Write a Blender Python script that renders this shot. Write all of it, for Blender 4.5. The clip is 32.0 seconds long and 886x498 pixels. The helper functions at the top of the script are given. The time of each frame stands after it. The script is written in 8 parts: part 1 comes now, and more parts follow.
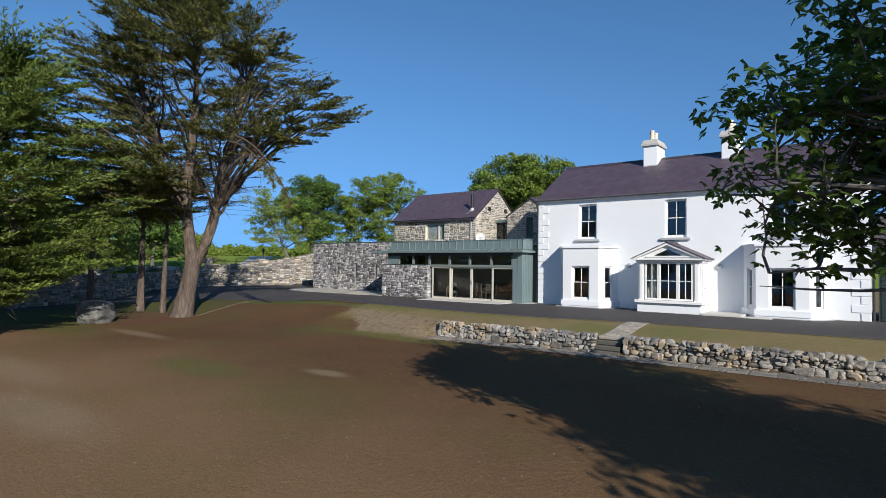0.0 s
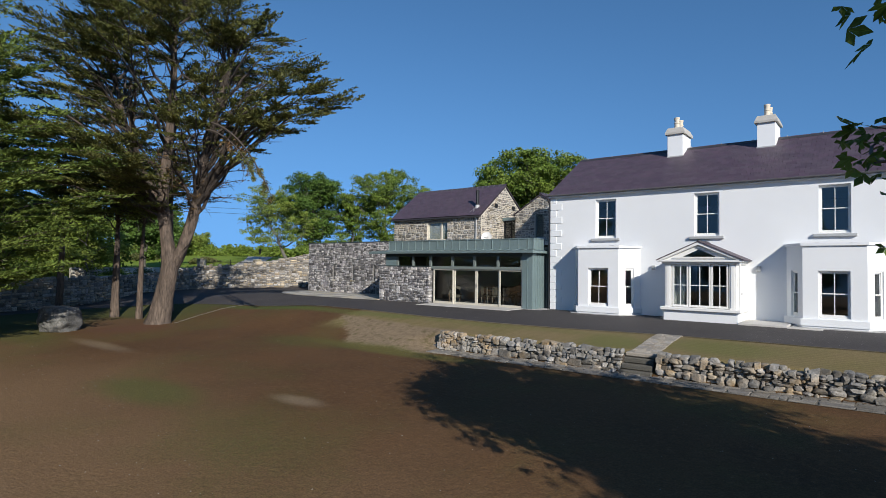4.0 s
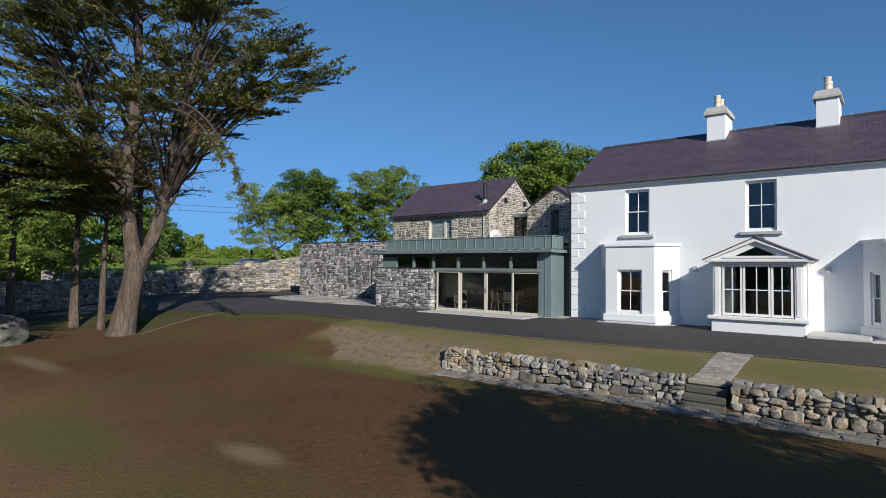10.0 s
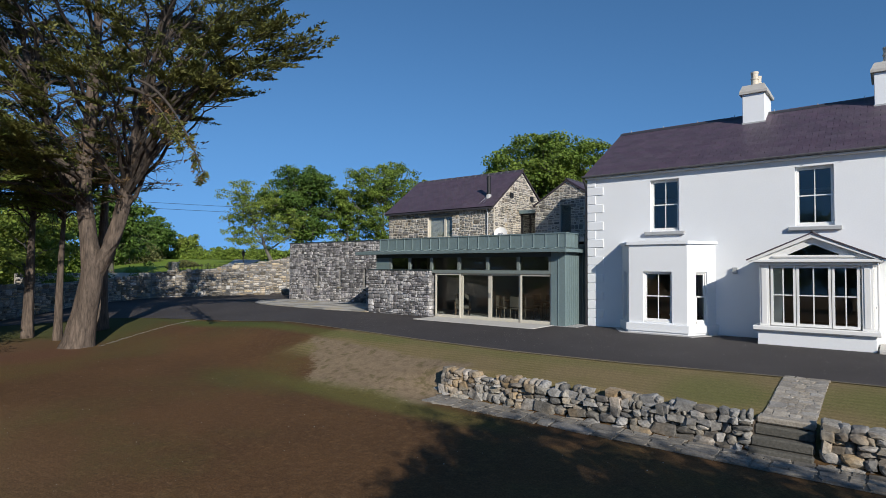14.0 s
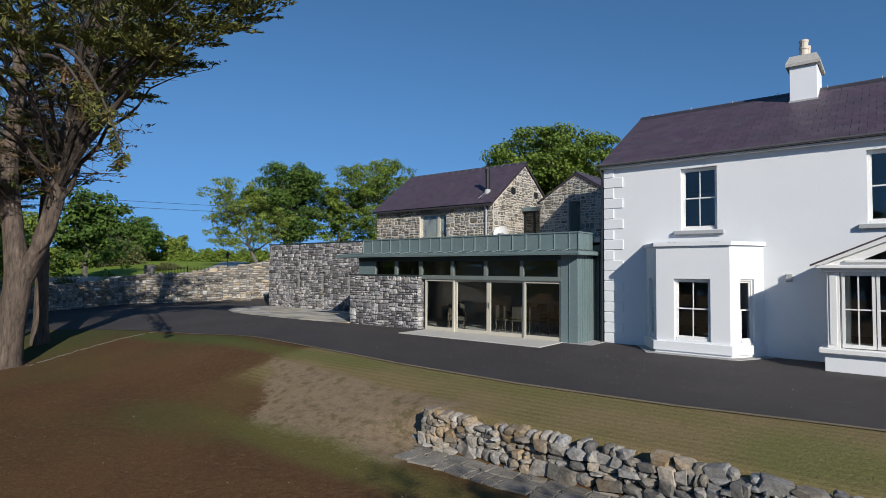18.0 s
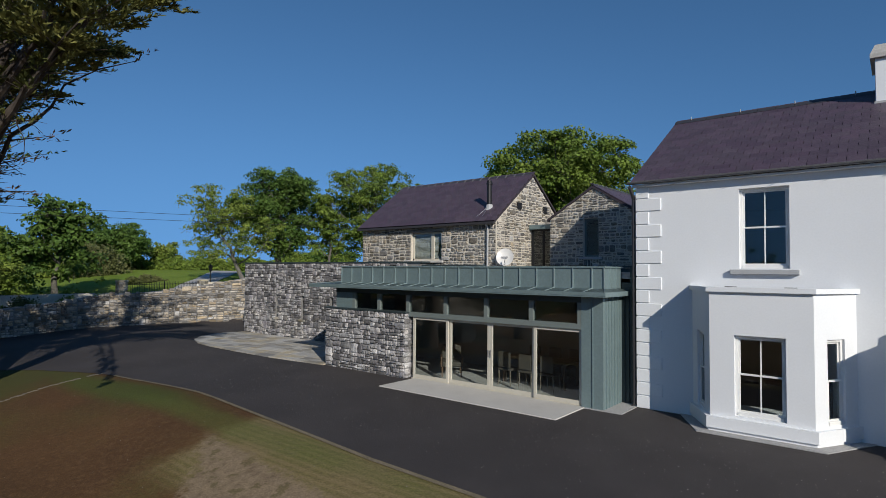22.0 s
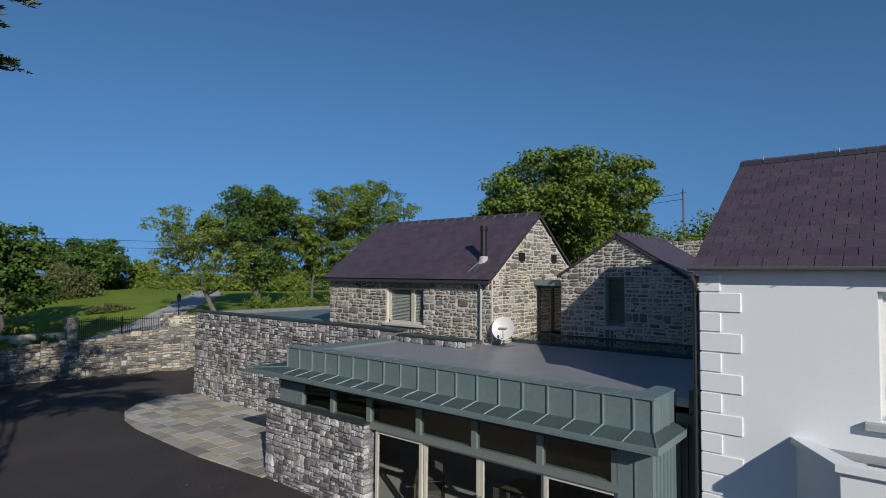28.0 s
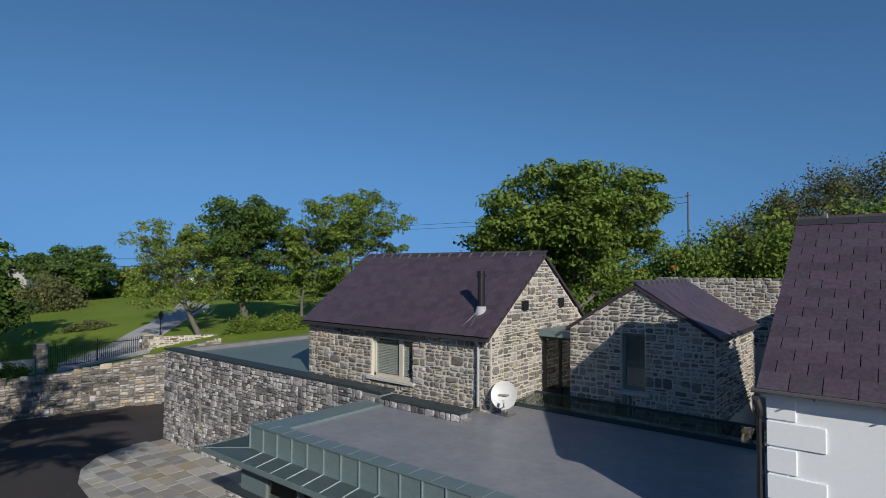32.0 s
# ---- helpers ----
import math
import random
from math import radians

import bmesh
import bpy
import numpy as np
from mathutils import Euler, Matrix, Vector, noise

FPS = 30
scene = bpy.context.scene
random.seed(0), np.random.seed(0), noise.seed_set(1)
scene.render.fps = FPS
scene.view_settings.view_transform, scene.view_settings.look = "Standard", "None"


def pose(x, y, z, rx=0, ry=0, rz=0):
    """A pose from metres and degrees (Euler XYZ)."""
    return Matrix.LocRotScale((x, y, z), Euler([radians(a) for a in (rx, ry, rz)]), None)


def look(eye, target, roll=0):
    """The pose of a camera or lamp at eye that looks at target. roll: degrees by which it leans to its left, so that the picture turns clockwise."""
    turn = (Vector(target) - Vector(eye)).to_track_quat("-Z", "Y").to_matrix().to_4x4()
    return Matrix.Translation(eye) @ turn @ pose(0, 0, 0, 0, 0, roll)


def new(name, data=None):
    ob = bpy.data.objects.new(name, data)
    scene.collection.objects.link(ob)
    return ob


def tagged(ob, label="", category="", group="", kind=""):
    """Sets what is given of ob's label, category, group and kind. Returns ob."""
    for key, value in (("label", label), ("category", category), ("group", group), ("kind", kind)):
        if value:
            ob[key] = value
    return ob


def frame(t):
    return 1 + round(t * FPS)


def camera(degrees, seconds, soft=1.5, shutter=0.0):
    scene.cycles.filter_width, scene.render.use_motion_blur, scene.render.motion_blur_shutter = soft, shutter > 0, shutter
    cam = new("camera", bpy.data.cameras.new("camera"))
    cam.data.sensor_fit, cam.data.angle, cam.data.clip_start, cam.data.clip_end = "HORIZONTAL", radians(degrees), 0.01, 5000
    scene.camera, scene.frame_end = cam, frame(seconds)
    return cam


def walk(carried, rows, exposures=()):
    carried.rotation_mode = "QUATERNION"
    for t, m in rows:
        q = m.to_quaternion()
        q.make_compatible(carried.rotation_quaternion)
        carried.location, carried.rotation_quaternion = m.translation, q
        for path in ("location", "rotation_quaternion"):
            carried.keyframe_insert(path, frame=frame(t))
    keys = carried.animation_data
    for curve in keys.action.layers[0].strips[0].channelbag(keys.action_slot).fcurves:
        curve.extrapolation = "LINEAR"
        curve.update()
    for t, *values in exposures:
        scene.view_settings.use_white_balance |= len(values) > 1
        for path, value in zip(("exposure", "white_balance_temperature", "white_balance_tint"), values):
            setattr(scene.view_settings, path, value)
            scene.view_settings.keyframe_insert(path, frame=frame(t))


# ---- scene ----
cam = camera(76.5, 32.0, soft=0.6)
PATH = [
    (0, (14.65, -27.549, 1.99), (13.428, -25.967, 2.05), 0.7),
    (1, (14.339, -26.793, 2.08), (13.106, -25.22, 2.136), 0.6),
    (2, (13.954, -26.105, 2.033), (12.713, -24.537, 2.094), 0.8),
    (3, (13.528, -25.61, 2.101), (12.287, -24.043, 2.159), 0.7),
    (6, (12.236, -24.152, 2.045), (10.996, -22.584, 2.11), 0.7),
    (7, (11.922, -23.77, 2.081), (10.68, -22.203, 2.145), 0.6),
    (8, (11.52, -23.314, 2.109), (10.279, -21.747, 2.173), 0.5),
    (9, (11.14, -22.782, 2.113), (9.895, -21.218, 2.177), 0.5),
    (10, (10.7, -22.338, 2.087), (9.455, -20.774, 2.153), 0.5),
    (11, (10.201, -21.784, 2.132), (8.957, -20.221, 2.198), 0.4),
    (12, (9.793, -21.237, 2.098), (8.544, -19.676, 2.167), 0.4),
    (13, (9.373, -20.623, 2.15), (8.124, -19.063, 2.217), 0.3),
    (14, (9.017, -19.951, 2.155), (7.764, -18.394, 2.222), 0.3),
    (17, (7.676, -17.887, 2.231), (6.423, -16.329, 2.297), 0.3),
    (18, (7.198, -17.124, 2.297), (5.943, -15.568, 2.369), 0.3),
    (19, (6.631, -16.38, 2.486), (5.381, -14.82, 2.56), 0.5),
    (20, (6.222, -15.553, 2.725), (4.96, -14.003, 2.804), 0.4),
    (21, (5.655, -14.81, 2.997), (4.395, -13.259, 3.079), 0.4),
    (22, (5.142, -14.028, 3.376), (3.879, -12.479, 3.453), 0.4),
    (23, (4.635, -13.243, 3.728), (3.371, -11.695, 3.803), 0.3),
    (24, (4.15, -12.483, 4.059), (2.885, -10.936, 4.136), 0.4),
    (25, (3.764, -11.662, 4.425), (2.489, -10.123, 4.503), 0.4),
    (28, (2.62, -9.939, 5.472), (1.352, -8.395, 5.561), 0.4),
    (29, (2.271, -9.463, 5.843), (1.002, -7.919, 5.928), 0.5),
    (30, (1.939, -8.951, 6.255), (0.671, -7.407, 6.334), 0.3),
    (31, (1.626, -8.47, 6.667), (0.358, -6.924, 6.74), 0.2),
    (32, (1.335, -8.051, 7.07), (0.069, -6.504, 7.139), 0.2),
]
walk(cam, [(t, look(eye, target, roll)) for t, eye, target, roll in PATH],
     exposures=[(0, 0.26), (3, 0.12), (8, 0.08), (13, -0.02), (19, -0.12), (23, -0.36), (28, -0.38), (32, -0.35)])

# ---- small building helpers ----
def to_object(name, bm, mat_, parent=None, label=""):
    me = bpy.data.meshes.new(name)
    bm.to_mesh(me)
    bm.free()
    if mat_:
        me.materials.append(mat_)
    ob = new(name, me)
    if parent:
        ob.parent = parent
    if label:
        ob["label"] = label
    return ob


def part(name, bm, material_, parent, label=""):
    return to_object(name, bm, material_, parent, label)


def thing(name, at=(0, 0, 0), turn=0.0, label="", category="", group="", kind=""):
    ob = new(name)
    ob.matrix_basis = pose(*at, 0, 0, turn)
    return tagged(ob, label, category, group, kind)


def box(bm, x0, y0, z0, x1, y1, z1, m=None):
    vs = [bm.verts.new(((x0, x1)[i & 1], (y0, y1)[i >> 1 & 1], (z0, z1)[i >> 2 & 1])) for i in range(8)]
    if m:
        for v in vs:
            v.co = m @ v.co
    for a in ((0, 2, 3, 1), (4, 5, 7, 6), (0, 1, 5, 4), (2, 6, 7, 3), (0, 4, 6, 2), (1, 3, 7, 5)):
        bm.faces.new([vs[i] for i in a])
    return vs


def boxes(*rows, bevel=0.0):
    bm = bmesh.new()
    for r in rows:
        a, b = [min(r[i], r[i + 3]) for i in range(3)], [max(r[i], r[i + 3]) for i in range(3)]
        box(bm, *a, *b)
    if bevel:
        bmesh.ops.bevel(bm, geom=bm.edges[:], offset=bevel, segments=1, affect="EDGES", clamp_overlap=True)
    return bm


def prism(points, z0, z1, bm=None):
    """A polygon of the plan, drawn up from z0 to z1."""
    bm = bm or bmesh.new()
    lo = [bm.verts.new((x, y, z0)) for x, y in points]
    hi = [bm.verts.new((x, y, z1)) for x, y in points]
    bm.faces.new(hi)
    bm.faces.new(lo[::-1])
    k = len(points)
    for i in range(k):
        bm.faces.new((lo[i], lo[(i + 1) % k], hi[(i + 1) % k], hi[i]))
    bmesh.ops.recalc_face_normals(bm, faces=bm.faces[:])
    return bm


def extrude_profile(profile, axis, a0, a1, bm=None):
    """A closed profile drawn along an axis: for 'x' the profile is (y, z), for 'y' it is (x, z)."""
    bm = bm or bmesh.new()
    place = (lambda p, a: (a, p[0], p[1])) if axis == "x" else (lambda p, a: (p[0], a, p[1]))
    r0 = [bm.verts.new(place(p, a0)) for p in profile]
    r1 = [bm.verts.new(place(p, a1)) for p in profile]
    k = len(profile)
    bm.faces.new(r0)
    bm.faces.new(r1[::-1])
    for i in range(k):
        bm.faces.new((r0[i], r1[i], r1[(i + 1) % k], r0[(i + 1) % k]))
    bmesh.ops.recalc_face_normals(bm, faces=bm.faces[:])
    return bm


def tube(points, radii, sides=8, bm=None, cap=True):
    bm = bm or bmesh.new()
    rings = []
    pts = [Vector(p) for p in points]
    for i, p in enumerate(pts):
        d = (pts[min(i + 1, len(pts) - 1)] - pts[max(i - 1, 0)]).normalized()
        a = d.cross(Vector((0.31, 0.17, 0.93)))
        if a.length < 1e-3:
            a = d.cross(Vector((1, 0, 0)))
        a.normalize()
        b = d.cross(a)
        rings.append([bm.verts.new(p + (a * math.cos(t) + b * math.sin(t)) * radii[i]) for t in [2 * math.pi * k / sides for k in range(sides)]])
    for r, s in zip(rings, rings[1:]):
        for k in range(sides):
            bm.faces.new((r[k], r[(k + 1) % sides], s[(k + 1) % sides], s[k]))
    if cap:
        bm.faces.new(rings[0][::-1])
        bm.faces.new(rings[-1])
    return bm


def wall_with_holes(origin, way, width, height, holes, thick, bm=None, base=0.0):
    """A wall from origin along way (2D), its outer face on the right-hand side of way; holes as (u0, z0, u1, z1) go through it."""
    bm = bm or bmesh.new()
    ux, uy = way
    ln = math.hypot(ux, uy)
    ux, uy = ux / ln, uy / ln
    nx, ny = -uy, ux
    us = sorted({0.0, width, *[h[i] for h in holes for i in (0, 2)]})
    zs = sorted({base, height, *[h[i] for h in holes for i in (1, 3)]})
    verts = {}

    def v(u, z, d):
        key = (u, z, d)
        if key not in verts:
            verts[key] = bm.verts.new((origin[0] + u * ux + d * nx, origin[1] + u * uy + d * ny, origin[2] + z))
        return verts[key]

    def solid(i, j):
        if not (0 <= i < len(us) - 1 and 0 <= j < len(zs) - 1):
            return False
        cu, cz = (us[i] + us[i + 1]) / 2, (zs[j] + zs[j + 1]) / 2
        return not any(h[0] < cu < h[2] and h[1] < cz < h[3] for h in holes)

    for i in range(len(us) - 1):
        for j in range(len(zs) - 1):
            if not solid(i, j):
                continue
            u0, u1, z0, z1 = us[i], us[i + 1], zs[j], zs[j + 1]
            bm.faces.new((v(u0, z0, 0), v(u1, z0, 0), v(u1, z1, 0), v(u0, z1, 0)))
            bm.faces.new((v(u0, z0, thick), v(u0, z1, thick), v(u1, z1, thick), v(u1, z0, thick)))
            for di, dj, a, b in ((-1, 0, (u0, z1), (u0, z0)), (1, 0, (u1, z0), (u1, z1)), (0, -1, (u0, z0), (u1, z0)), (0, 1, (u1, z1), (u0, z1))):
                if not solid(i + di, j + dj):
                    bm.faces.new((v(*a, 0), v(*a, thick), v(*b, thick), v(*b, 0)))
    return bm


def mesh_from_arrays(name, verts, quads, mat_):
    me = bpy.data.meshes.new(name)
    me.vertices.add(len(verts))
    me.vertices.foreach_set("co", np.asarray(verts, np.float32).ravel())
    k = quads.shape[1]
    me.loops.add(quads.size)
    me.loops.foreach_set("vertex_index", quads.astype(np.int32).ravel())
    me.polygons.add(len(quads))
    me.polygons.foreach_set("loop_start", np.arange(0, quads.size, k, dtype=np.int32))
    me.update(calc_edges=True)
    me.shade_flat()
    me.materials.append(mat_)
    return me

# ---- world, sun and exposure ----
SUN_WAY = Vector((1.83, -1.1, 1.02)).normalized()
SUN_ELEV = math.asin(SUN_WAY.z)
world = bpy.data.worlds.new("sky_world")
scene.world = world
world.use_nodes = True
wn = world.node_tree.nodes
wl = world.node_tree.links
sky = wn.new("ShaderNodeTexSky")
sky.sky_type = "NISHITA"
sky.sun_disc = False
sky.sun_elevation = SUN_ELEV
sky.sun_rotation = math.atan2(SUN_WAY.x, SUN_WAY.y)
sky.altitude = 2800
sky.air_density = 0.9
sky.dust_density = 0.4
sky.ozone_density = 3.0
hue = wn.new("ShaderNodeHueSaturation")
hue.inputs["Hue"].default_value = 0.494
hue.inputs["Saturation"].default_value = 1.13
# clear maritime air: the sky stays blue down to the sea, so low rays read a little higher up
way_ = wn.new("ShaderNodeTexCoord").outputs["Generated"]
part_ = wn.new("ShaderNodeSeparateXYZ")
wl.new(way_, part_.inputs[0])
sq = wn.new("ShaderNodeMath")
sq.operation = "MULTIPLY_ADD"
sq.inputs[2].default_value = 0.062
wl.new(part_.outputs[2], sq.inputs[0])
wl.new(part_.outputs[2], sq.inputs[1])
root = wn.new("ShaderNodeMath")
root.operation = "SQRT"
wl.new(sq.outputs[0], root.inputs[0])
join = wn.new("ShaderNodeCombineXYZ")
wl.new(part_.outputs[0], join.inputs[0])
wl.new(part_.outputs[1], join.inputs[1])
wl.new(root.outputs[0], join.inputs[2])
wl.new(join.outputs[0], sky.inputs[0])
wl.new(sky.outputs[0], hue.inputs["Color"])
wl.new(hue.outputs[0], wn["Background"].inputs[0])
wn["Background"].inputs[1].default_value = 0.15

sun_lamp = new("sun", bpy.data.lights.new("sun", "SUN"))
sun_lamp.data.energy = 5.0
sun_lamp.data.angle = radians(0.5)
sun_lamp.data.color = (1.0, 0.94, 0.85)
sun_lamp.matrix_world = look(tuple(SUN_WAY * 60), (0, 0, 0))

# ---- materials ----
def material(name, color, rough=0.7, metal=0.0, second=None, scale=3.0, amount=0.5, fine=40.0, fine_amount=0.25,
             bump=0.0, bump_scale=None, rand=0.0, island=0.0, spec=0.5, third=None, third_scale=0.6, third_amount=0.4,
             stretch=None):
    """A surface with a base colour, mottling at two scales, relief and a shift from piece to piece."""
    m = bpy.data.materials.new(name)
    m.use_nodes = True
    n, l = m.node_tree.nodes, m.node_tree.links
    b = n["Principled BSDF"]
    b.inputs["Roughness"].default_value = rough
    b.inputs["Metallic"].default_value = metal
    b.inputs["Specular IOR Level"].default_value = spec
    co = n.new("ShaderNodeNewGeometry").outputs["Position"]
    if stretch:
        mp = n.new("ShaderNodeMapping")
        mp.inputs["Scale"].default_value = stretch
        l.new(co, mp.inputs[0])
        co = mp.outputs[0]

    def noise_fac(s, detail, lo, hi):
        t = n.new("ShaderNodeTexNoise")
        t.inputs["Scale"].default_value = s
        t.inputs["Detail"].default_value = detail
        t.inputs["Roughness"].default_value = 0.6
        l.new(co, t.inputs["Vector"])
        r = n.new("ShaderNodeMapRange")
        r.inputs[1].default_value, r.inputs[2].default_value = lo, hi
        l.new(t.outputs["Fac"], r.inputs[0])
        return r.outputs[0], t

    def mix(fac, a, bb, how="MIX"):
        x = n.new("ShaderNodeMix")
        x.data_type = "RGBA"
        x.blend_type = how
        for sock, v in ((x.inputs[0], fac), (x.inputs[6], a), (x.inputs[7], bb)):
            if hasattr(v, "links"):
                l.new(v, sock)
            else:
                sock.default_value = v if isinstance(v, float) else (*v, 1)
        return x.outputs[2]

    sec = second or tuple(c * 0.65 for c in color)
    f1, _ = noise_fac(scale, 4, 0.5 - 0.25, 0.5 + 0.25)
    mul = n.new("ShaderNodeMath")
    mul.operation = "MULTIPLY"
    mul.inputs[1].default_value = amount
    l.new(f1, mul.inputs[0])
    out = mix(mul.outputs[0], tuple(color), tuple(sec))
    if third:
        f3, _ = noise_fac(third_scale, 3, 0.45, 0.62)
        m3 = n.new("ShaderNodeMath")
        m3.operation = "MULTIPLY"
        m3.inputs[1].default_value = third_amount
        l.new(f3, m3.inputs[0])
        out = mix(m3.outputs[0], out, tuple(third))
    f2, t2 = noise_fac(fine, 3, 0.3, 0.7)
    v = n.new("ShaderNodeMapRange")
    v.inputs[3].default_value, v.inputs[4].default_value = 1 - fine_amount, 1 + fine_amount
    l.new(f2, v.inputs[0])
    out = mix(1.0, out, v.outputs[0], "MULTIPLY")
    if rand or island:
        src = n.new("ShaderNodeObjectInfo").outputs["Random"] if rand else n.new("ShaderNodeNewGeometry").outputs["Random Per Island"]
        amp = rand or island
        h = n.new("ShaderNodeHueSaturation")
        r = n.new("ShaderNodeMapRange")
        r.inputs[3].default_value, r.inputs[4].default_value = 1 - amp, 1 + amp
        l.new(src, r.inputs[0])
        l.new(r.outputs[0], h.inputs["Value"])
        w = n.new("ShaderNodeTexWhiteNoise")
        w.noise_dimensions = "1D"
        l.new(src, w.inputs["W"])
        r2 = n.new("ShaderNodeMapRange")
        r2.inputs[3].default_value, r2.inputs[4].default_value = 1 - amp * 1.2, 1 + amp * 1.2
        l.new(w.outputs["Value"], r2.inputs[0])
        l.new(r2.outputs[0], h.inputs["Saturation"])
        l.new(out, h.inputs["Color"])
        out = h.outputs[0]
    l.new(out, b.inputs["Base Color"])
    if bump:
        t = n.new("ShaderNodeTexNoise")
        t.inputs["Scale"].default_value = bump_scale or fine
        t.inputs["Detail"].default_value = 4
        l.new(co, t.inputs["Vector"])
        bp = n.new("ShaderNodeBump")
        bp.inputs["Strength"].default_value = bump
        bp.inputs["Distance"].default_value = 0.02
        l.new(t.outputs["Fac"], bp.inputs["Height"])
        l.new(bp.outputs[0], b.inputs["Normal"])
    return m


def glass_material(name, tint=(0.75, 0.8, 0.8), reflect=0.75):
    """A pane: clear with a mirror sheen that grows at grazing angles."""
    m = bpy.data.materials.new(name)
    m.use_nodes = True
    n, l = m.node_tree.nodes, m.node_tree.links
    n.remove(n["Principled BSDF"])
    tr = n.new("ShaderNodeBsdfTransparent")
    tr.inputs[0].default_value = (*tint, 1)
    gl = n.new("ShaderNodeBsdfGlossy")
    gl.inputs["Roughness"].default_value = 0.02
    gl.inputs["Color"].default_value = (reflect, reflect, reflect, 1)
    lw = n.new("ShaderNodeLayerWeight")
    lw.inputs["Blend"].default_value = 0.5
    pw = n.new("ShaderNodeMath")
    pw.operation = "POWER"
    pw.inputs[1].default_value = 4.0
    l.new(lw.outputs["Facing"], pw.inputs[0])
    fr = n.new("ShaderNodeMapRange")
    fr.inputs[3].default_value, fr.inputs[4].default_value = 0.08, 0.9
    l.new(pw.outputs[0], fr.inputs[0])
    mx = n.new("ShaderNodeMixShader")
    l.new(fr.outputs[0], mx.inputs[0])
    l.new(tr.outputs[0], mx.inputs[1])
    l.new(gl.outputs[0], mx.inputs[2])
    l.new(mx.outputs[0], n["Material Output"].inputs[0])
    return m


def leaf_material(name, color, second, scale=0.5, trans=0.35, vary=0.3):
    m = bpy.data.materials.new(name)
    m.use_nodes = True
    n, l = m.node_tree.nodes, m.node_tree.links
    b = n["Principled BSDF"]
    b.inputs["Roughness"].default_value = 0.55
    b.inputs["Specular IOR Level"].default_value = 0.25
    geo = n.new("ShaderNodeNewGeometry")
    t = n.new("ShaderNodeTexNoise")
    t.inputs["Scale"].default_value = scale
    t.inputs["Detail"].default_value = 3
    l.new(geo.outputs["Position"], t.inputs["Vector"])
    r = n.new("ShaderNodeMapRange")
    r.inputs[1].default_value, r.inputs[2].default_value = 0.35, 0.65
    l.new(t.outputs["Fac"], r.inputs[0])
    x = n.new("ShaderNodeMix")
    x.data_type = "RGBA"
    x.inputs[6].default_value, x.inputs[7].default_value = (*color, 1), (*second, 1)
    l.new(r.outputs[0], x.inputs[0])
    h = n.new("ShaderNodeHueSaturation")
    v = n.new("ShaderNodeMapRange")
    v.inputs[3].default_value, v.inputs[4].default_value = 1 - vary, 1 + vary
    l.new(geo.outputs["Random Per Island"], v.inputs[0])
    l.new(v.outputs[0], h.inputs["Value"])
    l.new(x.outputs[2], h.inputs["Color"])
    l.new(h.outputs[0], b.inputs["Base Color"])
    tl = n.new("ShaderNodeBsdfTranslucent")
    l.new(h.outputs[0], tl.inputs["Color"])
    mx = n.new("ShaderNodeMixShader")
    mx.inputs[0].default_value = trans
    l.new(b.outputs[0], mx.inputs[1])
    l.new(tl.outputs[0], mx.inputs[2])
    l.new(mx.outputs[0], n["Material Output"].inputs[0])
    return m


M = {}
M["render"] = material("white_render", (0.78, 0.80, 0.815), 0.75, second=(0.73, 0.75, 0.77), scale=0.9, amount=0.6, fine=25, fine_amount=0.02, bump=0.06, bump_scale=60)
M["white_paint"] = material("white_gloss_paint", (0.80, 0.80, 0.78), 0.35, second=(0.74, 0.74, 0.72), scale=4, amount=0.4, fine_amount=0.03)
M["sill"] = material("grey_stone_sill", (0.42, 0.43, 0.43), 0.7, second=(0.34, 0.35, 0.36), scale=4, amount=0.6, fine=60, fine_amount=0.12, bump=0.1)
M["cap"] = material("chimney_cap_concrete", (0.50, 0.48, 0.44), 0.85, second=(0.36, 0.35, 0.33), scale=3, amount=0.8, fine=30, fine_amount=0.15, bump=0.2)
M["pot"] = material("buff_clay_pot", (0.66, 0.60, 0.49), 0.7, second=(0.56, 0.48, 0.37), scale=6, amount=0.7, fine_amount=0.1)
M["slate"] = material("purple_slate", (0.085, 0.060, 0.078), 0.5, second=(0.060, 0.045, 0.062), scale=1.2, amount=0.7, fine=18, fine_amount=0.22, rand=0.15, bump=0.25, bump_scale=25)
M["slate_rest"] = material("purple_slate_field", (0.085, 0.060, 0.078), 0.5, second=(0.060, 0.045, 0.062), scale=1.2, amount=0.7, fine=18, fine_amount=0.22, island=0.15, bump=0.25, bump_scale=25)
M["slate_under"] = material("slate_underlay", (0.045, 0.036, 0.045), 0.8, scale=4, fine_amount=0.15)
M["zinc"] = material("green_grey_zinc", (0.20, 0.268, 0.272), 0.42, metal=0.22, second=(0.155, 0.215, 0.225), scale=1.5, amount=0.7, fine=14, fine_amount=0.08)
# seam zinc paler than the sheets: edge highlights put into its colour
M["zinc_seam"] = material("zinc_edge_glint", (0.30, 0.38, 0.38), 0.35, metal=0.4, second=(0.24, 0.31, 0.31), scale=3, fine_amount=0.08)
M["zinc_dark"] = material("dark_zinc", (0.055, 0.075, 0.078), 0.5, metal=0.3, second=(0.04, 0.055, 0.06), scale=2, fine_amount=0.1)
M["membrane"] = material("grey_roof_membrane", (0.27, 0.275, 0.30), 0.42, second=(0.22, 0.225, 0.25), scale=0.6, amount=0.8, fine=6, fine_amount=0.08, third=(0.33, 0.33, 0.34), third_scale=1.6, third_amount=0.35, bump=0.05, bump_scale=3)
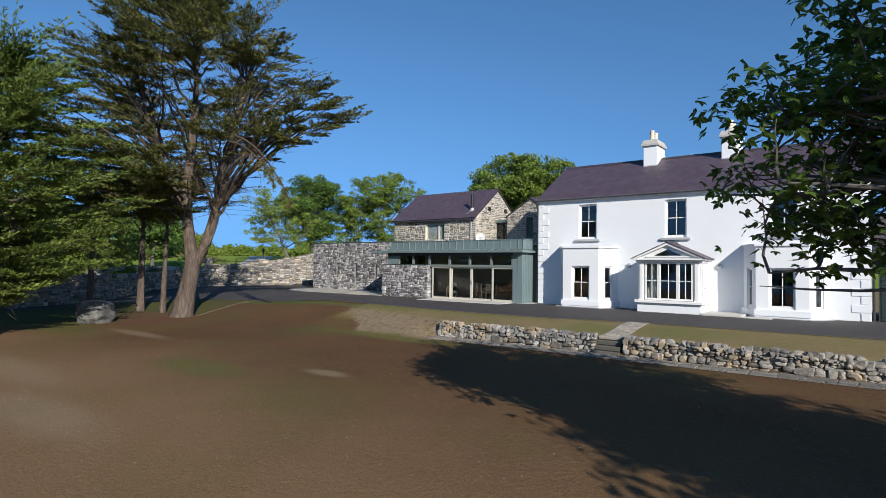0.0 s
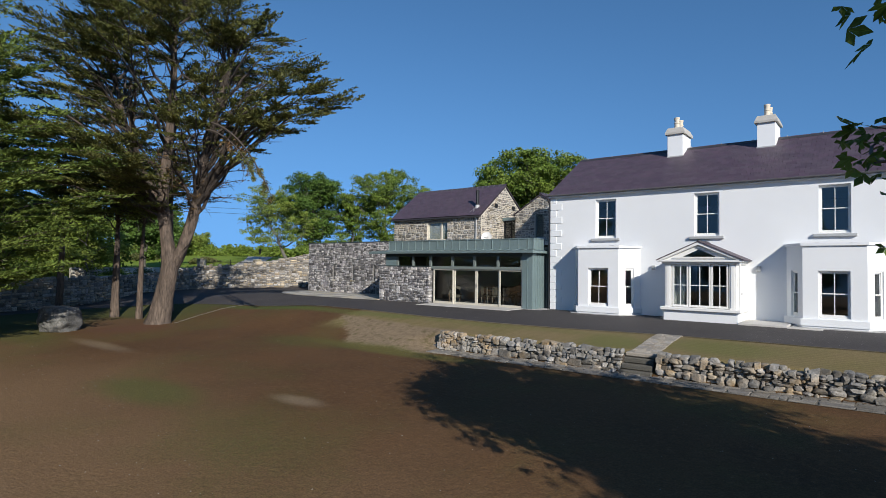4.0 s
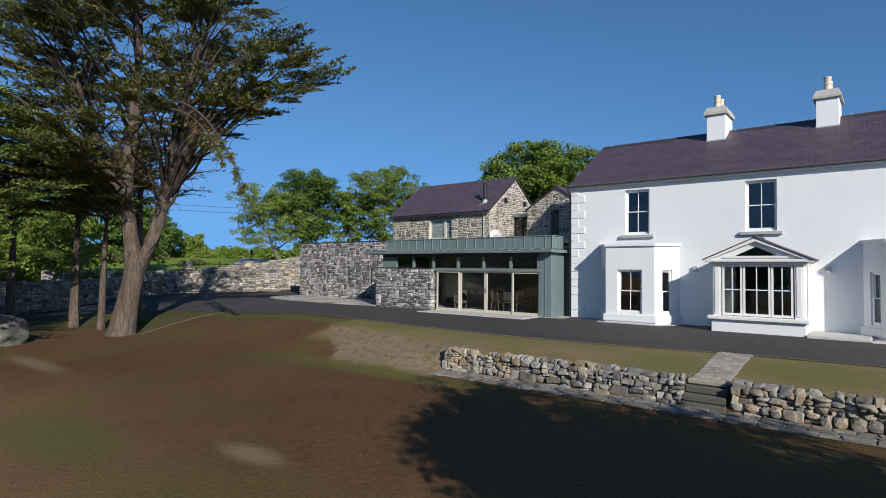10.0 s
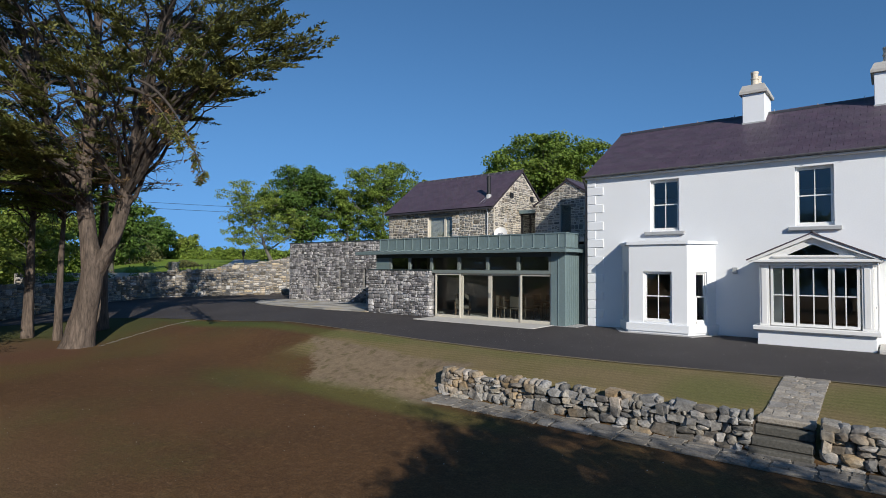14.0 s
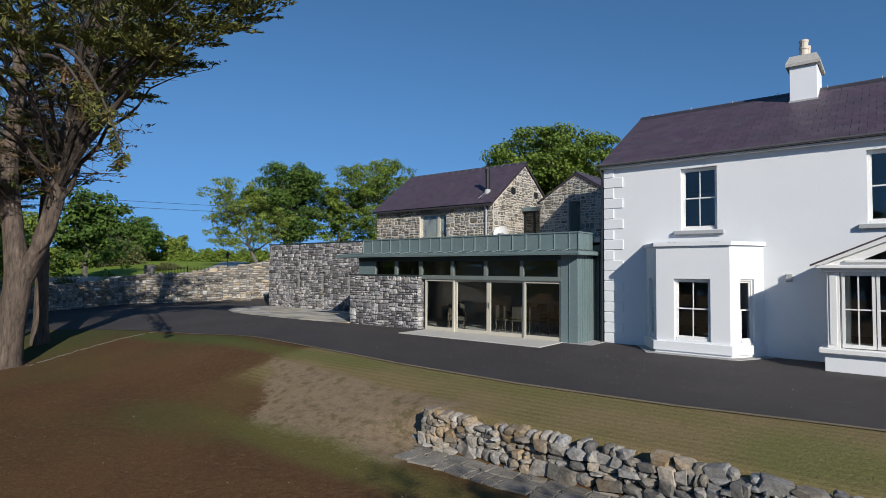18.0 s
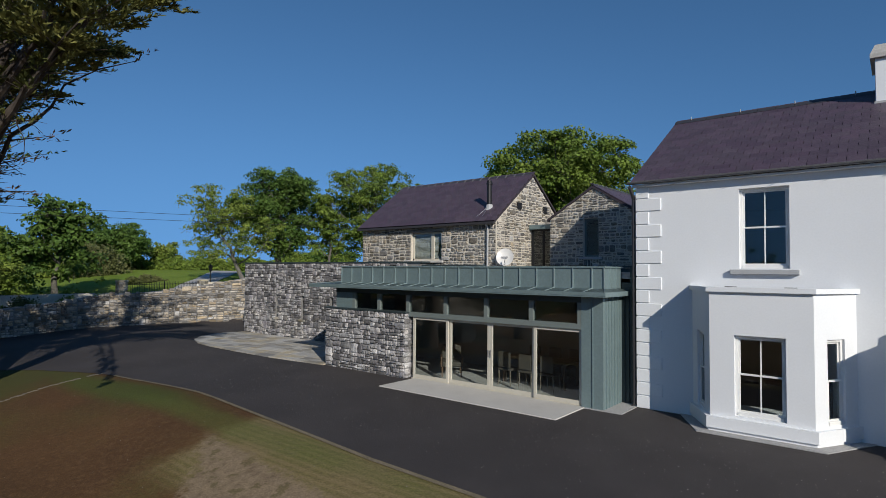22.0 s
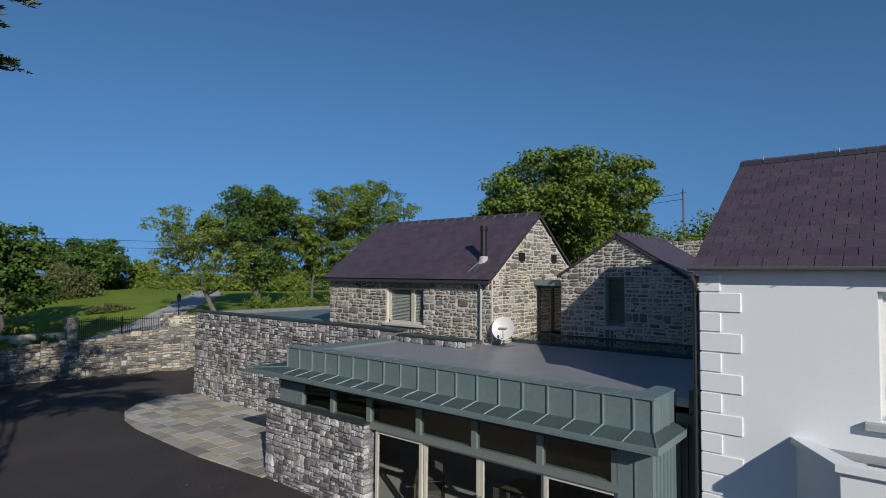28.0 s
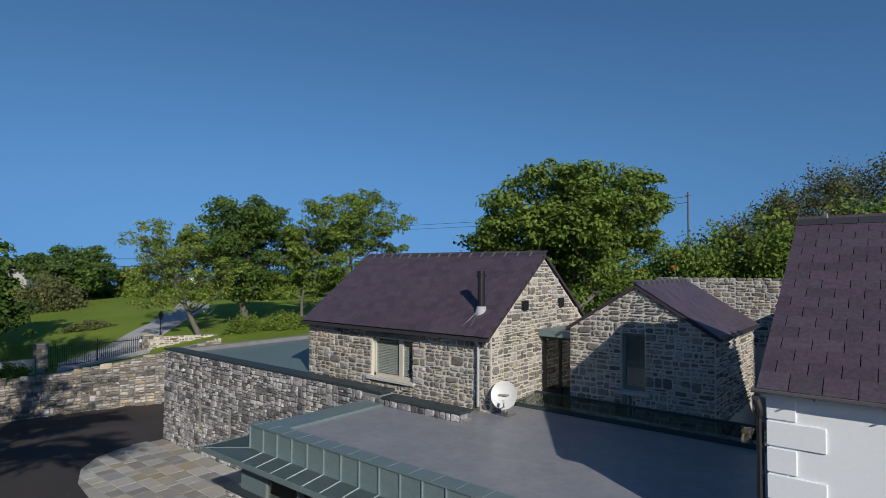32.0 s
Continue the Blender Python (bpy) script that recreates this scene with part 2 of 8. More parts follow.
M["frame"] = material("beige_timber_frame", (0.54, 0.51, 0.43), 0.45, second=(0.47, 0.44, 0.37), scale=5, amount=0.5, fine_amount=0.06)
M["bark_dark"] = material("dark_limb_bark", (0.075, 0.058, 0.046), 0.9, second=(0.045, 0.037, 0.031), scale=5, amount=0.8, fine=30, fine_amount=0.3, bump=0.3)
# mossy step stone, its colour lowered further for the recess's shade
M["step_stone"] = material("mossy_shaded_step", (0.10, 0.094, 0.08), 0.9, second=(0.09, 0.085, 0.07), scale=4, amount=0.9, fine=25, fine_amount=0.3, bump=0.5)
M["path_flag"] = material("weathered_path_stone", (0.235, 0.215, 0.185), 0.85, second=(0.13, 0.12, 0.105), scale=3, amount=0.9, fine=25, fine_amount=0.25, rand=0.22, bump=0.4)
M["path_pale"] = material("pale_worn_flag", (0.36, 0.325, 0.275), 0.85, second=(0.25, 0.222, 0.185), scale=5, amount=0.9, fine=30, fine_amount=0.25, rand=0.2, bump=0.4)
M["packing"] = material("earth_packing", (0.12, 0.092, 0.066), 0.95, second=(0.07, 0.056, 0.042), scale=6, amount=0.9, fine=40, fine_amount=0.3, bump=0.6)
M["path_bed"] = material("sandy_joint_bed", (0.17, 0.15, 0.12), 0.95, second=(0.10, 0.09, 0.07), scale=6, amount=0.9, fine=40, fine_amount=0.3, bump=0.3)
# pale chair cloth and legs: the room's dimness is put into both colours
M["shaded_chair_cloth"] = material("shaded_chair_cloth", (0.10, 0.088, 0.07), 0.9, second=(0.075, 0.066, 0.055), scale=8, fine=120, fine_amount=0.1)
M["chair_wood"] = material("shaded_limed_wood", (0.20, 0.17, 0.13), 0.6, second=(0.16, 0.13, 0.10), scale=9, fine_amount=0.1)
M["gutter_grey"] = material("grey_gutter_paint", (0.15, 0.15, 0.155), 0.4, scale=5, fine_amount=0.12)
M["pebble"] = material("grey_pebble", (0.27, 0.25, 0.22), 0.85, second=(0.2, 0.19, 0.17), scale=9, island=0.4)
M["frame_green"] = material("green_grey_frame", (0.17, 0.20, 0.19), 0.45, second=(0.14, 0.165, 0.16), scale=3, amount=0.5, fine_amount=0.06)
M["iron"] = material("black_iron", (0.025, 0.025, 0.027), 0.45, metal=0.3, scale=6, fine_amount=0.2)
M["gutter"] = material("dark_gutter_paint", (0.05, 0.048, 0.052), 0.4, scale=5, fine_amount=0.12)
M["mortar"] = material("lime_mortar", (0.62, 0.57, 0.48), 0.95, second=(0.50, 0.46, 0.39), scale=2.5, amount=0.8, fine=50, fine_amount=0.2, bump=0.4)
M["mortar_dark"] = material("grey_mortar", (0.24, 0.235, 0.23), 0.95, second=(0.15, 0.15, 0.145), scale=2.5, amount=0.8, fine=50, fine_amount=0.25, bump=0.4)
STONE = dict(rough=0.85, fine=22, fine_amount=0.35, bump=0.55, bump_scale=16)
M["limestone"] = material("grey_limestone", (0.28, 0.27, 0.275), second=(0.12, 0.118, 0.125), scale=3.2, amount=1.0, rand=0.68, third=(0.52, 0.50, 0.47), third_scale=3.5, third_amount=0.5, **STONE)
M["limestone_rest"] = material("grey_limestone_field", (0.28, 0.27, 0.275), second=(0.12, 0.118, 0.125), scale=3.2, amount=1.0, island=0.68, third=(0.52, 0.50, 0.47), third_scale=3.5, third_amount=0.5, **STONE)
M["oldstone"] = material("weathered_rubble_stone", (0.37, 0.335, 0.285), second=(0.185, 0.168, 0.145), scale=2.6, amount=0.9, rand=0.62, third=(0.42, 0.355, 0.27), third_scale=2.0, third_amount=0.45, **STONE)
M["oldstone_rest"] = material("weathered_rubble_field", (0.37, 0.335, 0.285), second=(0.185, 0.168, 0.145), scale=2.6, amount=0.9, island=0.62, third=(0.42, 0.355, 0.27), third_scale=2.0, third_amount=0.45, **STONE)
M["fieldstone"] = material("garden_fieldstone", (0.30, 0.285, 0.255), second=(0.125, 0.116, 0.104), scale=5, amount=1.0, rand=0.5, third=(0.32, 0.245, 0.165), third_scale=1.3, third_amount=0.6, **STONE)
# lichened grey rock, darkened as a boulder lying in tree shade
M["boulder_rock"] = material("shaded_lichened_rock", (0.13, 0.128, 0.122), second=(0.065, 0.066, 0.060), scale=2.4, amount=1.0, third=(0.30, 0.29, 0.27), third_scale=3.0, third_amount=0.4, **STONE)
M["cotstone"] = material("pointed_cottage_stone", (0.33, 0.31, 0.28), second=(0.15, 0.145, 0.14), scale=3.0, amount=0.9, rand=0.6, third=(0.38, 0.33, 0.25), third_scale=2.0, third_amount=0.45, **STONE)
M["cotstone_rest"] = material("pointed_cottage_field", (0.33, 0.31, 0.28), second=(0.15, 0.145, 0.14), scale=3.0, amount=0.9, island=0.6, third=(0.38, 0.33, 0.25), third_scale=2.0, third_amount=0.45, **STONE)
M["flag"] = material("sandstone_flag", (0.38, 0.37, 0.34), 0.8, second=(0.28, 0.27, 0.25), scale=2, amount=0.7, fine=30, fine_amount=0.15, rand=0.34, third=(0.40, 0.335, 0.22), third_scale=0.8, third_amount=0.6, bump=0.2)
M["concrete"] = material("pale_concrete", (0.55, 0.53, 0.49), 0.8, second=(0.46, 0.44, 0.41), scale=1.4, amount=0.7, fine=40, fine_amount=0.1, bump=0.1)
M["tarmac"] = material("fresh_tarmac", (0.034, 0.028, 0.027), 0.85, second=(0.045, 0.038, 0.036), scale=0.5, amount=0.8, fine=90, fine_amount=0.4, third=(0.056, 0.048, 0.046), third_scale=0.25, third_amount=0.5, bump=0.35, bump_scale=120)
M["verge_grit"] = material("sandy_grit", (0.20, 0.16, 0.105), 0.95, second=(0.13, 0.108, 0.062), scale=2.2, amount=1.0, fine=45, fine_amount=0.4, bump=0.4)
M["gravel"] = material("grey_gravel", (0.50, 0.49, 0.48), 0.9, second=(0.29, 0.285, 0.28), scale=60, amount=0.9, fine=120, fine_amount=0.4, bump=0.8, bump_scale=70)
M["bark"] = material("cypress_bark", (0.135, 0.102, 0.078), 0.9, second=(0.060, 0.045, 0.036), scale=5, amount=1.0, fine=16, fine_amount=0.5, bump=1.0, bump_scale=9, stretch=(1, 1, 0.16))
M["bark_grey"] = material("grey_bark", (0.15, 0.14, 0.12), 0.9, second=(0.09, 0.085, 0.075), scale=3, amount=0.8, fine=25, fine_amount=0.3, bump=0.6, bump_scale=14, stretch=(1, 1, 0.25))
M["twig"] = material("dry_twigs", (0.20, 0.16, 0.12), 0.9, second=(0.13, 0.11, 0.09), scale=3)
M["glass"] = glass_material("window_glass")
M["roof_glass"] = glass_material("roof_glass", (0.74, 0.86, 0.82), 0.9)
M["room"] = material("room_plaster", (0.30, 0.29, 0.27), 0.8, scale=2)
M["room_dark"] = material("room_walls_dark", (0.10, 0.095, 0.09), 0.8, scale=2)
M["oak"] = material("dark_oak", (0.16, 0.10, 0.06), 0.5, second=(0.10, 0.06, 0.035), scale=6, stretch=(1, 6, 6))
M["cream"] = material("cream_fabric", (0.55, 0.50, 0.42), 0.9, scale=8)
M["dish"] = material("white_dish_enamel", (0.70, 0.69, 0.66), 0.4, scale=5, amount=0.3, fine_amount=0.05)
M["steel"] = material("brushed_steel", (0.45, 0.45, 0.46), 0.35, metal=0.9, scale=6, fine_amount=0.1)
M["dark_print"] = material("grey_print", (0.22, 0.22, 0.23), 0.6)
M["leaf_cypress"] = leaf_material("cypress_foliage", (0.080, 0.094, 0.026), (0.165, 0.165, 0.046), 0.9, 0.15, 0.4)
M["leaf_conifer"] = leaf_material("conifer_foliage", (0.092, 0.138, 0.028), (0.165, 0.215, 0.045), 0.8, 0.15, 0.4)
M["leaf_dark"] = leaf_material("sycamore_leaf_dark", (0.065, 0.125, 0.024), (0.110, 0.180, 0.034), 0.6, 0.3, 0.4)
M["leaf_near"] = leaf_material("sycamore_leaf_near", (0.062, 0.118, 0.022), (0.120, 0.190, 0.036), 0.9, 0.48, 0.35)
M["leaf_mid"] = leaf_material("broadleaf_mid", (0.120, 0.188, 0.030), (0.180, 0.245, 0.042), 0.5, 0.3, 0.4)
M["leaf_light"] = leaf_material("broadleaf_light", (0.180, 0.250, 0.046), (0.250, 0.310, 0.062), 0.5, 0.35, 0.35)
M["leaf_bush"] = leaf_material("shrub_leaf", (0.100, 0.118, 0.040), (0.150, 0.155, 0.060), 0.8, 0.2, 0.35)
M["leaf_yellow"] = leaf_material("gorse_flower", (0.45, 0.22, 0.02), (0.35, 0.20, 0.03), 1.0, 0.2, 0.3)
M["leaf_dead"] = leaf_material("dead_cypress_spray", (0.16, 0.095, 0.045), (0.12, 0.085, 0.04), 1.2, 0.1, 0.3)
M["sea"] = material("sea_water", (0.05, 0.10, 0.16), 0.25, second=(0.06, 0.12, 0.18), scale=0.02)

# ---- ground ----
def smooth(a, b, x):
    t = min(1.0, max(0.0, (x - a) / (b - a)))
    return t * t * (3 - 2 * t)


# the boundary wall's line, from the house end round to the south
BOUND = [(-27.6, 8.2), (-28.5, 5.6), (-29.6, 2.6), (-30.3, 0.0), (-30.4, -2.6), (-29.6, -5.6), (-27.6, -9.0), (-25.4, -12.4), (-24.2, -17.0), (-24.0, -23.0), (-25.0, -32.0)]
RETAIN_Y = -9.15          # line of the low retaining wall
RETAIN_X0 = 0.45


def bound_side(x, y):
    """Distance from the boundary wall, positive on its outer, western side."""
    best, sign = 1e9, 1
    for (ax, ay), (bx, by) in zip(BOUND, BOUND[1:]):
        dx, dy = bx - ax, by - ay
        t = min(1, max(0, ((x - ax) * dx + (y - ay) * dy) / (dx * dx + dy * dy)))
        d = math.hypot(x - ax - t * dx, y - ay - t * dy)
        if d < best:
            best, sign = d, (1 if dx * (y - ay) - dy * (x - ax) < 0 else -1)
    return best * sign


def height(x, y):
    terrace = -0.05 * smooth(-3, -6.5, y) - 0.36 * smooth(-9, -17, x) * smooth(-1.0, -6.0, y) * (1 - 0.75 * smooth(-18, -26, x))
    lower = -0.88 - 0.03 * (-9.5 - y) * (1 if y < -9.5 else 0)
    lower += 0.35 * smooth(-15, -22, x)
    if y > -6.3:
        z = terrace
    else:
        strip = terrace - 0.28 * smooth(-6.4, -9.2, y)
        cut = smooth(-8.98, -9.3, y)
        slope = smooth(-6.4, -11.2, y)
        near = smooth(RETAIN_X0 - 1.6, RETAIN_X0 + 0.1, x)
        z = (strip * (1 - cut) + lower * cut) * near + (terrace * (1 - slope) + lower * slope) * (1 - near)
    if x < -20:
        d = bound_side(x, y)
        if d > 0:
            out = min(3.2, max(0.85, min(2.7, 1.22 + 0.1 * (y - 2.5)) + 0.014 * max(0, d - 8)))
            out -= 0.5 * (1 - smooth(9, 20, d)) * (1 - smooth(8, 14, y))
            out -= 9.0 * smooth(60, 170, d)
            z = z + (out - z) * smooth(0.25, 0.55, d)
    far = max(0.0, math.hypot(x + 5, y) - 60)
    if y > 16:
        z += 3.5 * smooth(16, 45, y) * smooth(-32, -16, x)
    return z - 16 * smooth(160, 320, far)


def axis_steps(lo, hi, dense_lo, dense_hi, fine, growth):
    out, v, s = [dense_lo], dense_lo, fine
    while v > lo:
        s *= growth
        v -= s
        out.insert(0, max(v, lo))
    v, s = dense_lo, fine
    while v < dense_hi:
        v += fine
        out.append(v)
    while v < hi:
        s *= growth
        v += s
        out.append(min(v, hi))
    return out


gx = axis_steps(-900, 900, -32, 18, 0.4, 1.14)
gy = axis_steps(-900, 900, -30, 9.5, 0.32, 1.14)
gv = np.array([(x, y, height(x, y)) for y in gy for x in gx])
nx_, ny_ = len(gx), len(gy)
gi = np.arange(nx_ * ny_).reshape(ny_, nx_)
gq = np.stack([gi[:-1, :-1], gi[:-1, 1:], gi[1:, 1:], gi[1:, :-1]], -1).reshape(-1, 4)


def ground_material():
    """Seeded lawn: bare brown soil with green where the grass has taken, sand at the bank and mown lawn past the wall."""
    m = bpy.data.materials.new("newly_seeded_lawn")
    m.use_nodes = True
    n, l = m.node_tree.nodes, m.node_tree.links
    b = n["Principled BSDF"]
    b.inputs["Roughness"].default_value = 0.95
    b.inputs["Specular IOR Level"].default_value = 0.15
    pos = n.new("ShaderNodeNewGeometry").outputs["Position"]
    sep = n.new("ShaderNodeSeparateXYZ")
    l.new(pos, sep.inputs[0])

    def tex(scale, detail=4, stretch=None):
        t = n.new("ShaderNodeTexNoise")
        t.inputs["Scale"].default_value = scale
        t.inputs["Detail"].default_value = detail
        t.inputs["Roughness"].default_value = 0.62
        if stretch:
            mp = n.new("ShaderNodeMapping")
            mp.inputs["Scale"].default_value = stretch
            l.new(pos, mp.inputs[0])
            l.new(mp.outputs[0], t.inputs["Vector"])
        else:
            l.new(pos, t.inputs["Vector"])
        return t.outputs["Fac"]

    def ramp(v, lo, hi, a=0.0, c=1.0):
        r = n.new("ShaderNodeMapRange")
        r.interpolation_type = "SMOOTHSTEP"
        r.inputs[1].default_value, r.inputs[2].default_value, r.inputs[3].default_value, r.inputs[4].default_value = lo, hi, a, c
        l.new(v, r.inputs[0])
        return r.outputs[0]

    def calc(op, a, c):
        x = n.new("ShaderNodeMath")
        x.operation = op
        for s, v in zip(x.inputs, (a, c)):
            if hasattr(v, "links"):
                l.new(v, s)
            else:
                s.default_value = v
        return x.outputs[0]

    def mix(f, a, c):
        x = n.new("ShaderNodeMix")
        x.data_type = "RGBA"
        l.new(f, x.inputs[0])
        for s, v in ((x.inputs[6], a), (x.inputs[7], c)):
            if hasattr(v, "links"):
                l.new(v, s)
            else:
                s.default_value = (*v, 1)
        return x.outputs[2]

    def blob(cx, cy, rx, ry, edge=0.35, wob=0.5):
        """A stained patch of ground round a place, with a ragged edge."""
        x = calc("DIVIDE", calc("SUBTRACT", sep.outputs[0], cx), rx)
        y = calc("DIVIDE", calc("SUBTRACT", sep.outputs[1], cy), ry)
        r = calc("SQRT", calc("ADD", calc("MULTIPLY", x, x), calc("MULTIPLY", y, y)), 0.0)
        r = calc("ADD", r, calc("MULTIPLY", calc("SUBTRACT", tex(0.9, 5), 0.5), wob))
        return ramp(r, 1 + edge, 1 - edge)

    soil = mix(ramp(tex(0.35, 5), 0.35, 0.65), (0.108, 0.057, 0.025), (0.086, 0.046, 0.021))
    soil = mix(ramp(tex(7, 5), 0.45, 0.75), soil, (0.128, 0.072, 0.034))
    soil = mix(calc("MULTIPLY", ramp(calc("ADD", sep.outputs[1], calc("MULTIPLY", tex(0.12, 3), 8.0)), -11.0, -19.0), 0.85), soil, (0.190, 0.117, 0.060))
    # thin young grass over the soil
    green = calc("MULTIPLY", ramp(tex(0.22, 4), 0.46, 0.70), ramp(tex(14, 3), 0.35, 0.6, 0.12, 0.45))
    base = mix(green, soil, (0.085, 0.090, 0.025))
    for cx, cy, rx, ry, k in ((-1.6, -18.5, 2.0, 0.8, 0.5), (-13.5, -6.9, 4.6, 0.75, 0.75), (-4.8, -11.2, 2.4, 0.8, 0.25), (3.5, -19.0, 2.2, 1.0, 0.12), (-17.5, -17.5, 4.5, 1.4, 0.5)):
        base = mix(calc("MULTIPLY", blob(cx, cy, rx, ry, 0.5), k), base, (0.070, 0.100, 0.022))
    # pale dry patches
    for cx, cy, rx, ry, k in ((2.2, -16.8, 0.75, 0.28, 0.6), (-10.5, -16.3, 2.2, 0.35, 0.5), (-6.0, -22.0, 3.5, 0.7, 0.4), (0.4, -23.2, 2.6, 0.7, 0.5)):
        base = mix(calc("MULTIPLY", blob(cx, cy, rx, ry, 0.6), k), base, (0.24, 0.18, 0.115))
    # upper strip between drive and retaining wall: mown rows of sparse grass
    wave = n.new("ShaderNodeTexWave")
    wave.bands_direction = "Y"
    wave.inputs["Scale"].default_value = 1.9
    wave.inputs["Distortion"].default_value = 0.9
    l.new(pos, wave.inputs["Vector"])
    strip_col = mix(ramp(tex(0.6, 5), 0.35, 0.65), (0.182, 0.138, 0.068), (0.142, 0.122, 0.045))
    strip_col = mix(calc("MULTIPLY", wave.outputs["Fac"], 0.6), strip_col, (0.225, 0.170, 0.086))
    strip_f = calc("MULTIPLY", ramp(calc("ADD", sep.outputs[1], calc("MULTIPLY", tex(0.7), 1.0)), -8.9, -8.1), ramp(calc("ADD", sep.outputs[0], calc("MULTIPLY", tex(1.4), 1.6)), -6.0, -5.2))
    strip_r = calc("MULTIPLY", ramp(sep.outputs[1], -9.32, -9.12), ramp(sep.outputs[0], -0.6, 0.6))
    base = mix(calc("MAXIMUM", strip_f, strip_r), base, strip_col)
    for cx, cy, rx, ry, k in ((6.3, -8.0, 1.0, 0.8, 0.5), (9.3, -7.6, 1.6, 0.7, 0.4), (-6.0, -7.15, 5.0, 0.4, 0.45), (2.0, -7.3, 3.0, 0.3, 0.25)):
        base = mix(calc("MULTIPLY", blob(cx, cy, rx, ry, 0.5), k), base, (0.095, 0.125, 0.030))
    # raked sandy bank at the wall's end
    sand = mix(ramp(tex(5, 5), 0.4, 0.7), (0.235, 0.176, 0.112), (0.170, 0.124, 0.078))
    rag = calc("ADD", calc("MULTIPLY", calc("SUBTRACT", tex(1.1, 4), 0.5), 1.1), calc("MULTIPLY", calc("SUBTRACT", tex(9, 4), 0.5), 1.3))
    slant = calc("ADD", calc("ADD", sep.outputs[0], calc("MULTIPLY", calc("ADD", sep.outputs[1], 7.7), 1.2)), rag)
    upper = calc("ADD", calc("ADD", sep.outputs[1], calc("MULTIPLY", sep.outputs[0], 0.1)), calc("MULTIPLY", rag, 0.45))
    bank = calc("MULTIPLY", ramp(slant, -6.7, -6.2), calc("MULTIPLY", ramp(upper, -8.15, -8.45), ramp(calc("ADD", sep.outputs[1], calc("MULTIPLY", rag, 0.6)), -10.7, -10.3)))
    bank = calc("MULTIPLY", bank, ramp(sep.outputs[0], 1.0, 0.5))
    tuft = calc("MULTIPLY", ramp(tex(2.6, 5), 0.54, 0.62), 0.7)
    base = mix(bank, base, mix(tuft, sand, (0.12, 0.098, 0.045)))
    base = mix(calc("MULTIPLY", blob(-0.6, -10.75, 3.4, 0.5, 0.5), 0.6), base, (0.115, 0.120, 0.032))
    # darker green grass under the trees, reddish ground round the large trunk
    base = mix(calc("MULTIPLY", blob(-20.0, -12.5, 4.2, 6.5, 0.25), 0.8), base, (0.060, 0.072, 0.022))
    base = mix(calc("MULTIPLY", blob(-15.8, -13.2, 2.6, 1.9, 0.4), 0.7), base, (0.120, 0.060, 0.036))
    # mown lawn past the boundary wall
    lawn = mix(ramp(tex(0.15, 4), 0.35, 0.65), (0.140, 0.205, 0.026), (0.178, 0.242, 0.036))
    base = mix(ramp(sep.outputs[2], 0.5, 0.8), base, lawn)
    fine = n.new("ShaderNodeMix")
    fine.data_type = "RGBA"
    fine.blend_type = "MULTIPLY"
    fine.inputs[0].default_value = 1.0
    l.new(base, fine.inputs[6])
    l.new(ramp(tex(30, 4), 0.25, 0.75, 0.72, 1.28), fine.inputs[7])
    l.new(fine.outputs[2], b.inputs["Base Color"])
    bp = n.new("ShaderNodeBump")
    bp.inputs["Strength"].default_value = 0.5
    bp.inputs["Distance"].default_value = 0.05
    l.new(calc("ADD", tex(9, 5), calc("MULTIPLY", tex(40, 3), 0.5)), bp.inputs["Height"])
    l.new(bp.outputs[0], b.inputs["Normal"])
    return m


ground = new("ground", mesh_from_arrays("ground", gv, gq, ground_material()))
tagged(ground, "brown newly seeded lawn with green patches, falling away from the house", "ground", kind="structure")
for p in ground.data.polygons:
    p.use_smooth = True

# sea beyond the fields
sea = new("water", mesh_from_arrays("water", np.array([(-4500, -4500, -9.0), (4500, -4500, -9.0), (4500, 4500, -9.0), (-4500, 4500, -9.0)]), np.array([[0, 1, 2, 3]]), M["sea"]))
tagged(sea, "calm blue sea on the horizon", "sea", kind="structure")


def sheet_on_ground(name, outline, lift, mat_, step=0.5, thick=0.0):
    """A sheet cut to an outline that follows the ground."""
    bm = bmesh.new()
    xs, ys = [p[0] for p in outline], [p[1] for p in outline]
    vs = [bm.verts.new((x, y, 0)) for x, y in outline]
    bm.faces.new(vs)
    for lo, hi, no in ((min(xs), max(xs), (1, 0, 0)), (min(ys), max(ys), (0, 1, 0))):
        v = math.ceil(lo / step) * step
        while v < hi:
            co = (v, 0, 0) if no[0] else (0, v, 0)
            bmesh.ops.bisect_plane(bm, geom=bm.verts[:] + bm.edges[:] + bm.faces[:], plane_co=co, plane_no=no)
            v += step
    for v in bm.verts:
        v.co.z = height(v.co.x, v.co.y) + lift
    bmesh.ops.recalc_face_normals(bm, faces=bm.faces[:])
    if bm.faces[:][0].normal.z < 0:
        bmesh.ops.reverse_faces(bm, faces=bm.faces[:])
    ob = to_object(name, bm, mat_)
    return ob


road_line = [(24, 7), (24, -6.2), (10, -6.35), (7.6, -6.45), (4.1, -6.85), (1.0, -6.95), (-2.4, -6.8), (-6, -6.45), (-10, -6.05), (-14, -5.85), (-16.4, -5.85), (-17.6, -6.2), (-19.5, -7.2),
             (-21.6, -9.0), (-22.8, -12.0), (-22.6, -17), (-22.6, -24), (-24.2, -24), (-24.35, -17), (-25.6, -12.3), (-27.8, -8.9), (-29.8, -5.6), (-30.65, -2.6), (-30.55, 0.0), (-29.9, 2.7), (-28.85, 5.7), (-27.9, 8.4), (-22.2, 8.4), (-22.2, 0.4), (-10, 0.4), (-0.3, 0.4), (14.4, 0.1), (14.4, 7)]
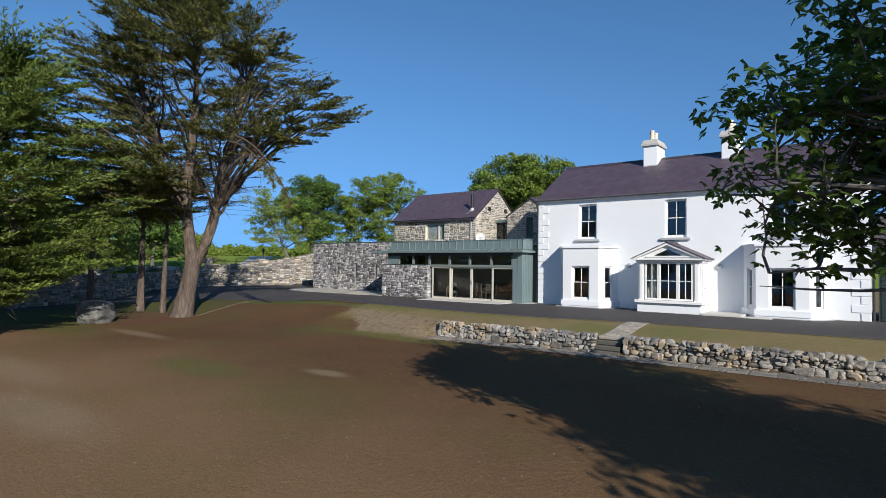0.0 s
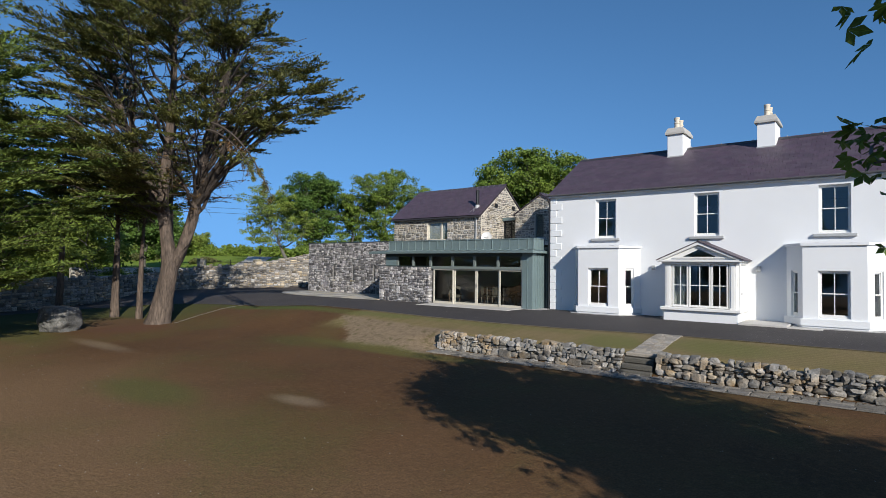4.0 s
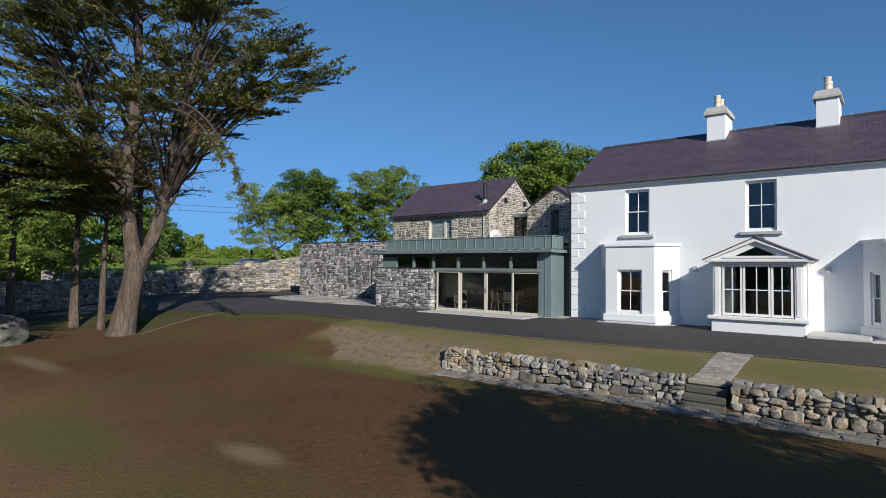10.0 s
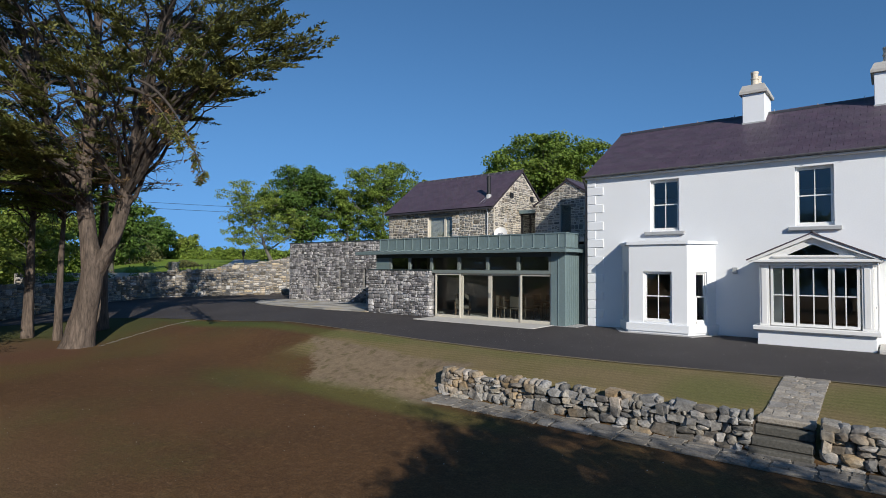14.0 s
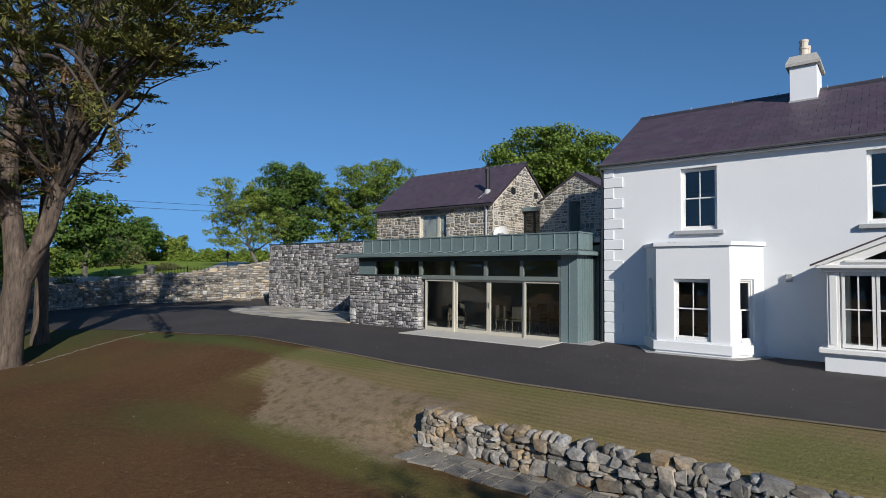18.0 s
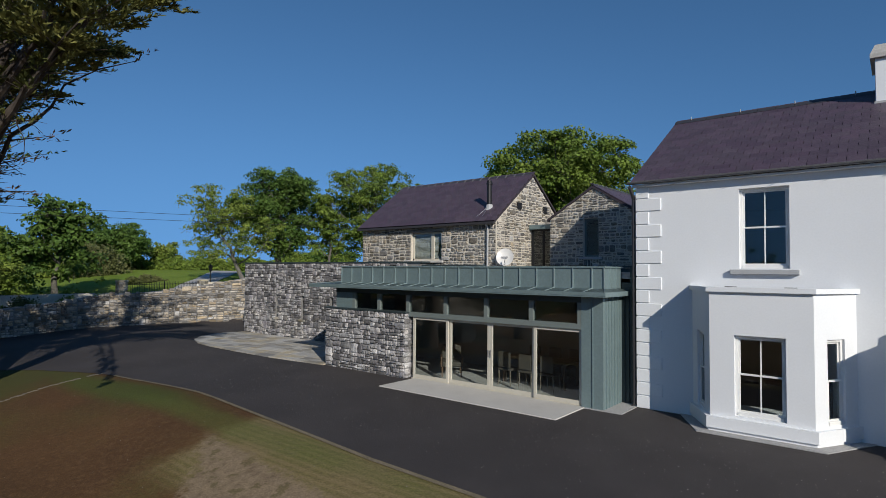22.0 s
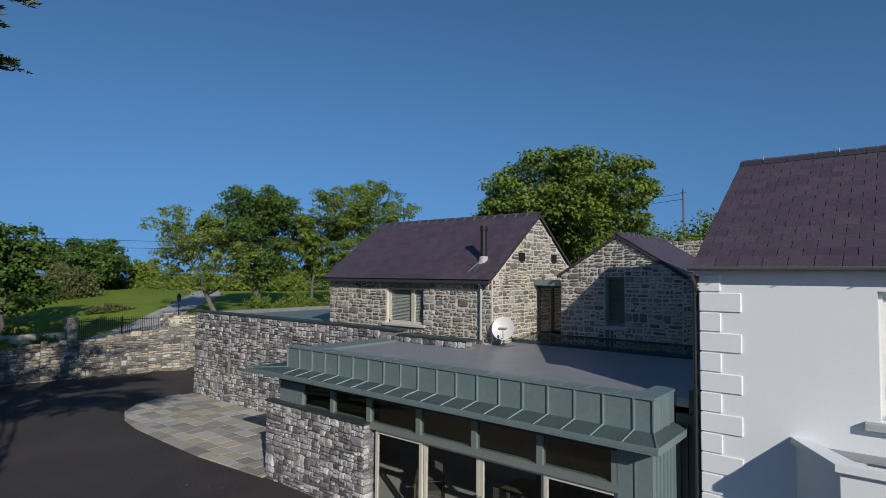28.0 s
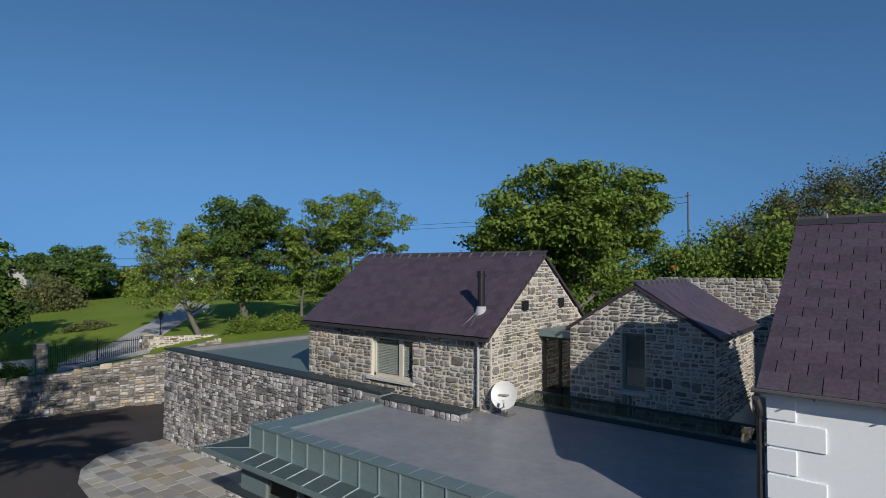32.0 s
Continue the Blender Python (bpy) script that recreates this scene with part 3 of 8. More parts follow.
road = sheet_on_ground("road", road_line, 0.012, M["tarmac"], 0.6)
tagged(road, "fresh black tarmac drive along the house front", "drive", kind="structure")

verge_line = [p for p in road_line if p[1] <= -5.8 and -17 < p[0] < 25]
verge = sheet_on_ground("verge", [(x, y + 0.03) for x, y in verge_line] + [(x, y - 0.07) for x, y in verge_line[::-1]], 0.016, M["verge_grit"], 1.0)
tagged(verge, "thin pale grit edge between the tarmac and the grass", "verge", kind="structure")

# ---- the white house ----
H_W, H_D, H_Z = 14.45, 7.25, 5.5
RIDGE_Y, RIDGE_Z, EAVE_Y, EAVE_Z = 3.62, 7.93, -0.16, 5.645
WIN_C = (2.81, 7.17, 11.56)
WIN_HW, WIN_Z0, WIN_Z1 = 0.49, 3.47, 5.27

house = thing("house", label="white rendered two-storey house with purple slate roof and two chimneys", category="house")
BAY_IN = ((2.81 - 1.2, 2.81 + 1.2), (11.56 - 1.2, 11.56 + 1.2))
front_holes = [(c - WIN_HW, WIN_Z0, c + WIN_HW, WIN_Z1) for c in WIN_C] + [(a, 0.35, b, 2.75) for a, b in BAY_IN] + [(6.3, 0.1, 8.2, 2.25)]
part("wall", wall_with_holes((0, 0, 0), (1, 0), H_W, H_Z + 0.06, front_holes, 0.4, base=-0.1), M["render"], house, "smooth white rendered front wall")
part("wall", wall_with_holes((H_W, H_D, 0), (-1, 0), H_W, H_Z + 0.06, [], 0.4, base=-0.1), M["render"], house)
for x0, x1 in ((0.002, 0.4), (H_W - 0.4, H_W - 0.002)):
    gable = extrude_profile([(0.4, -0.1), (H_D - 0.4, -0.1), (H_D - 0.4, H_Z), (RIDGE_Y, RIDGE_Z - 0.28), (0.4, H_Z)], "x", x0, x1)
    part("gable_wall", gable, M["render"], house, "white rendered gable wall")
part("floor_slab", boxes((0.4, 0.4, 2.78, H_W - 0.4, H_D - 0.4, 2.95)), M["room"], house)
part("ground_floor", boxes((0.4, 0.4, 0.02, H_W - 0.4, H_D - 0.4, 0.08)), M["oak"], house)
part("attic_floor", boxes((0.4, 0.4, 5.42, H_W - 0.4, H_D - 0.4, 5.5)), M["room"], house)
for x in (4.9, 9.5):
    part("partition_wall", boxes((x, 0.4, 0.08, x + 0.12, H_D - 0.4, 2.78), (x, 0.4, 2.95, x + 0.12, H_D - 0.4, 5.42)), M["room"], house)

# roof: boards under the slates, ridge, verge, gutter
def roof_board(ob_parent, x0, x1, y_e, z_e, y_r, z_r, th=0.06, drop=0.0):
    prof = [(y_e, z_e - drop), (y_r, z_r - drop), (y_r, z_r - th - drop), (y_e, z_e - th - drop)]
    return part("roof", extrude_profile(prof, "x", x0, x1), M["slate_under"], ob_parent, "purple-grey slate roof slope")


roof_front = roof_board(house, -0.08, H_W + 0.08, EAVE_Y, EAVE_Z, RIDGE_Y, RIDGE_Z, drop=0.03)
roof_back = roof_board(house, -0.08, H_W + 0.08, 2 * RIDGE_Y - EAVE_Y, EAVE_Z, RIDGE_Y, RIDGE_Z)
for k in range(33):
    x = -0.1 + k * 0.443
    bm = extrude_profile([(RIDGE_Y - 0.16, RIDGE_Z - 0.085), (RIDGE_Y - 0.02, RIDGE_Z + 0.028), (RIDGE_Y + 0.02, RIDGE_Z + 0.028), (RIDGE_Y + 0.16, RIDGE_Z - 0.085), (RIDGE_Y, RIDGE_Z)], "x", x, x + 0.432)
    part("ridge_tile", bm, M["gutter"], house, "dark clay ridge tile" if k == 0 else "")
for k in range(11):
    x = 0.34 + k * 1.329
    part("ridge_stud", tube([(x, RIDGE_Y, RIDGE_Z + 0.02), (x, RIDGE_Y, RIDGE_Z + 0.11)], [0.014, 0.01], 6), M["sill"], house, "short grey ridge stud" if k == 0 else "")
part("soffit", boxes((-0.06, -0.15, 5.5, H_W + 0.06, 0.0, 5.55)), M["white_paint"], house)
prof = [(-0.16 - 0.06 + 0.06 * math.cos(a), 5.615 + 0.06 * math.sin(a)) for a in [math.pi + k * math.pi / 6 for k in range(7)]]
prof += [(y * 0.85 - 0.033, z + 0.004) for y, z in prof[::-1]]
part("gutter", extrude_profile(prof, "x", -0.14, H_W + 0.14), M["gutter_grey"], house, "grey half-round gutter")
for k in range(15):
    x = 0.5 + k * 0.97
    part("gutter_bracket", boxes((x, -0.285, 5.552, x + 0.02, -0.15, 5.562)), M["gutter"], house)
for x, s in ((-0.1, -1), (H_W + 0.1, 1)):
    part("downpipe", tube([(x, -0.22, 5.5), (x, -0.05, 5.35), (x, 0.05, 5.2), (x, 0.05, 0.1), (x + s * 0.04, -0.02, 0.0)], [0.045] * 5, 10), M["gutter"], house, "dark round downpipe")

# quoins at both front corners
for side in (0, 1):
    for k in range(17):
        w = 0.6 if k % 2 == 1 else 0.3
        z0 = 0.0075 + k * 0.325
        x0, x1 = (-0.022, w) if side == 0 else (H_W - w, H_W + 0.022)
        bm = boxes((x0, -0.028, z0 + 0.012, x1, 0.3, min(5.49, z0 + 0.313)), bevel=0.008)
        part("quoin", bm, M["render"], house, "raised white quoin block" if k == 0 else "")


def sash_window(c, z0, z1, hw, y, parent, bars=1, turn=0.0, name="window", depth=0.12):
    """A white two-over-two sliding sash set back in its opening; c is the centre at the wall's outer face."""
    w = new(name)
    w.parent = parent
    w.matrix_basis = pose(c[0], c[1], 0, 0, 0, turn)
    w["label"] = "white two-over-two sash window"
    d0, d1 = depth, depth + 0.09
    f = 0.055
    part("window_frame", boxes((-hw, d0, z0, -hw + f, d1, z1), (hw - f, d0, z0, hw, d1, z1), (-hw + f, d0, z1 - f, hw - f, d1, z1), (-hw + f, d0 - 0.03, z0, hw - f, d1, z0 + 0.075), bevel=0.004), M["white_paint"], w)
    zm = (z0 + z1) / 2 + 0.02
    a = hw - f
    s = 0.038
    for nm, za, zb, dd in (("lower_sash", z0 + 0.075, zm + 0.02, 0.02), ("upper_sash", zm - 0.02, z1 - f, 0.055)):
        ya, yb = d0 + dd - 0.02, d0 + dd + 0.015
        rows = [(-a, ya, za, -a + s, yb, zb), (a - s, ya, za, a, yb, zb), (-a + s, ya, za, a - s, yb, za + s), (-a + s, ya, zb - s, a - s, yb, zb)]
        if bars:
            rows.append((-0.013, ya + 0.005, za + s, 0.013, yb - 0.005, zb - s))
        sash = part(nm, boxes(*rows, bevel=0.003), M["white_paint"], w)
        gl = part("pane", boxes((-a + s, (ya + yb) / 2 - 0.003, za + s, a - s, (ya + yb) / 2 + 0.003, zb - s)), M["glass"], w)
        gl.visible_shadow = False
    return w


for c in WIN_C:
    sash_window((c, 0, 0), WIN_Z0, WIN_Z1, WIN_HW, 0, house)
    part("window_sill", boxes((c - 0.67, -0.11, 3.335, c + 0.67, 0.02, 3.45), bevel=0.012), M["sill"], house, "grey stone window sill")


def bay(c):
    """A canted bay with a plinth, a coping and three sash windows."""
    b = new("bay")
    b.parent = house
    b["label"] = "white rendered canted bay window with flat roof"
    hw, fw, d = 1.56, 0.945, 1.0
    out = [(c - hw, 0), (c - fw, -d), (c + fw, -d), (c + hw, 0)]
    top = 2.97
    cant = math.hypot(hw - fw, d)
    part_wall = bmesh.new()
    wall_with_holes((c - fw, -d, 0), (1, 0), 2 * fw, top, [(fw - 0.47, 0.4, fw + 0.47, 2.07)], 0.22, part_wall, base=-0.05)
    part("bay_wall", part_wall, M["render"], b)
    sw = 0.24
    for (ax, ay), (bx, by) in ((out[0], out[1]), (out[2], out[3])):
        k = wall_with_holes((ax, ay, 0), (bx - ax, by - ay), cant, top, [(cant / 2 - sw, 0.4, cant / 2 + sw, 2.07)], 0.16, base=-0.05)
        part("bay_wall", k, M["render"], b)
    grow = lambda g: [(c - hw - g, 0), (c - fw - g * 0.7, -d - g), (c + fw + g * 0.7, -d - g), (c + hw + g, 0)]
    part("bay_roof", prism(grow(-0.02), top, top + 0.02), M["membrane"], b)
    ring = lambda g0, g1, z0, z1: ring_prism(grow(g0), grow(g1), z0, z1)
    part("coping", ring(0.07, -0.2, top, top + 0.1), M["render"], b, "white moulded coping")
    part("plinth", ring(0.085, 0.0, 0.1, 0.34), M["render"], b, "white plinth course")
    part("plinth", ring(0.04, 0.0, -0.05, 0.1), M["render"], b)
    part("gravel_margin", prism(grow(0.3), -0.02, 0.03), M["gravel"], b, "pale grey gravel margin at the bay's foot")
    sash_window((c, -d, 0), 0.4, 2.07, 0.47, 0, b, depth=0.1)
    for sgn in (-1, 1):
        mx, my = c + sgn * (hw + fw) / 2, -d / 2
        sw_ob = sash_window((mx, my, 0), 0.4, 2.07, sw, 0, b, bars=0, turn=sgn * math.degrees(math.atan2(d, hw - fw)), depth=0.05)
        if sgn < 0:
            part("blind", boxes((-sw, 0.17, 0.4, sw, 0.18, 2.07)), M["cream"], sw_ob, "drawn pale blind")
    for sgn in (-1, 1):
        part("lead_flashing", boxes((c + sgn * 0.55 - 0.11, -d + 0.12, top + 0.1, c + sgn * 0.55 + 0.11, -d + 0.2, top + 0.112)), M["gutter"], b)
    return b


def ring_prism(outer, inner, z0, z1):
    bm = bmesh.new()
    lo_o = [bm.verts.new((*p, z0)) for p in outer]
    hi_o = [bm.verts.new((*p, z1)) for p in outer]
    lo_i = [bm.verts.new((*p, z0)) for p in inner]
    hi_i = [bm.verts.new((*p, z1)) for p in inner]
    for k in range(len(outer) - 1):
        bm.faces.new((lo_o[k], lo_o[k + 1], hi_o[k + 1], hi_o[k]))
        bm.faces.new((hi_o[k], hi_o[k + 1], hi_i[k + 1], hi_i[k]))
        bm.faces.new((lo_i[k], hi_i[k], hi_i[k + 1], lo_i[k + 1]))
        bm.faces.new((lo_o[k], lo_i[k], lo_i[k + 1], lo_o[k + 1]))
    for e in (0, -1):
        f = bm.faces.new((lo_o[e], hi_o[e], hi_i[e], lo_i[e]))
    bmesh.ops.recalc_face_normals(bm, faces=bm.faces[:])
    return bm


bay(2.865)
bay(11.585)

# pedimented porch
def porch():
    p = new("porch")
    p.parent = house
    p["label"] = "white glazed porch with a pediment and slate roof"
    x0, x1, yf, xm = 5.88, 8.62, -1.5, 7.25
    part("base_wall", boxes((x0, yf, -0.05, x1, 0, 0.42), bevel=0.01), M["render"], p)
    part("sill_course", boxes((x0 - 0.11, yf - 0.12, 0.42, x1 + 0.11, 0, 0.55), bevel=0.02), M["white_paint"], p, "white moulded sill course")
    for a in (x0 + 0.06, x1 - 0.30):
        part("pilaster", boxes((a, yf + 0.03, 0.55, a + 0.24, yf + 0.2, 2.28), (a + 0.05, yf + 0.01, 0.62, a + 0.19, yf + 0.03, 2.2), bevel=0.006), M["white_paint"], p, "white panelled corner pilaster")
    for sx in (x0 + 0.06, x1 - 0.12):
        part("side_wall", boxes((sx, yf + 0.2, 0.55, sx + 0.06, 0, 2.28)), M["white_paint"], p)
    part("entablature", boxes((x0 - 0.05, yf - 0.06, 2.28, x1 + 0.05, 0, 2.36), (x0 - 0.14, yf - 0.17, 2.36, x1 + 0.14, 0, 2.44), bevel=0.012), M["white_paint"], p, "white cornice")
    ap = 3.15
    tri = [(x0 - 0.06, 2.44), (x1 + 0.06, 2.44), (xm, ap - 0.08)]
    hole = [(xm - 0.62, 2.56), (xm + 0.62, 2.56), (xm, 2.86)]
    bm = bmesh.new()
    for ya, yb in ((yf - 0.04, yf + 0.04),):
        o0 = [bm.verts.new((a, ya, z)) for a, z in tri]
        i0 = [bm.verts.new((a, ya, z)) for a, z in hole]
        o1 = [bm.verts.new((a, yb, z)) for a, z in tri]
        i1 = [bm.verts.new((a, yb, z)) for a, z in hole]
        for k in range(3):
            j = (k + 1) % 3
            bm.faces.new((o0[k], o0[j], i0[j], i0[k]))
            bm.faces.new((o1[k], i1[k], i1[j], o1[j]))
            bm.faces.new((i0[k], i0[j], i1[j], i1[k]))
            bm.faces.new((o0[k], o1[k], o1[j], o0[j]))
    part("tympanum", bm, M["white_paint"], p, "white tympanum with a small triangular light")
    bm = extrude_profile(hole, "y", yf, yf + 0.012)
    part("pane", bm, M["glass"], p)
    part("light_sill", boxes((xm - 0.95, yf - 0.1, 2.5, xm + 0.95, yf - 0.03, 2.55)), M["white_paint"], p)
    for sgn in (-1, 1):
        xe = xm + sgn * 1.58
        pr = [(xe, 2.42), (xm, ap), (xm, ap - 0.11), (xe, 2.42 - 0.06)]
        part("raking_cornice", extrude_profile(pr, "y", yf - 0.17, yf - 0.02), M["white_paint"], p)
        pr = [(xe - sgn * -0.03, 2.45), (xm, ap + 0.035), (xm, ap), (xe - sgn * -0.03, 2.415)]
        part("porch_roof", extrude_profile(pr, "y", yf - 0.2, 0.0), M["slate_rest"], p, "small slate roof over the porch")
    part("ridge_roll", tube([(xm, yf - 0.2, ap + 0.04), (xm, 0, ap + 0.04)], [0.035, 0.035], 8), M["gutter"], p)
    # three two-by-two lights
    ws = [(x0 + 0.34, 7.25 - 0.42), (7.25 - 0.40, 7.25 + 0.40), (7.25 + 0.42, x1 - 0.34)]
    for a, b in ws:
        w = new("window")
        w.parent = p
        fr = 0.06
        y0, y1 = yf + 0.05, yf + 0.12
        part("window_frame", boxes((a, y0, 0.57, a + fr, y1, 2.26), (b - fr, y0, 0.57, b, y1, 2.26), (a + fr, y0, 2.2, b - fr, y1, 2.26), (a + fr, y0, 0.57, b - fr, y1, 0.65)), M["white_paint"], w)
        m_ = (a + b) / 2
        part("glazing_bar", boxes((m_ - 0.014, y0 + 0.01, 0.65, m_ + 0.014, y1 - 0.02, 2.2)), M["white_paint"], w)
        for xa, xb in ((a + fr, m_ - 0.014), (m_ + 0.014, b - fr)):
            part("glazing_bar", boxes((xa, y0 + 0.012, 1.42, xb, y1 - 0.022, 1.45)), M["white_paint"], w)
        g = part("pane", boxes((a + fr, y0 + 0.03, 0.65, b - fr, y0 + 0.036, 2.2)), M["glass"], w)
        g.visible_shadow = False
    # side lights
    for sx in (x1 - 0.06,):
        part("door_panel", boxes((sx, yf + 0.35, 0.6, sx + 0.035, -0.2, 2.2), bevel=0.006), M["white_paint"], p, "white side door of the porch")
        part("door_handle", tube([(sx + 0.08, yf + 0.45, 1.25), (sx + 0.08, yf + 0.6, 1.25)], [0.012] * 2, 8), M["steel"], p)
        part("letter_plate", boxes((sx + 0.035, yf + 0.7, 1.1, sx + 0.05, yf + 0.95, 1.16)), M["steel"], p)
    part("downpipe", tube([(x1 + 0.05, yf + 0.12, 2.3), (x1 + 0.05, yf + 0.12, 0.55)], [0.03] * 2, 8), M["white_paint"], p, "white downpipe")
    return p


porch()
step = to_object("door_step", boxes((8.66, -1.75, 0.0, 10.25, -0.02, 0.1), bevel=0.015), M["concrete"])
tagged(step, "pale concrete door step beside the porch", "step")
step2 = to_object("door_step", boxes((10.25, -1.9, -0.02, 11.3, -1.5, 0.05), bevel=0.012), M["concrete"])
tagged(step2, "low pale concrete slab in front of the bay", "step")


def chimney(x0, y0=2.85, pots=2):
    c = new("chimney")
    c.parent = house
    c["label"] = "white rendered chimney with concrete cap and buff pots"
    w, d = 0.72, 1.35
    part("shaft", boxes((x0, y0, 7.0, x0 + w, y0 + d, 8.55), bevel=0.012), M["render"], c)
    g = 0.09
    lo, hi = 8.55, 8.88
    bm = bmesh.new()
    pts = [(x0 - g, y0 - g), (x0 + w + g, y0 - g), (x0 + w + g, y0 + d + g), (x0 - g, y0 + d + g)]
    ins = [(x0 + 0.01, y0 + 0.01), (x0 + w - 0.01, y0 + 0.01), (x0 + w - 0.01, y0 + d - 0.01), (x0 + 0.01, y0 + d - 0.01)]
    a = [bm.verts.new((*p, lo)) for p in pts]
    b = [bm.verts.new((*p, lo + 0.09)) for p in pts]
    t = [bm.verts.new((*p, hi)) for p in ins]
    bm.faces.new(a[::-1])
    bm.faces.new(t)
    for k in range(4):
        j = (k + 1) % 4
        bm.faces.new((a[k], a[j], b[j], b[k]))
        bm.faces.new((b[k], b[j], t[j], t[k]))
    part("cap", bm, M["cap"], c, "weathered concrete chimney cap")
    for k in range(pots):
        px, py = x0 + w / 2, y0 + 0.32 + k * 0.62
        zs = [(0, 0.15), (0.05, 0.15), (0.08, 0.125), (0.25, 0.115), (0.27, 0.135), (0.31, 0.135), (0.33, 0.11), (0.46, 0.12), (0.5, 0.13), (0.55, 0.13)]
        part("chimney_pot", tube([(px, py, hi - 0.02 + z) for z, r in zs], [r for z, r in zs], 16), M["pot"], c, "buff clay chimney pot")
    part("flashing", boxes((x0 - 0.02, y0 - 0.03, 7.36, x0 + w + 0.02, y0 + 0.02, 7.5)), M["sill"], c)
    return c


chimney(4.74)
chimney(8.58)


def wall_lamp(x, z):
    l_ = thing("wall_lamp", (x, 0, z), label="small grey box wall lamp on the white wall", category="lamp", group="wall lamps on the house front")
    part("back_plate", boxes((-0.06, -0.02, -0.08, 0.06, 0.0, 0.1)), M["sill"], l_)
    part("shade", boxes((-0.075, -0.12, -0.1, 0.075, -0.02, 0.1), bevel=0.01), M["sill"], l_)
    part("lens", boxes((-0.05, -0.1, -0.112, 0.05, -0.04, -0.1)), M["dish"], l_)
    return l_


wall_lamp(5.02, 2.12)
wall_lamp(9.1, 2.12)

# ---- the zinc-roofed extension ----
EXT = thing("extension", label="single-storey extension with zinc roof, sliding glass doors and stone fin wall", category="extension")
GY = -0.9                 # plane of the glazing
PANEL_X = (-6.77, -5.36, -3.90, -2.46, -1.07)
# piers and beams
pier = part("pier", boxes((-1.07, -0.93, -0.05, -0.5, -0.5, 2.78), (-0.9, -0.5, -0.05, -0.5, 0.25, 2.78)), M["zinc"], EXT, "green-grey zinc-clad corner pier")
for k in range(6):
    y = -0.78 + k * 0.17
    part("seam", boxes((-0.5, y, 0.0, -0.478, y + 0.018, 2.78)), M["zinc"], EXT)
for x in (-0.78,):
    part("seam", boxes((x, -0.952, 0.0, x + 0.018, -0.93, 2.78)), M["zinc"], EXT)
part("head_beam", boxes((-10.4, GY - 0.03, 1.93, -1.07, GY + 0.14, 2.07)), M["frame_green"], EXT, "green-grey beam above the doors")
part("clerestory_head", boxes((-10.4, GY - 0.03, 2.6, -1.07, GY + 0.14, 2.78)), M["zinc_dark"], EXT)
CLER = (-9.5, -8.28, -6.98, -5.45, -3.98, -2.52, -1.12)
for x in CLER:
    part("mullion", boxes((x - 0.06, GY - 0.02, 2.07, x + 0.06, GY + 0.1, 2.6)), M["frame_green"], EXT)
for a, b in zip(CLER, CLER[1:]):
    g = part("pane", boxes((a + 0.06, GY + 0.05, 2.07, b - 0.06, GY + 0.058, 2.6)), M["glass"], EXT)
    g.visible_shadow = False
part("cladding", boxes((-10.4, GY - 0.02, 2.07, -9.56, GY + 0.12, 2.6)), M["zinc"], EXT)

# sliding doors
for k, (a, b) in enumerate(zip(PANEL_X, PANEL_X[1:])):
    d = new("sliding_door")
    d.parent = EXT
    d["label"] = "beige-framed sliding glass door"
    y = GY + (0.02 if k in (0, 3) else 0.08)
    f = 0.085
    part("door_frame", boxes((a, y, 0.03, a + f, y + 0.055, 1.97), (b - f, y, 0.03, b, y + 0.055, 1.93), (a + f, y, 0.03, b - f, y + 0.055, 0.15), (a + f, y, 1.85, b - f, y + 0.055, 1.93), bevel=0.004), M["frame"], d)
    g = part("pane", boxes((a + f, y + 0.024, 0.15, b - f, y + 0.031, 1.85)), M["glass"], d)
    g.visible_shadow = False
    if k in (1, 2):
        hx = b - 0.05 if k == 1 else a + 0.04
        part("door_handle", boxes((hx - 0.012, y - 0.04, 0.95, hx + 0.012, y, 1.15), bevel=0.004), M["steel"], d)
part("door_track", boxes((-6.8, GY - 0.03, -0.02, -1.05, GY + 0.18, 0.03)), M["frame"], EXT)

# room behind the doors
part("room_floor", boxes((-10.2, -0.72, -0.04, -0.6, 2.7, 0.02)), M["concrete"], EXT)
part("room_wall", boxes((-10.2, 2.6, 0.02, -0.6, 2.72, 2.97)), M["room"], EXT)
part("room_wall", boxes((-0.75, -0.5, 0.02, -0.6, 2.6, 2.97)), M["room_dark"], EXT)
part("room_ceiling", boxes((-10.4, -0.74, 2.82, -0.85, 2.6, 2.9)), M["room"], EXT)
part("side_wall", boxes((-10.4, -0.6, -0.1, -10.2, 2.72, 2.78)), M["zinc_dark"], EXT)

# roof: skirt, parapet, flat field
PAR_Y, EAV_Y = -0.77, -1.3
XL, XR, XLE, XRE = -10.3, -0.53, -11.45, -0.3
Z_E, Z_P, Z_T = 2.87, 2.95, 3.47
bm = bmesh.new()
outer = [(XLE, 2.7), (XLE, EAV_Y), (XRE, EAV_Y), (XRE, 0.2)]
inner = [(XL, 2.7), (XL, PAR_Y), (XR, PAR_Y), (XR, 0.2)]
lo = [bm.verts.new((*p, Z_E)) for p in outer]
hi = [bm.verts.new((*p, Z_P)) for p in inner]
for k in range(3):
    bm.faces.new((lo[k], lo[k + 1], hi[k + 1], hi[k]))
bmesh.ops.solidify(bm, geom=bm.faces[:], thickness=0.03)
part("eaves_skirt", bm, M["zinc"], EXT, "sloping zinc eaves skirt with standing seams")
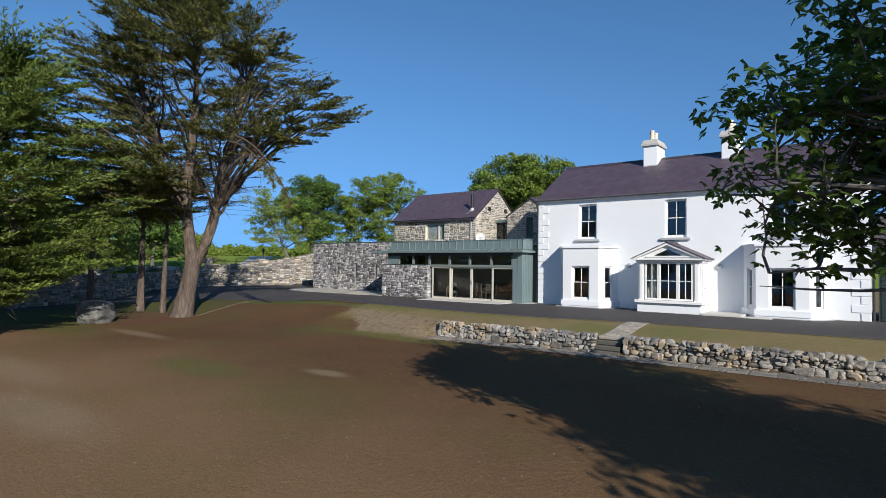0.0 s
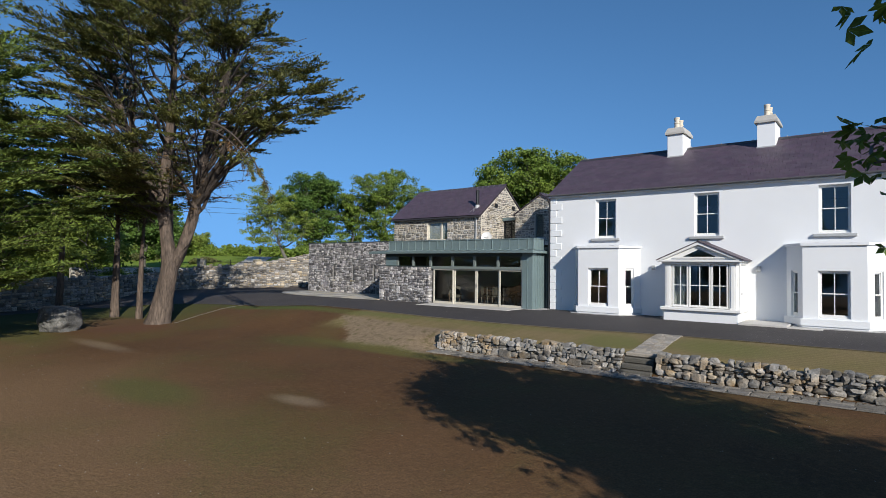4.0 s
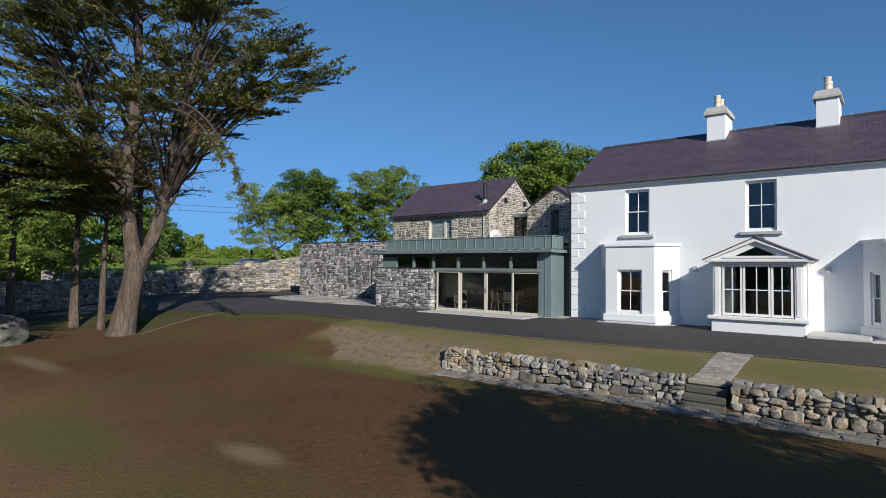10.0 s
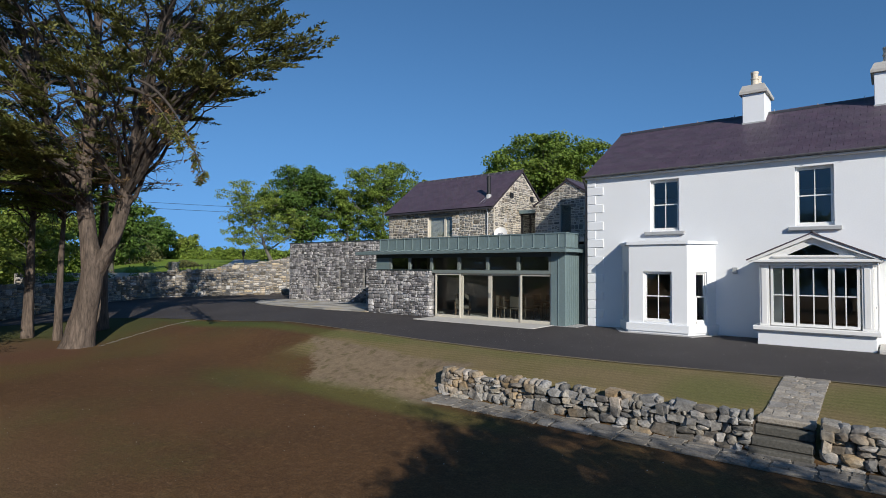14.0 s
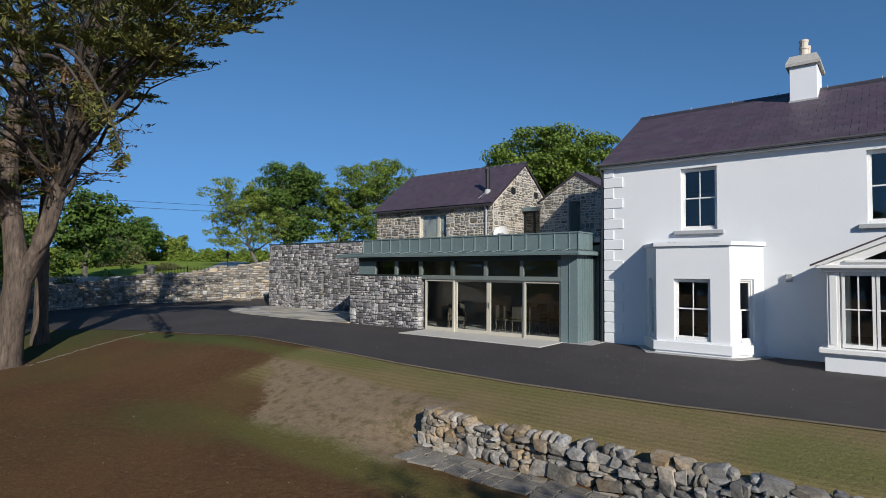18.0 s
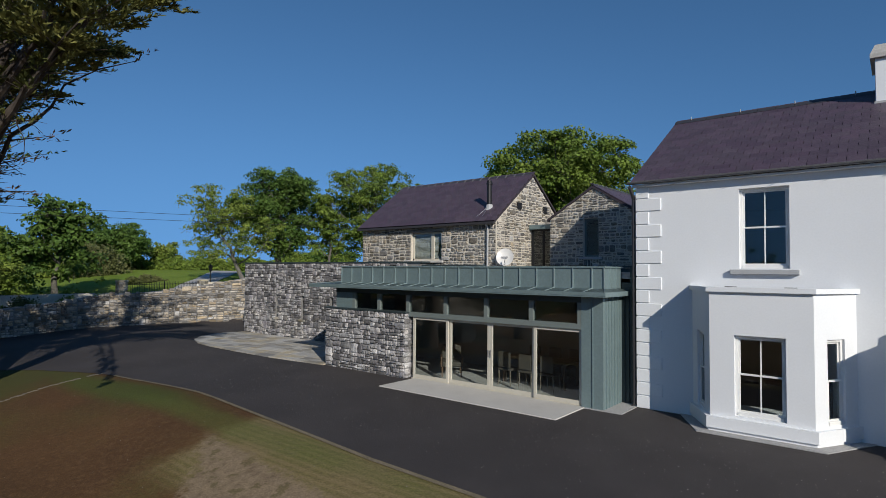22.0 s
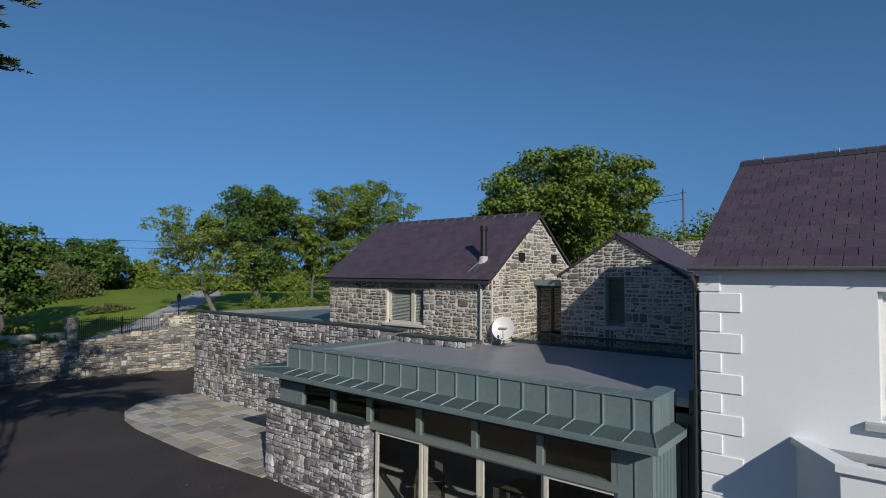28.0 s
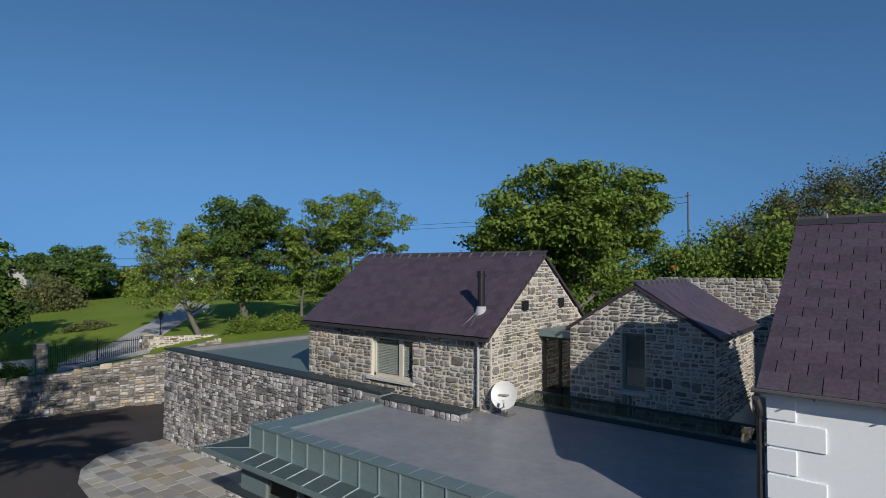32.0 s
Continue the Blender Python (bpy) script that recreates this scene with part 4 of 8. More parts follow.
part("fascia", boxes((XLE - 0.015, EAV_Y - 0.02, 2.80, XRE + 0.015, EAV_Y, 2.885), (XLE - 0.015, EAV_Y - 0.012, 2.765, XRE + 0.015, EAV_Y + 0.03, 2.80)), M["zinc"], EXT)
part("fascia", boxes((XRE, EAV_Y, 2.765, XRE + 0.02, 0.2, 2.885)), M["zinc"], EXT)
part("fascia", boxes((XLE - 0.02, EAV_Y, 2.765, XLE, 2.7, 2.885)), M["zinc"], EXT)
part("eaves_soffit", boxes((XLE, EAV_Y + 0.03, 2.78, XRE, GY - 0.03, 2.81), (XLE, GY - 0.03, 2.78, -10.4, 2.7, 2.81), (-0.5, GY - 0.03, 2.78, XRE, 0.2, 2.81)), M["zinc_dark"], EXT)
part("parapet", boxes((XL, PAR_Y, 2.82, XR, PAR_Y + 0.3, Z_T)), M["zinc"], EXT, "upstand zinc parapet with standing seams")
part("parapet", boxes((XR - 0.3, PAR_Y + 0.3, 2.82, XR, 0.3, Z_T)), M["zinc"], EXT)
part("parapet", boxes((XL, PAR_Y + 0.3, 2.82, XL + 0.75, 2.72, 3.43)), M["zinc"], EXT)
part("parapet_cap", boxes((XL - 0.03, PAR_Y - 0.03, Z_T, XR + 0.03, PAR_Y + 0.34, Z_T + 0.04)), M["zinc"], EXT, "flat zinc parapet capping")
part("parapet_cap", boxes((XR - 0.34, PAR_Y + 0.34, Z_T, XR + 0.03, 0.34, Z_T + 0.04)), M["zinc"], EXT)
n_seam = 19
for k in range(n_seam + 1):
    x = min(XL + 0.525 * k, XR)
    part("seam", boxes((x - 0.012, PAR_Y - 0.028, Z_P, x + 0.012, PAR_Y, Z_T)), M["zinc_seam"], EXT, "standing seam" if k == 0 else "")
    xe = x + (XRE - XR if k == n_seam else 0) - (1.0 if k == 0 else 0)
    bm = tube([(x, PAR_Y - 0.01, Z_P + 0.012), (xe, EAV_Y, Z_E + 0.012)], [0.014, 0.014], 4)
    part("seam", bm, M["zinc_seam"], EXT)
    if k < n_seam - 1:
        part("cap_joint", boxes((x + 0.2, PAR_Y - 0.032, Z_T + 0.04, x + 0.215, PAR_Y + 0.34, Z_T + 0.046)), M["zinc_seam"], EXT)
for y in (-0.45, -0.1):
    part("seam", boxes((XR, y - 0.012, Z_P, XR + 0.028, y + 0.012, Z_T)), M["zinc_seam"], EXT)
part("flat_roof", boxes((XL + 0.7, PAR_Y + 0.28, 3.2, XR - 0.29, 3.95, 3.37)), M["membrane"], EXT, "grey membrane flat roof")
part("flat_roof", boxes((XR - 0.29, 0.32, 3.2, -0.3, 5.15, 3.369)), M["membrane"], EXT)
part("flat_roof", boxes((-6.9, 3.95, 3.2, XR - 0.29, 5.15, 3.368)), M["membrane"], EXT)
part("roof_kerb", boxes((-0.3, 0.3, 3.1, -0.2, 5.2, 3.5)), M["zinc_dark"], EXT)

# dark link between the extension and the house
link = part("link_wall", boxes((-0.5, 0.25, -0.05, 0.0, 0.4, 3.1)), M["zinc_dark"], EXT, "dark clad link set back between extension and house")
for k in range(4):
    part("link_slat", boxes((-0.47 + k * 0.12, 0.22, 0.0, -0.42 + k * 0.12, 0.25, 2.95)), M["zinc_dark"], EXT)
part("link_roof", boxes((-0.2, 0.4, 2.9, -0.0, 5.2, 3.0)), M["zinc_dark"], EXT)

slab = to_object("threshold_slab", boxes((-6.66, -2.46, -0.06, -0.98, -0.935, 0.035), bevel=0.01), M["concrete"])
tagged(slab, "pale concrete threshold slab outside the glass doors", "slab")

gr = to_object("gravel_patch", boxes((-0.98, -1.0, -0.03, -0.02, 0.2, 0.028)), M["gravel"])
tagged(gr, "small pale gravel patch at the foot of the pier", "gravel")

# furniture seen through the glass
def dining_chair(x, y, turn):
    c = thing("dining_chair", (x, y, 0.02), turn, label="cream upholstered dining chair, darkened for the dim room behind the glass doors", category="chair", group="chairs at the table")
    part("seat", boxes((-0.23, -0.23, 0.42, 0.23, 0.23, 0.49), bevel=0.02), M["shaded_chair_cloth"], c)
    part("backrest", boxes((-0.21, 0.19, 0.52, 0.21, 0.23, 0.98), bevel=0.015), M["shaded_chair_cloth"], c)
    for sx in (-0.2, 0.2):
        for sy in (-0.2, 0.2):
            part("leg", tube([(sx, sy, 0.42), (sx * 0.95, sy * 0.95, 0.2), (sx * 1.08, sy * 1.08, 0)], [0.024, 0.016, 0.014], 6), M["chair_wood"], c)
    return c


table = thing("dining_table", (-3.3, 1.0, 0.02), label="dark oak dining table inside the extension", category="table")
part("tabletop", boxes((-1.1, -0.5, 0.71, 1.1, 0.5, 0.75), bevel=0.01), M["oak"], table)
for sx in (-1.0, 1.0):
    for sy in (-0.42, 0.42):
        part("leg", boxes((sx - 0.04, sy - 0.04, 0, sx + 0.04, sy + 0.04, 0.71)), M["oak"], table)
for k in range(3):
    dining_chair(-4.0 + k * 0.7, 0.3, 180)
    dining_chair(-4.0 + k * 0.7, 1.7, 0)
arm = thing("armchair", (-6.15, 0.3, 0.02), 40, label="padded armchair with dark wooden frame near the glass", category="armchair")
part("seat", boxes((-0.32, -0.32, 0.3, 0.32, 0.32, 0.46), bevel=0.04), M["shaded_chair_cloth"], arm)
part("backrest", boxes((-0.32, 0.26, 0.46, 0.32, 0.4, 0.95), bevel=0.04), M["shaded_chair_cloth"], arm)
for sx in (-0.36, 0.3):
    part("armrest", boxes((sx, -0.32, 0.3, sx + 0.06, 0.3, 0.62), bevel=0.015), M["oak"], arm)
for sx in (-0.3, 0.3):
    for sy in (-0.3, 0.3):
        part("leg", boxes((sx - 0.025, sy - 0.025, 0, sx + 0.025, sy + 0.025, 0.3)), M["oak"], arm)

# ---- stone cottage and small gabled outbuilding behind ----
COT = thing("cottage", label="old rubble-stone cottage with purple slate roof and steel flue", category="cottage")
CX0, CX1, CY0, CYR, CY1 = -14.36, -6.9, 3.95, 6.75, 9.55
CZE, CZR = 5.36, 7.5
BACK = 0.016               # mortar lies this far behind the stone faces
part("wall", wall_with_holes((CX0, CY0 + BACK, 0), (1, 0), CX1 - CX0, CZE, [(3.05, 3.8, 4.75, 5.0)], 0.5, base=0.0), M["mortar"], COT)
for xa, xb in ((CX1 - 0.5, CX1 - BACK), (CX0 + BACK, CX0 + 0.5)):
    g = extrude_profile([(CY0 + 0.5, 0), (CY1 - 0.5, 0), (CY1 - 0.1, CZE), (CYR, CZR - 0.12), (CY0 + 0.1, CZE)], "x", xa, xb)
    part("gable_wall", g, M["mortar"], COT)
part("wall", boxes((CX0, CY1 - 0.5, 0, CX1, CY1, CZE)), M["mortar"], COT)
cot_roof = part("roof", extrude_profile([(CY0 - 0.17, CZE - 0.05), (CYR, CZR), (CYR, CZR - 0.09), (CY0 - 0.17, CZE - 0.14)], "x", CX0 - 0.12, CX1 + 0.06), M["slate_under"], COT, "purple slate roof slope")
part("roof", extrude_profile([(CY1 + 0.17, CZE - 0.05), (CYR, CZR), (CYR, CZR - 0.09), (CY1 + 0.17, CZE - 0.14)], "x", CX0 - 0.12, CX1 + 0.06), M["slate_under"], COT)
for k in range(17):
    x = CX0 - 0.1 + k * 0.447
    part("ridge_tile", extrude_profile([(CYR - 0.15, CZR - 0.07), (CYR - 0.02, CZR + 0.055), (CYR + 0.02, CZR + 0.055), (CYR + 0.15, CZR - 0.07), (CYR, CZR + 0.02)], "x", x, x + 0.43), M["gutter"], COT)
for k in range(16):
    x = CX0 + 0.34 + k * 0.447
    part("ridge_roll", extrude_profile([(CYR - 0.17, CZR - 0.06), (CYR - 0.03, CZR + 0.08), (CYR + 0.03, CZR + 0.08), (CYR + 0.17, CZR - 0.06), (CYR, CZR + 0.03)], "x", x - 0.02, x + 0.02), M["gutter_grey"], COT, "raised grey joint roll on the ridge" if k == 0 else "")
part("gutter", boxes((CX0 - 0.1, CY0 - 0.26, CZE - 0.17, CX1 + 0.05, CY0 - 0.16, CZE - 0.09)), M["gutter"], COT)
part("downpipe", tube([(-7.25, CY0 - 0.2, CZE - 0.15), (-7.25, CY0 - 0.06, CZE - 0.3), (-7.25, CY0 - 0.06, 3.5)], [0.04] * 3, 8), M["sill"], COT, "grey downpipe")
# shuttered window
wx0, wx1, wz0, wz1 = CX0 + 3.05, CX0 + 4.75, 3.8, 5.0
w = new("window")
w.parent = COT
w["label"] = "grey timber window with slatted blind"
part("window_frame", boxes((wx0, CY0 + 0.14, wz0, wx0 + 0.07, CY0 + 0.22, wz1), (wx1 - 0.07, CY0 + 0.14, wz0, wx1, CY0 + 0.22, wz1), (wx0, CY0 + 0.14, wz1 - 0.07, wx1, CY0 + 0.22, wz1), (wx0, CY0 + 0.14, wz0, wx1, CY0 + 0.22, wz0 + 0.08), (wx0 + 1.05, CY0 + 0.13, wz0, wx0 + 1.2, CY0 + 0.22, wz1)), M["frame"], w)
for k in range(22):
    z = wz0 + 0.1 + k * 0.048
    part("blind_slat", boxes((wx0 + 0.07, CY0 + 0.195, z, wx0 + 1.05, CY0 + 0.215, z + 0.034)), M["dish"], w)
    part("blind_slat", boxes((wx0 + 1.2, CY0 + 0.195, z, wx1 - 0.07, CY0 + 0.215, z + 0.034)), M["dish"], w)
part("pane", boxes((wx0 + 0.07, CY0 + 0.175, wz0 + 0.08, wx1 - 0.07, CY0 + 0.181, wz1 - 0.07)), M["glass"], w).visible_shadow = False
part("window_sill", boxes((wx0 - 0.12, CY0 - 0.1, wz0 - 0.1, wx1 + 0.12, CY0 + 0.2, wz0 - 0.005), bevel=0.012), M["concrete"], COT, "pale stone sill")
part("lintel", boxes((wx0 - 0.25, CY0 - 0.02, wz1, wx1 + 0.25, CY0 + 0.3, wz1 + 0.14), bevel=0.01), M["oldstone"], COT, "long stone lintel")
# gable vents
for y in (5.62, 7.75):
    part("vent_opening", boxes((CX1 - 0.08, y - 0.14, 5.9, CX1 + 0.06, y + 0.14, 6.18)), M["iron"], COT, "dark square vent in the gable")
# flue
fl = new("flue")
fl.parent = COT
fl["label"] = "black twin-wall stove flue through the roof"
fx, fy = -7.62, 4.55
fz = CZE - 0.05 + (fy - CY0 + 0.17) * (CZR - CZE + 0.05) / (CYR - CY0 + 0.17)
part("pipe", tube([(fx, fy, fz - 0.1), (fx, fy, 6.85)], [0.1, 0.1], 14), M["iron"], fl)
part("cowl", tube([(fx, fy, 6.85), (fx, fy, 6.9), (fx, fy, 6.92), (fx, fy, 7.0)], [0.13, 0.13, 0.11, 0.11], 14), M["iron"], fl)
part("collar", tube([(fx, fy, fz - 0.15), (fx, fy, fz + 0.16)], [0.2, 0.13], 14), M["sill"], fl)
sl = (CZR - CZE) / (CYR - CY0)
for dx in (-0.15, 0.12):
    part("stay", tube([(fx, fy, fz + 0.12), (fx + dx - 0.1, fy - 0.55, fz - 0.55 * sl + 0.05)], [0.012, 0.012], 6), M["steel"], fl)

OUT = thing("outbuilding", label="small gabled rubble-stone outbuilding with slate roof", category="outbuilding")
OX0, OX1, OY0, OY1 = -5.8, -2.1, 6.2, 10.6
OXM, OZE, OZR = -3.95, 5.5, 6.68
part("gable_wall", wall_with_holes((OX0, OY0 + BACK, 0), (1, 0), OX1 - OX0, OZE - 0.05, [(OX0 * -1 - 4.36, 3.95, OX0 * -1 - 3.74, 5.42)], 0.45, base=0.0), M["mortar"], OUT)
part("gable_wall", extrude_profile([(OX0, OZE - 0.05), (OX1, OZE - 0.05), (OXM, OZR - 0.1)], "y", OY0 + BACK, OY0 + 0.45), M["mortar"], OUT)
part("wall", boxes((OX1 - 0.45, OY0 + 0.45, 0, OX1 - BACK, OY1, OZE - 0.03)), M["mortar"], OUT)
part("wall", boxes((OX0 + BACK, OY0 + 0.45, 0, OX0 + 0.45, OY1, OZE - 0.03)), M["mortar"], OUT)
for xe in (OX0 - 0.1, OX1 + 0.1):
    part("roof", extrude_profile([(xe, OZE - 0.03), (OXM, OZR), (OXM, OZR - 0.09), (xe, OZE - 0.12)], "y", OY0 - 0.06, OY1), M["slate_under"], OUT, "slate roof slope")
part("ridge_roll", tube([(OXM, OY0 - 0.06, OZR + 0.02), (OXM, OY1, OZR + 0.02)], [0.06, 0.06], 8), M["gutter"], OUT)
for k in range(10):
    y = OY0 + 0.3 + k * 0.43
    part("ridge_joint", tube([(OXM, y, OZR + 0.025), (OXM, y + 0.045, OZR + 0.025)], [0.082, 0.082], 8), M["gutter_grey"], OUT)
part("gutter", boxes((OX1 + 0.08, OY0 - 0.05, OZE - 0.12, OX1 + 0.18, OY1, OZE - 0.04)), M["gutter"], OUT)
ow = new("window")
ow.parent = OUT
part("window_frame", boxes((-4.36, OY0 + 0.15, 3.95, -4.29, OY0 + 0.22, 5.42), (-3.81, OY0 + 0.15, 3.95, -3.74, OY0 + 0.22, 5.42), (-4.29, OY0 + 0.15, 5.35, -3.81, OY0 + 0.22, 5.42), (-4.29, OY0 + 0.15, 3.95, -3.81, OY0 + 0.22, 4.03)), M["frame_green"], ow)
for k in range(26):
    z = 4.05 + k * 0.05
    part("blind_slat", boxes((-4.29, OY0 + 0.2, z, -3.81, OY0 + 0.22, z + 0.036)), M["cap"], ow)
part("pane", boxes((-4.29, OY0 + 0.18, 4.03, -3.81, OY0 + 0.186, 5.35)), M["glass"], ow).visible_shadow = False
part("window_sill", boxes((-4.5, OY0 - 0.08, 3.85, -3.6, OY0 + 0.2, 3.945), bevel=0.01), M["sill"], OUT)

LINK = thing("glazed_link", label="dark glazed link between cottage and outbuilding", category="link")
part("door_frame", boxes((-6.88, 6.6, 3.46, -6.80, 6.7, 5.12), (-5.9, 6.6, 3.46, -5.82, 6.7, 5.12), (-6.80, 6.6, 5.04, -5.9, 6.7, 5.12), (-6.36, 6.6, 3.46, -6.29, 6.7, 5.04), (-6.80, 6.6, 3.46, -6.36, 6.7, 3.6)), M["iron"], LINK)
part("pane", boxes((-6.80, 6.64, 3.6, -6.36, 6.65, 5.04)), M["glass"], LINK)
part("pane", boxes((-6.29, 6.64, 3.46, -5.9, 6.65, 5.04)), M["glass"], LINK)
part("link_roof", boxes((-6.9, 6.42, 5.12, -5.8, 9.5, 5.3)), M["zinc"], LINK)
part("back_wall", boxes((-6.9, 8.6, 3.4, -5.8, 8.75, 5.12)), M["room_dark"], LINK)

GLR = thing("rooflight", label="long flush glass rooflight strip before the outbuilding", category="rooflight")
part("kerb", boxes((-6.85, 5.05, 3.2, -0.3, 5.13, 3.47), (-6.85, 6.12, 3.2, -0.3, 6.18, 3.6), (-6.9, 5.05, 3.2, -6.82, 6.18, 3.5), (-0.38, 5.05, 3.2, -0.3, 6.18, 3.5)), M["zinc_dark"], GLR)
for k in range(5):
    a, b = -6.82 + k * 1.29, -6.82 + (k + 1) * 1.29
    bm = extrude_profile([(5.02, 3.475), (6.15, 3.555), (6.15, 3.575), (5.02, 3.495)], "x", a + 0.008, b - 0.008)
    part("pane", bm, M["roof_glass"], GLR)
part("lining", boxes((-6.82, 5.13, 3.2, -0.38, 6.12, 3.28)), M["sill"], GLR)

# satellite dish on the flat roof
DISH = thing("satellite_dish", (-6.55, 4.1, 3.37), label="white satellite dish on a short post at the cottage corner", category="satellite dish")
part("post", tube([(0, 0, 0), (0, 0, 0.42)], [0.025, 0.025], 8), M["steel"], DISH)
part("foot", boxes((-0.2, -0.2, 0, 0.2, 0.2, 0.02), (-0.05, -0.05, 0.02, 0.05, 0.05, 0.08)), M["steel"], DISH)
bm = bmesh.new()
rings = []
for k in range(7):
    r = 0.36 * k / 6
    z = 0.09 * (k / 6) ** 2
    rings.append([bm.verts.new((r * 0.92 * math.cos(a), r * math.sin(a), z)) for a in [2 * math.pi * j / 28 for j in range(28)]])
for a, b in zip(rings, rings[1:]):
    for j in range(28):
        bm.faces.new((a[j], a[(j + 1) % 28], b[(j + 1) % 28], b[j]))
bmesh.ops.remove_doubles(bm, verts=bm.verts[:], dist=1e-4)
bmesh.ops.solidify(bm, geom=bm.faces[:], thickness=0.008)
dish_turn = look((0, 0, 0), (-0.42, 0.9, -0.42)).to_3x3().to_4x4()
bm.transform(Matrix.Translation((0.05, -0.12, 0.5)) @ dish_turn)
part("reflector", bm, M["dish"], DISH)
part("arm", tube([(0.04, -0.06, 0.2), (0.28, -0.5, 0.34), (0.3, -0.52, 0.42)], [0.014] * 3, 6), M["steel"], DISH)
part("receiver", tube([(0.3, -0.52, 0.42), (0.24, -0.44, 0.46)], [0.035, 0.03], 8), M["dish"], DISH)
bm = boxes((-0.13, -0.02, 0.094, 0.13, 0.02, 0.098))
bm.transform(Matrix.Translation((0.05, -0.12, 0.5)) @ dish_turn)
part("label_bar", bm, M["dark_print"], DISH)

# ---- stone walls: backing (stones follow at the end) ----
FIN = thing("fin_wall", label="grey limestone rubble fin wall beside the glass doors", category="stone wall")
part("core", boxes((-10.76, -1.1 + 0.03, -0.2, -6.93, -0.62, 2.03)), M["mortar_dark"], FIN)
part("flashing", boxes((-10.8, -1.13, 2.03, -6.9, -0.87, 2.075)), M["zinc_dark"], FIN, "zinc flashing on the wall head")

COURT = thing("court_wall", label="long grey limestone court wall with slit windows and zinc coping", category="stone wall")
CWX0, CWX1, CWY, CWZ = -22.3, -6.95, 2.74, 3.68
SLITS = [(-19.35, 0.95), (-17.25, 0.95), (-15.1, 0.98), (-13.0, 1.0)]
slit_holes = [(x - 0.1 - CWX0, 0.98, x + 0.1 - CWX0, 2.1) for x, z in SLITS]
part("core", wall_with_holes((CWX0, CWY + 0.03, 0), (1, 0), -9.7 - CWX0, CWZ, slit_holes, 0.4, base=-0.3), M["mortar_dark"], COURT)
part("core", boxes((-9.7, CWY + 0.03, 3.1, CWX1, CWY + 0.43, 3.56)), M["mortar_dark"], COURT)
part("core", boxes((CWX0 + 0.03, CWY + 0.43, -0.3, CWX0 + 0.4, 12.0, CWZ)), M["mortar_dark"], COURT)
part("coping", boxes((CWX0 - 0.03, CWY - 0.03, CWZ, -9.6, CWY + 0.5, CWZ + 0.06)), M["zinc_dark"], COURT, "dark zinc wall coping")
part("coping", boxes((-9.6, CWY - 0.03, 3.56, CWX1 + 0.03, CWY + 0.5, 3.61)), M["zinc_dark"], COURT)
for x, z in SLITS:
    part("sill", boxes((x - 0.22, CWY - 0.06, 0.88, x + 0.22, CWY + 0.2, 0.98), bevel=0.01), M["flag"], COURT, "pale slit sill")
    part("pane", boxes((x - 0.1, CWY + 0.25, 0.98, x + 0.1, CWY + 0.26, 2.1)), M["glass"], COURT)
part("alarm_light", tube([(-20.6, CWY - 0.1, 3.05), (-20.6, CWY + 0.03, 3.05)], [0.06, 0.06], 12), M["dish"], COURT, "small white round wall light")
part("flat_roof", boxes((CWX0 + 0.4, CWY + 0.44, 3.3, CX0, 11.9, 3.52)), M["zinc"], COURT, "blue-grey zinc flat roof behind the wall")

# boundary wall along the drive
BW = thing("boundary_wall", label="curved rubble-stone boundary wall stepping up beside the drive", category="stone wall")


def along(line, step):
    out = []
    carry = 0.0
    for (ax, ay), (bx, by) in zip(line, line[1:]):
        ln = math.hypot(bx - ax, by - ay)
        s = carry
        while s < ln:
            t = s / ln
            out.append((ax + (bx - ax) * t, ay + (by - ay) * t, math.atan2(by - ay, bx - ax)))
            s += step
        carry = s - ln
    return out


def bound_top(y):
    return float(np.interp(y, [-12, -8, -4, -2, 1, 3.2, 5.7, 8.2], [1.08, 1.2, 1.42, 1.75, 1.95, 2.18, 2.66, 3.2]))


bw_pts = along(BOUND, 0.5)
bm = bmesh.new()
prev = None
for x, y, a in bw_pts:
    nx, ny = -math.sin(a), math.cos(a)       # towards the drive
    z0, z1 = -0.9, bound_top(y)
    row = [bm.verts.new((x + nx * d, y + ny * d, z)) for d, z in ((-0.03, z0), (-0.03, z1), (-0.45, z1), (-0.45, z0))]
    if prev:
        for k in range(4):
            bm.faces.new((prev[k], row[k], row[(k + 1) % 4], prev[(k + 1) % 4]))
    prev = row
bmesh.ops.recalc_face_normals(bm, faces=bm.faces[:])
part("core", bm, M["mortar_dark"], BW)

# old high wall behind the outbuilding
HW = thing("garden_wall", label="high old rubble wall behind the outbuilding", category="stone wall")
part("core", boxes((-5.5, 12.3, 0, 0.6, 12.8, 6.75)), M["mortar"], HW)
part("core", boxes((0.1, 9.5, 0, 0.6, 12.3, 6.75)), M["mortar"], HW)

# low retaining wall with steps and paving
RW = thing("retaining_wall", label="low dry-stone retaining wall of mixed boulders", category="stone wall")
part("core", boxes((RETAIN_X0 + 0.1, RETAIN_Y - 0.12, -1.3, 7.12, RETAIN_Y + 0.3, -0.4)), M["packing"], RW)
part("core", boxes((8.06, RETAIN_Y - 0.12, -1.3, 17.5, RETAIN_Y + 0.3, -0.4)), M["packing"], RW)

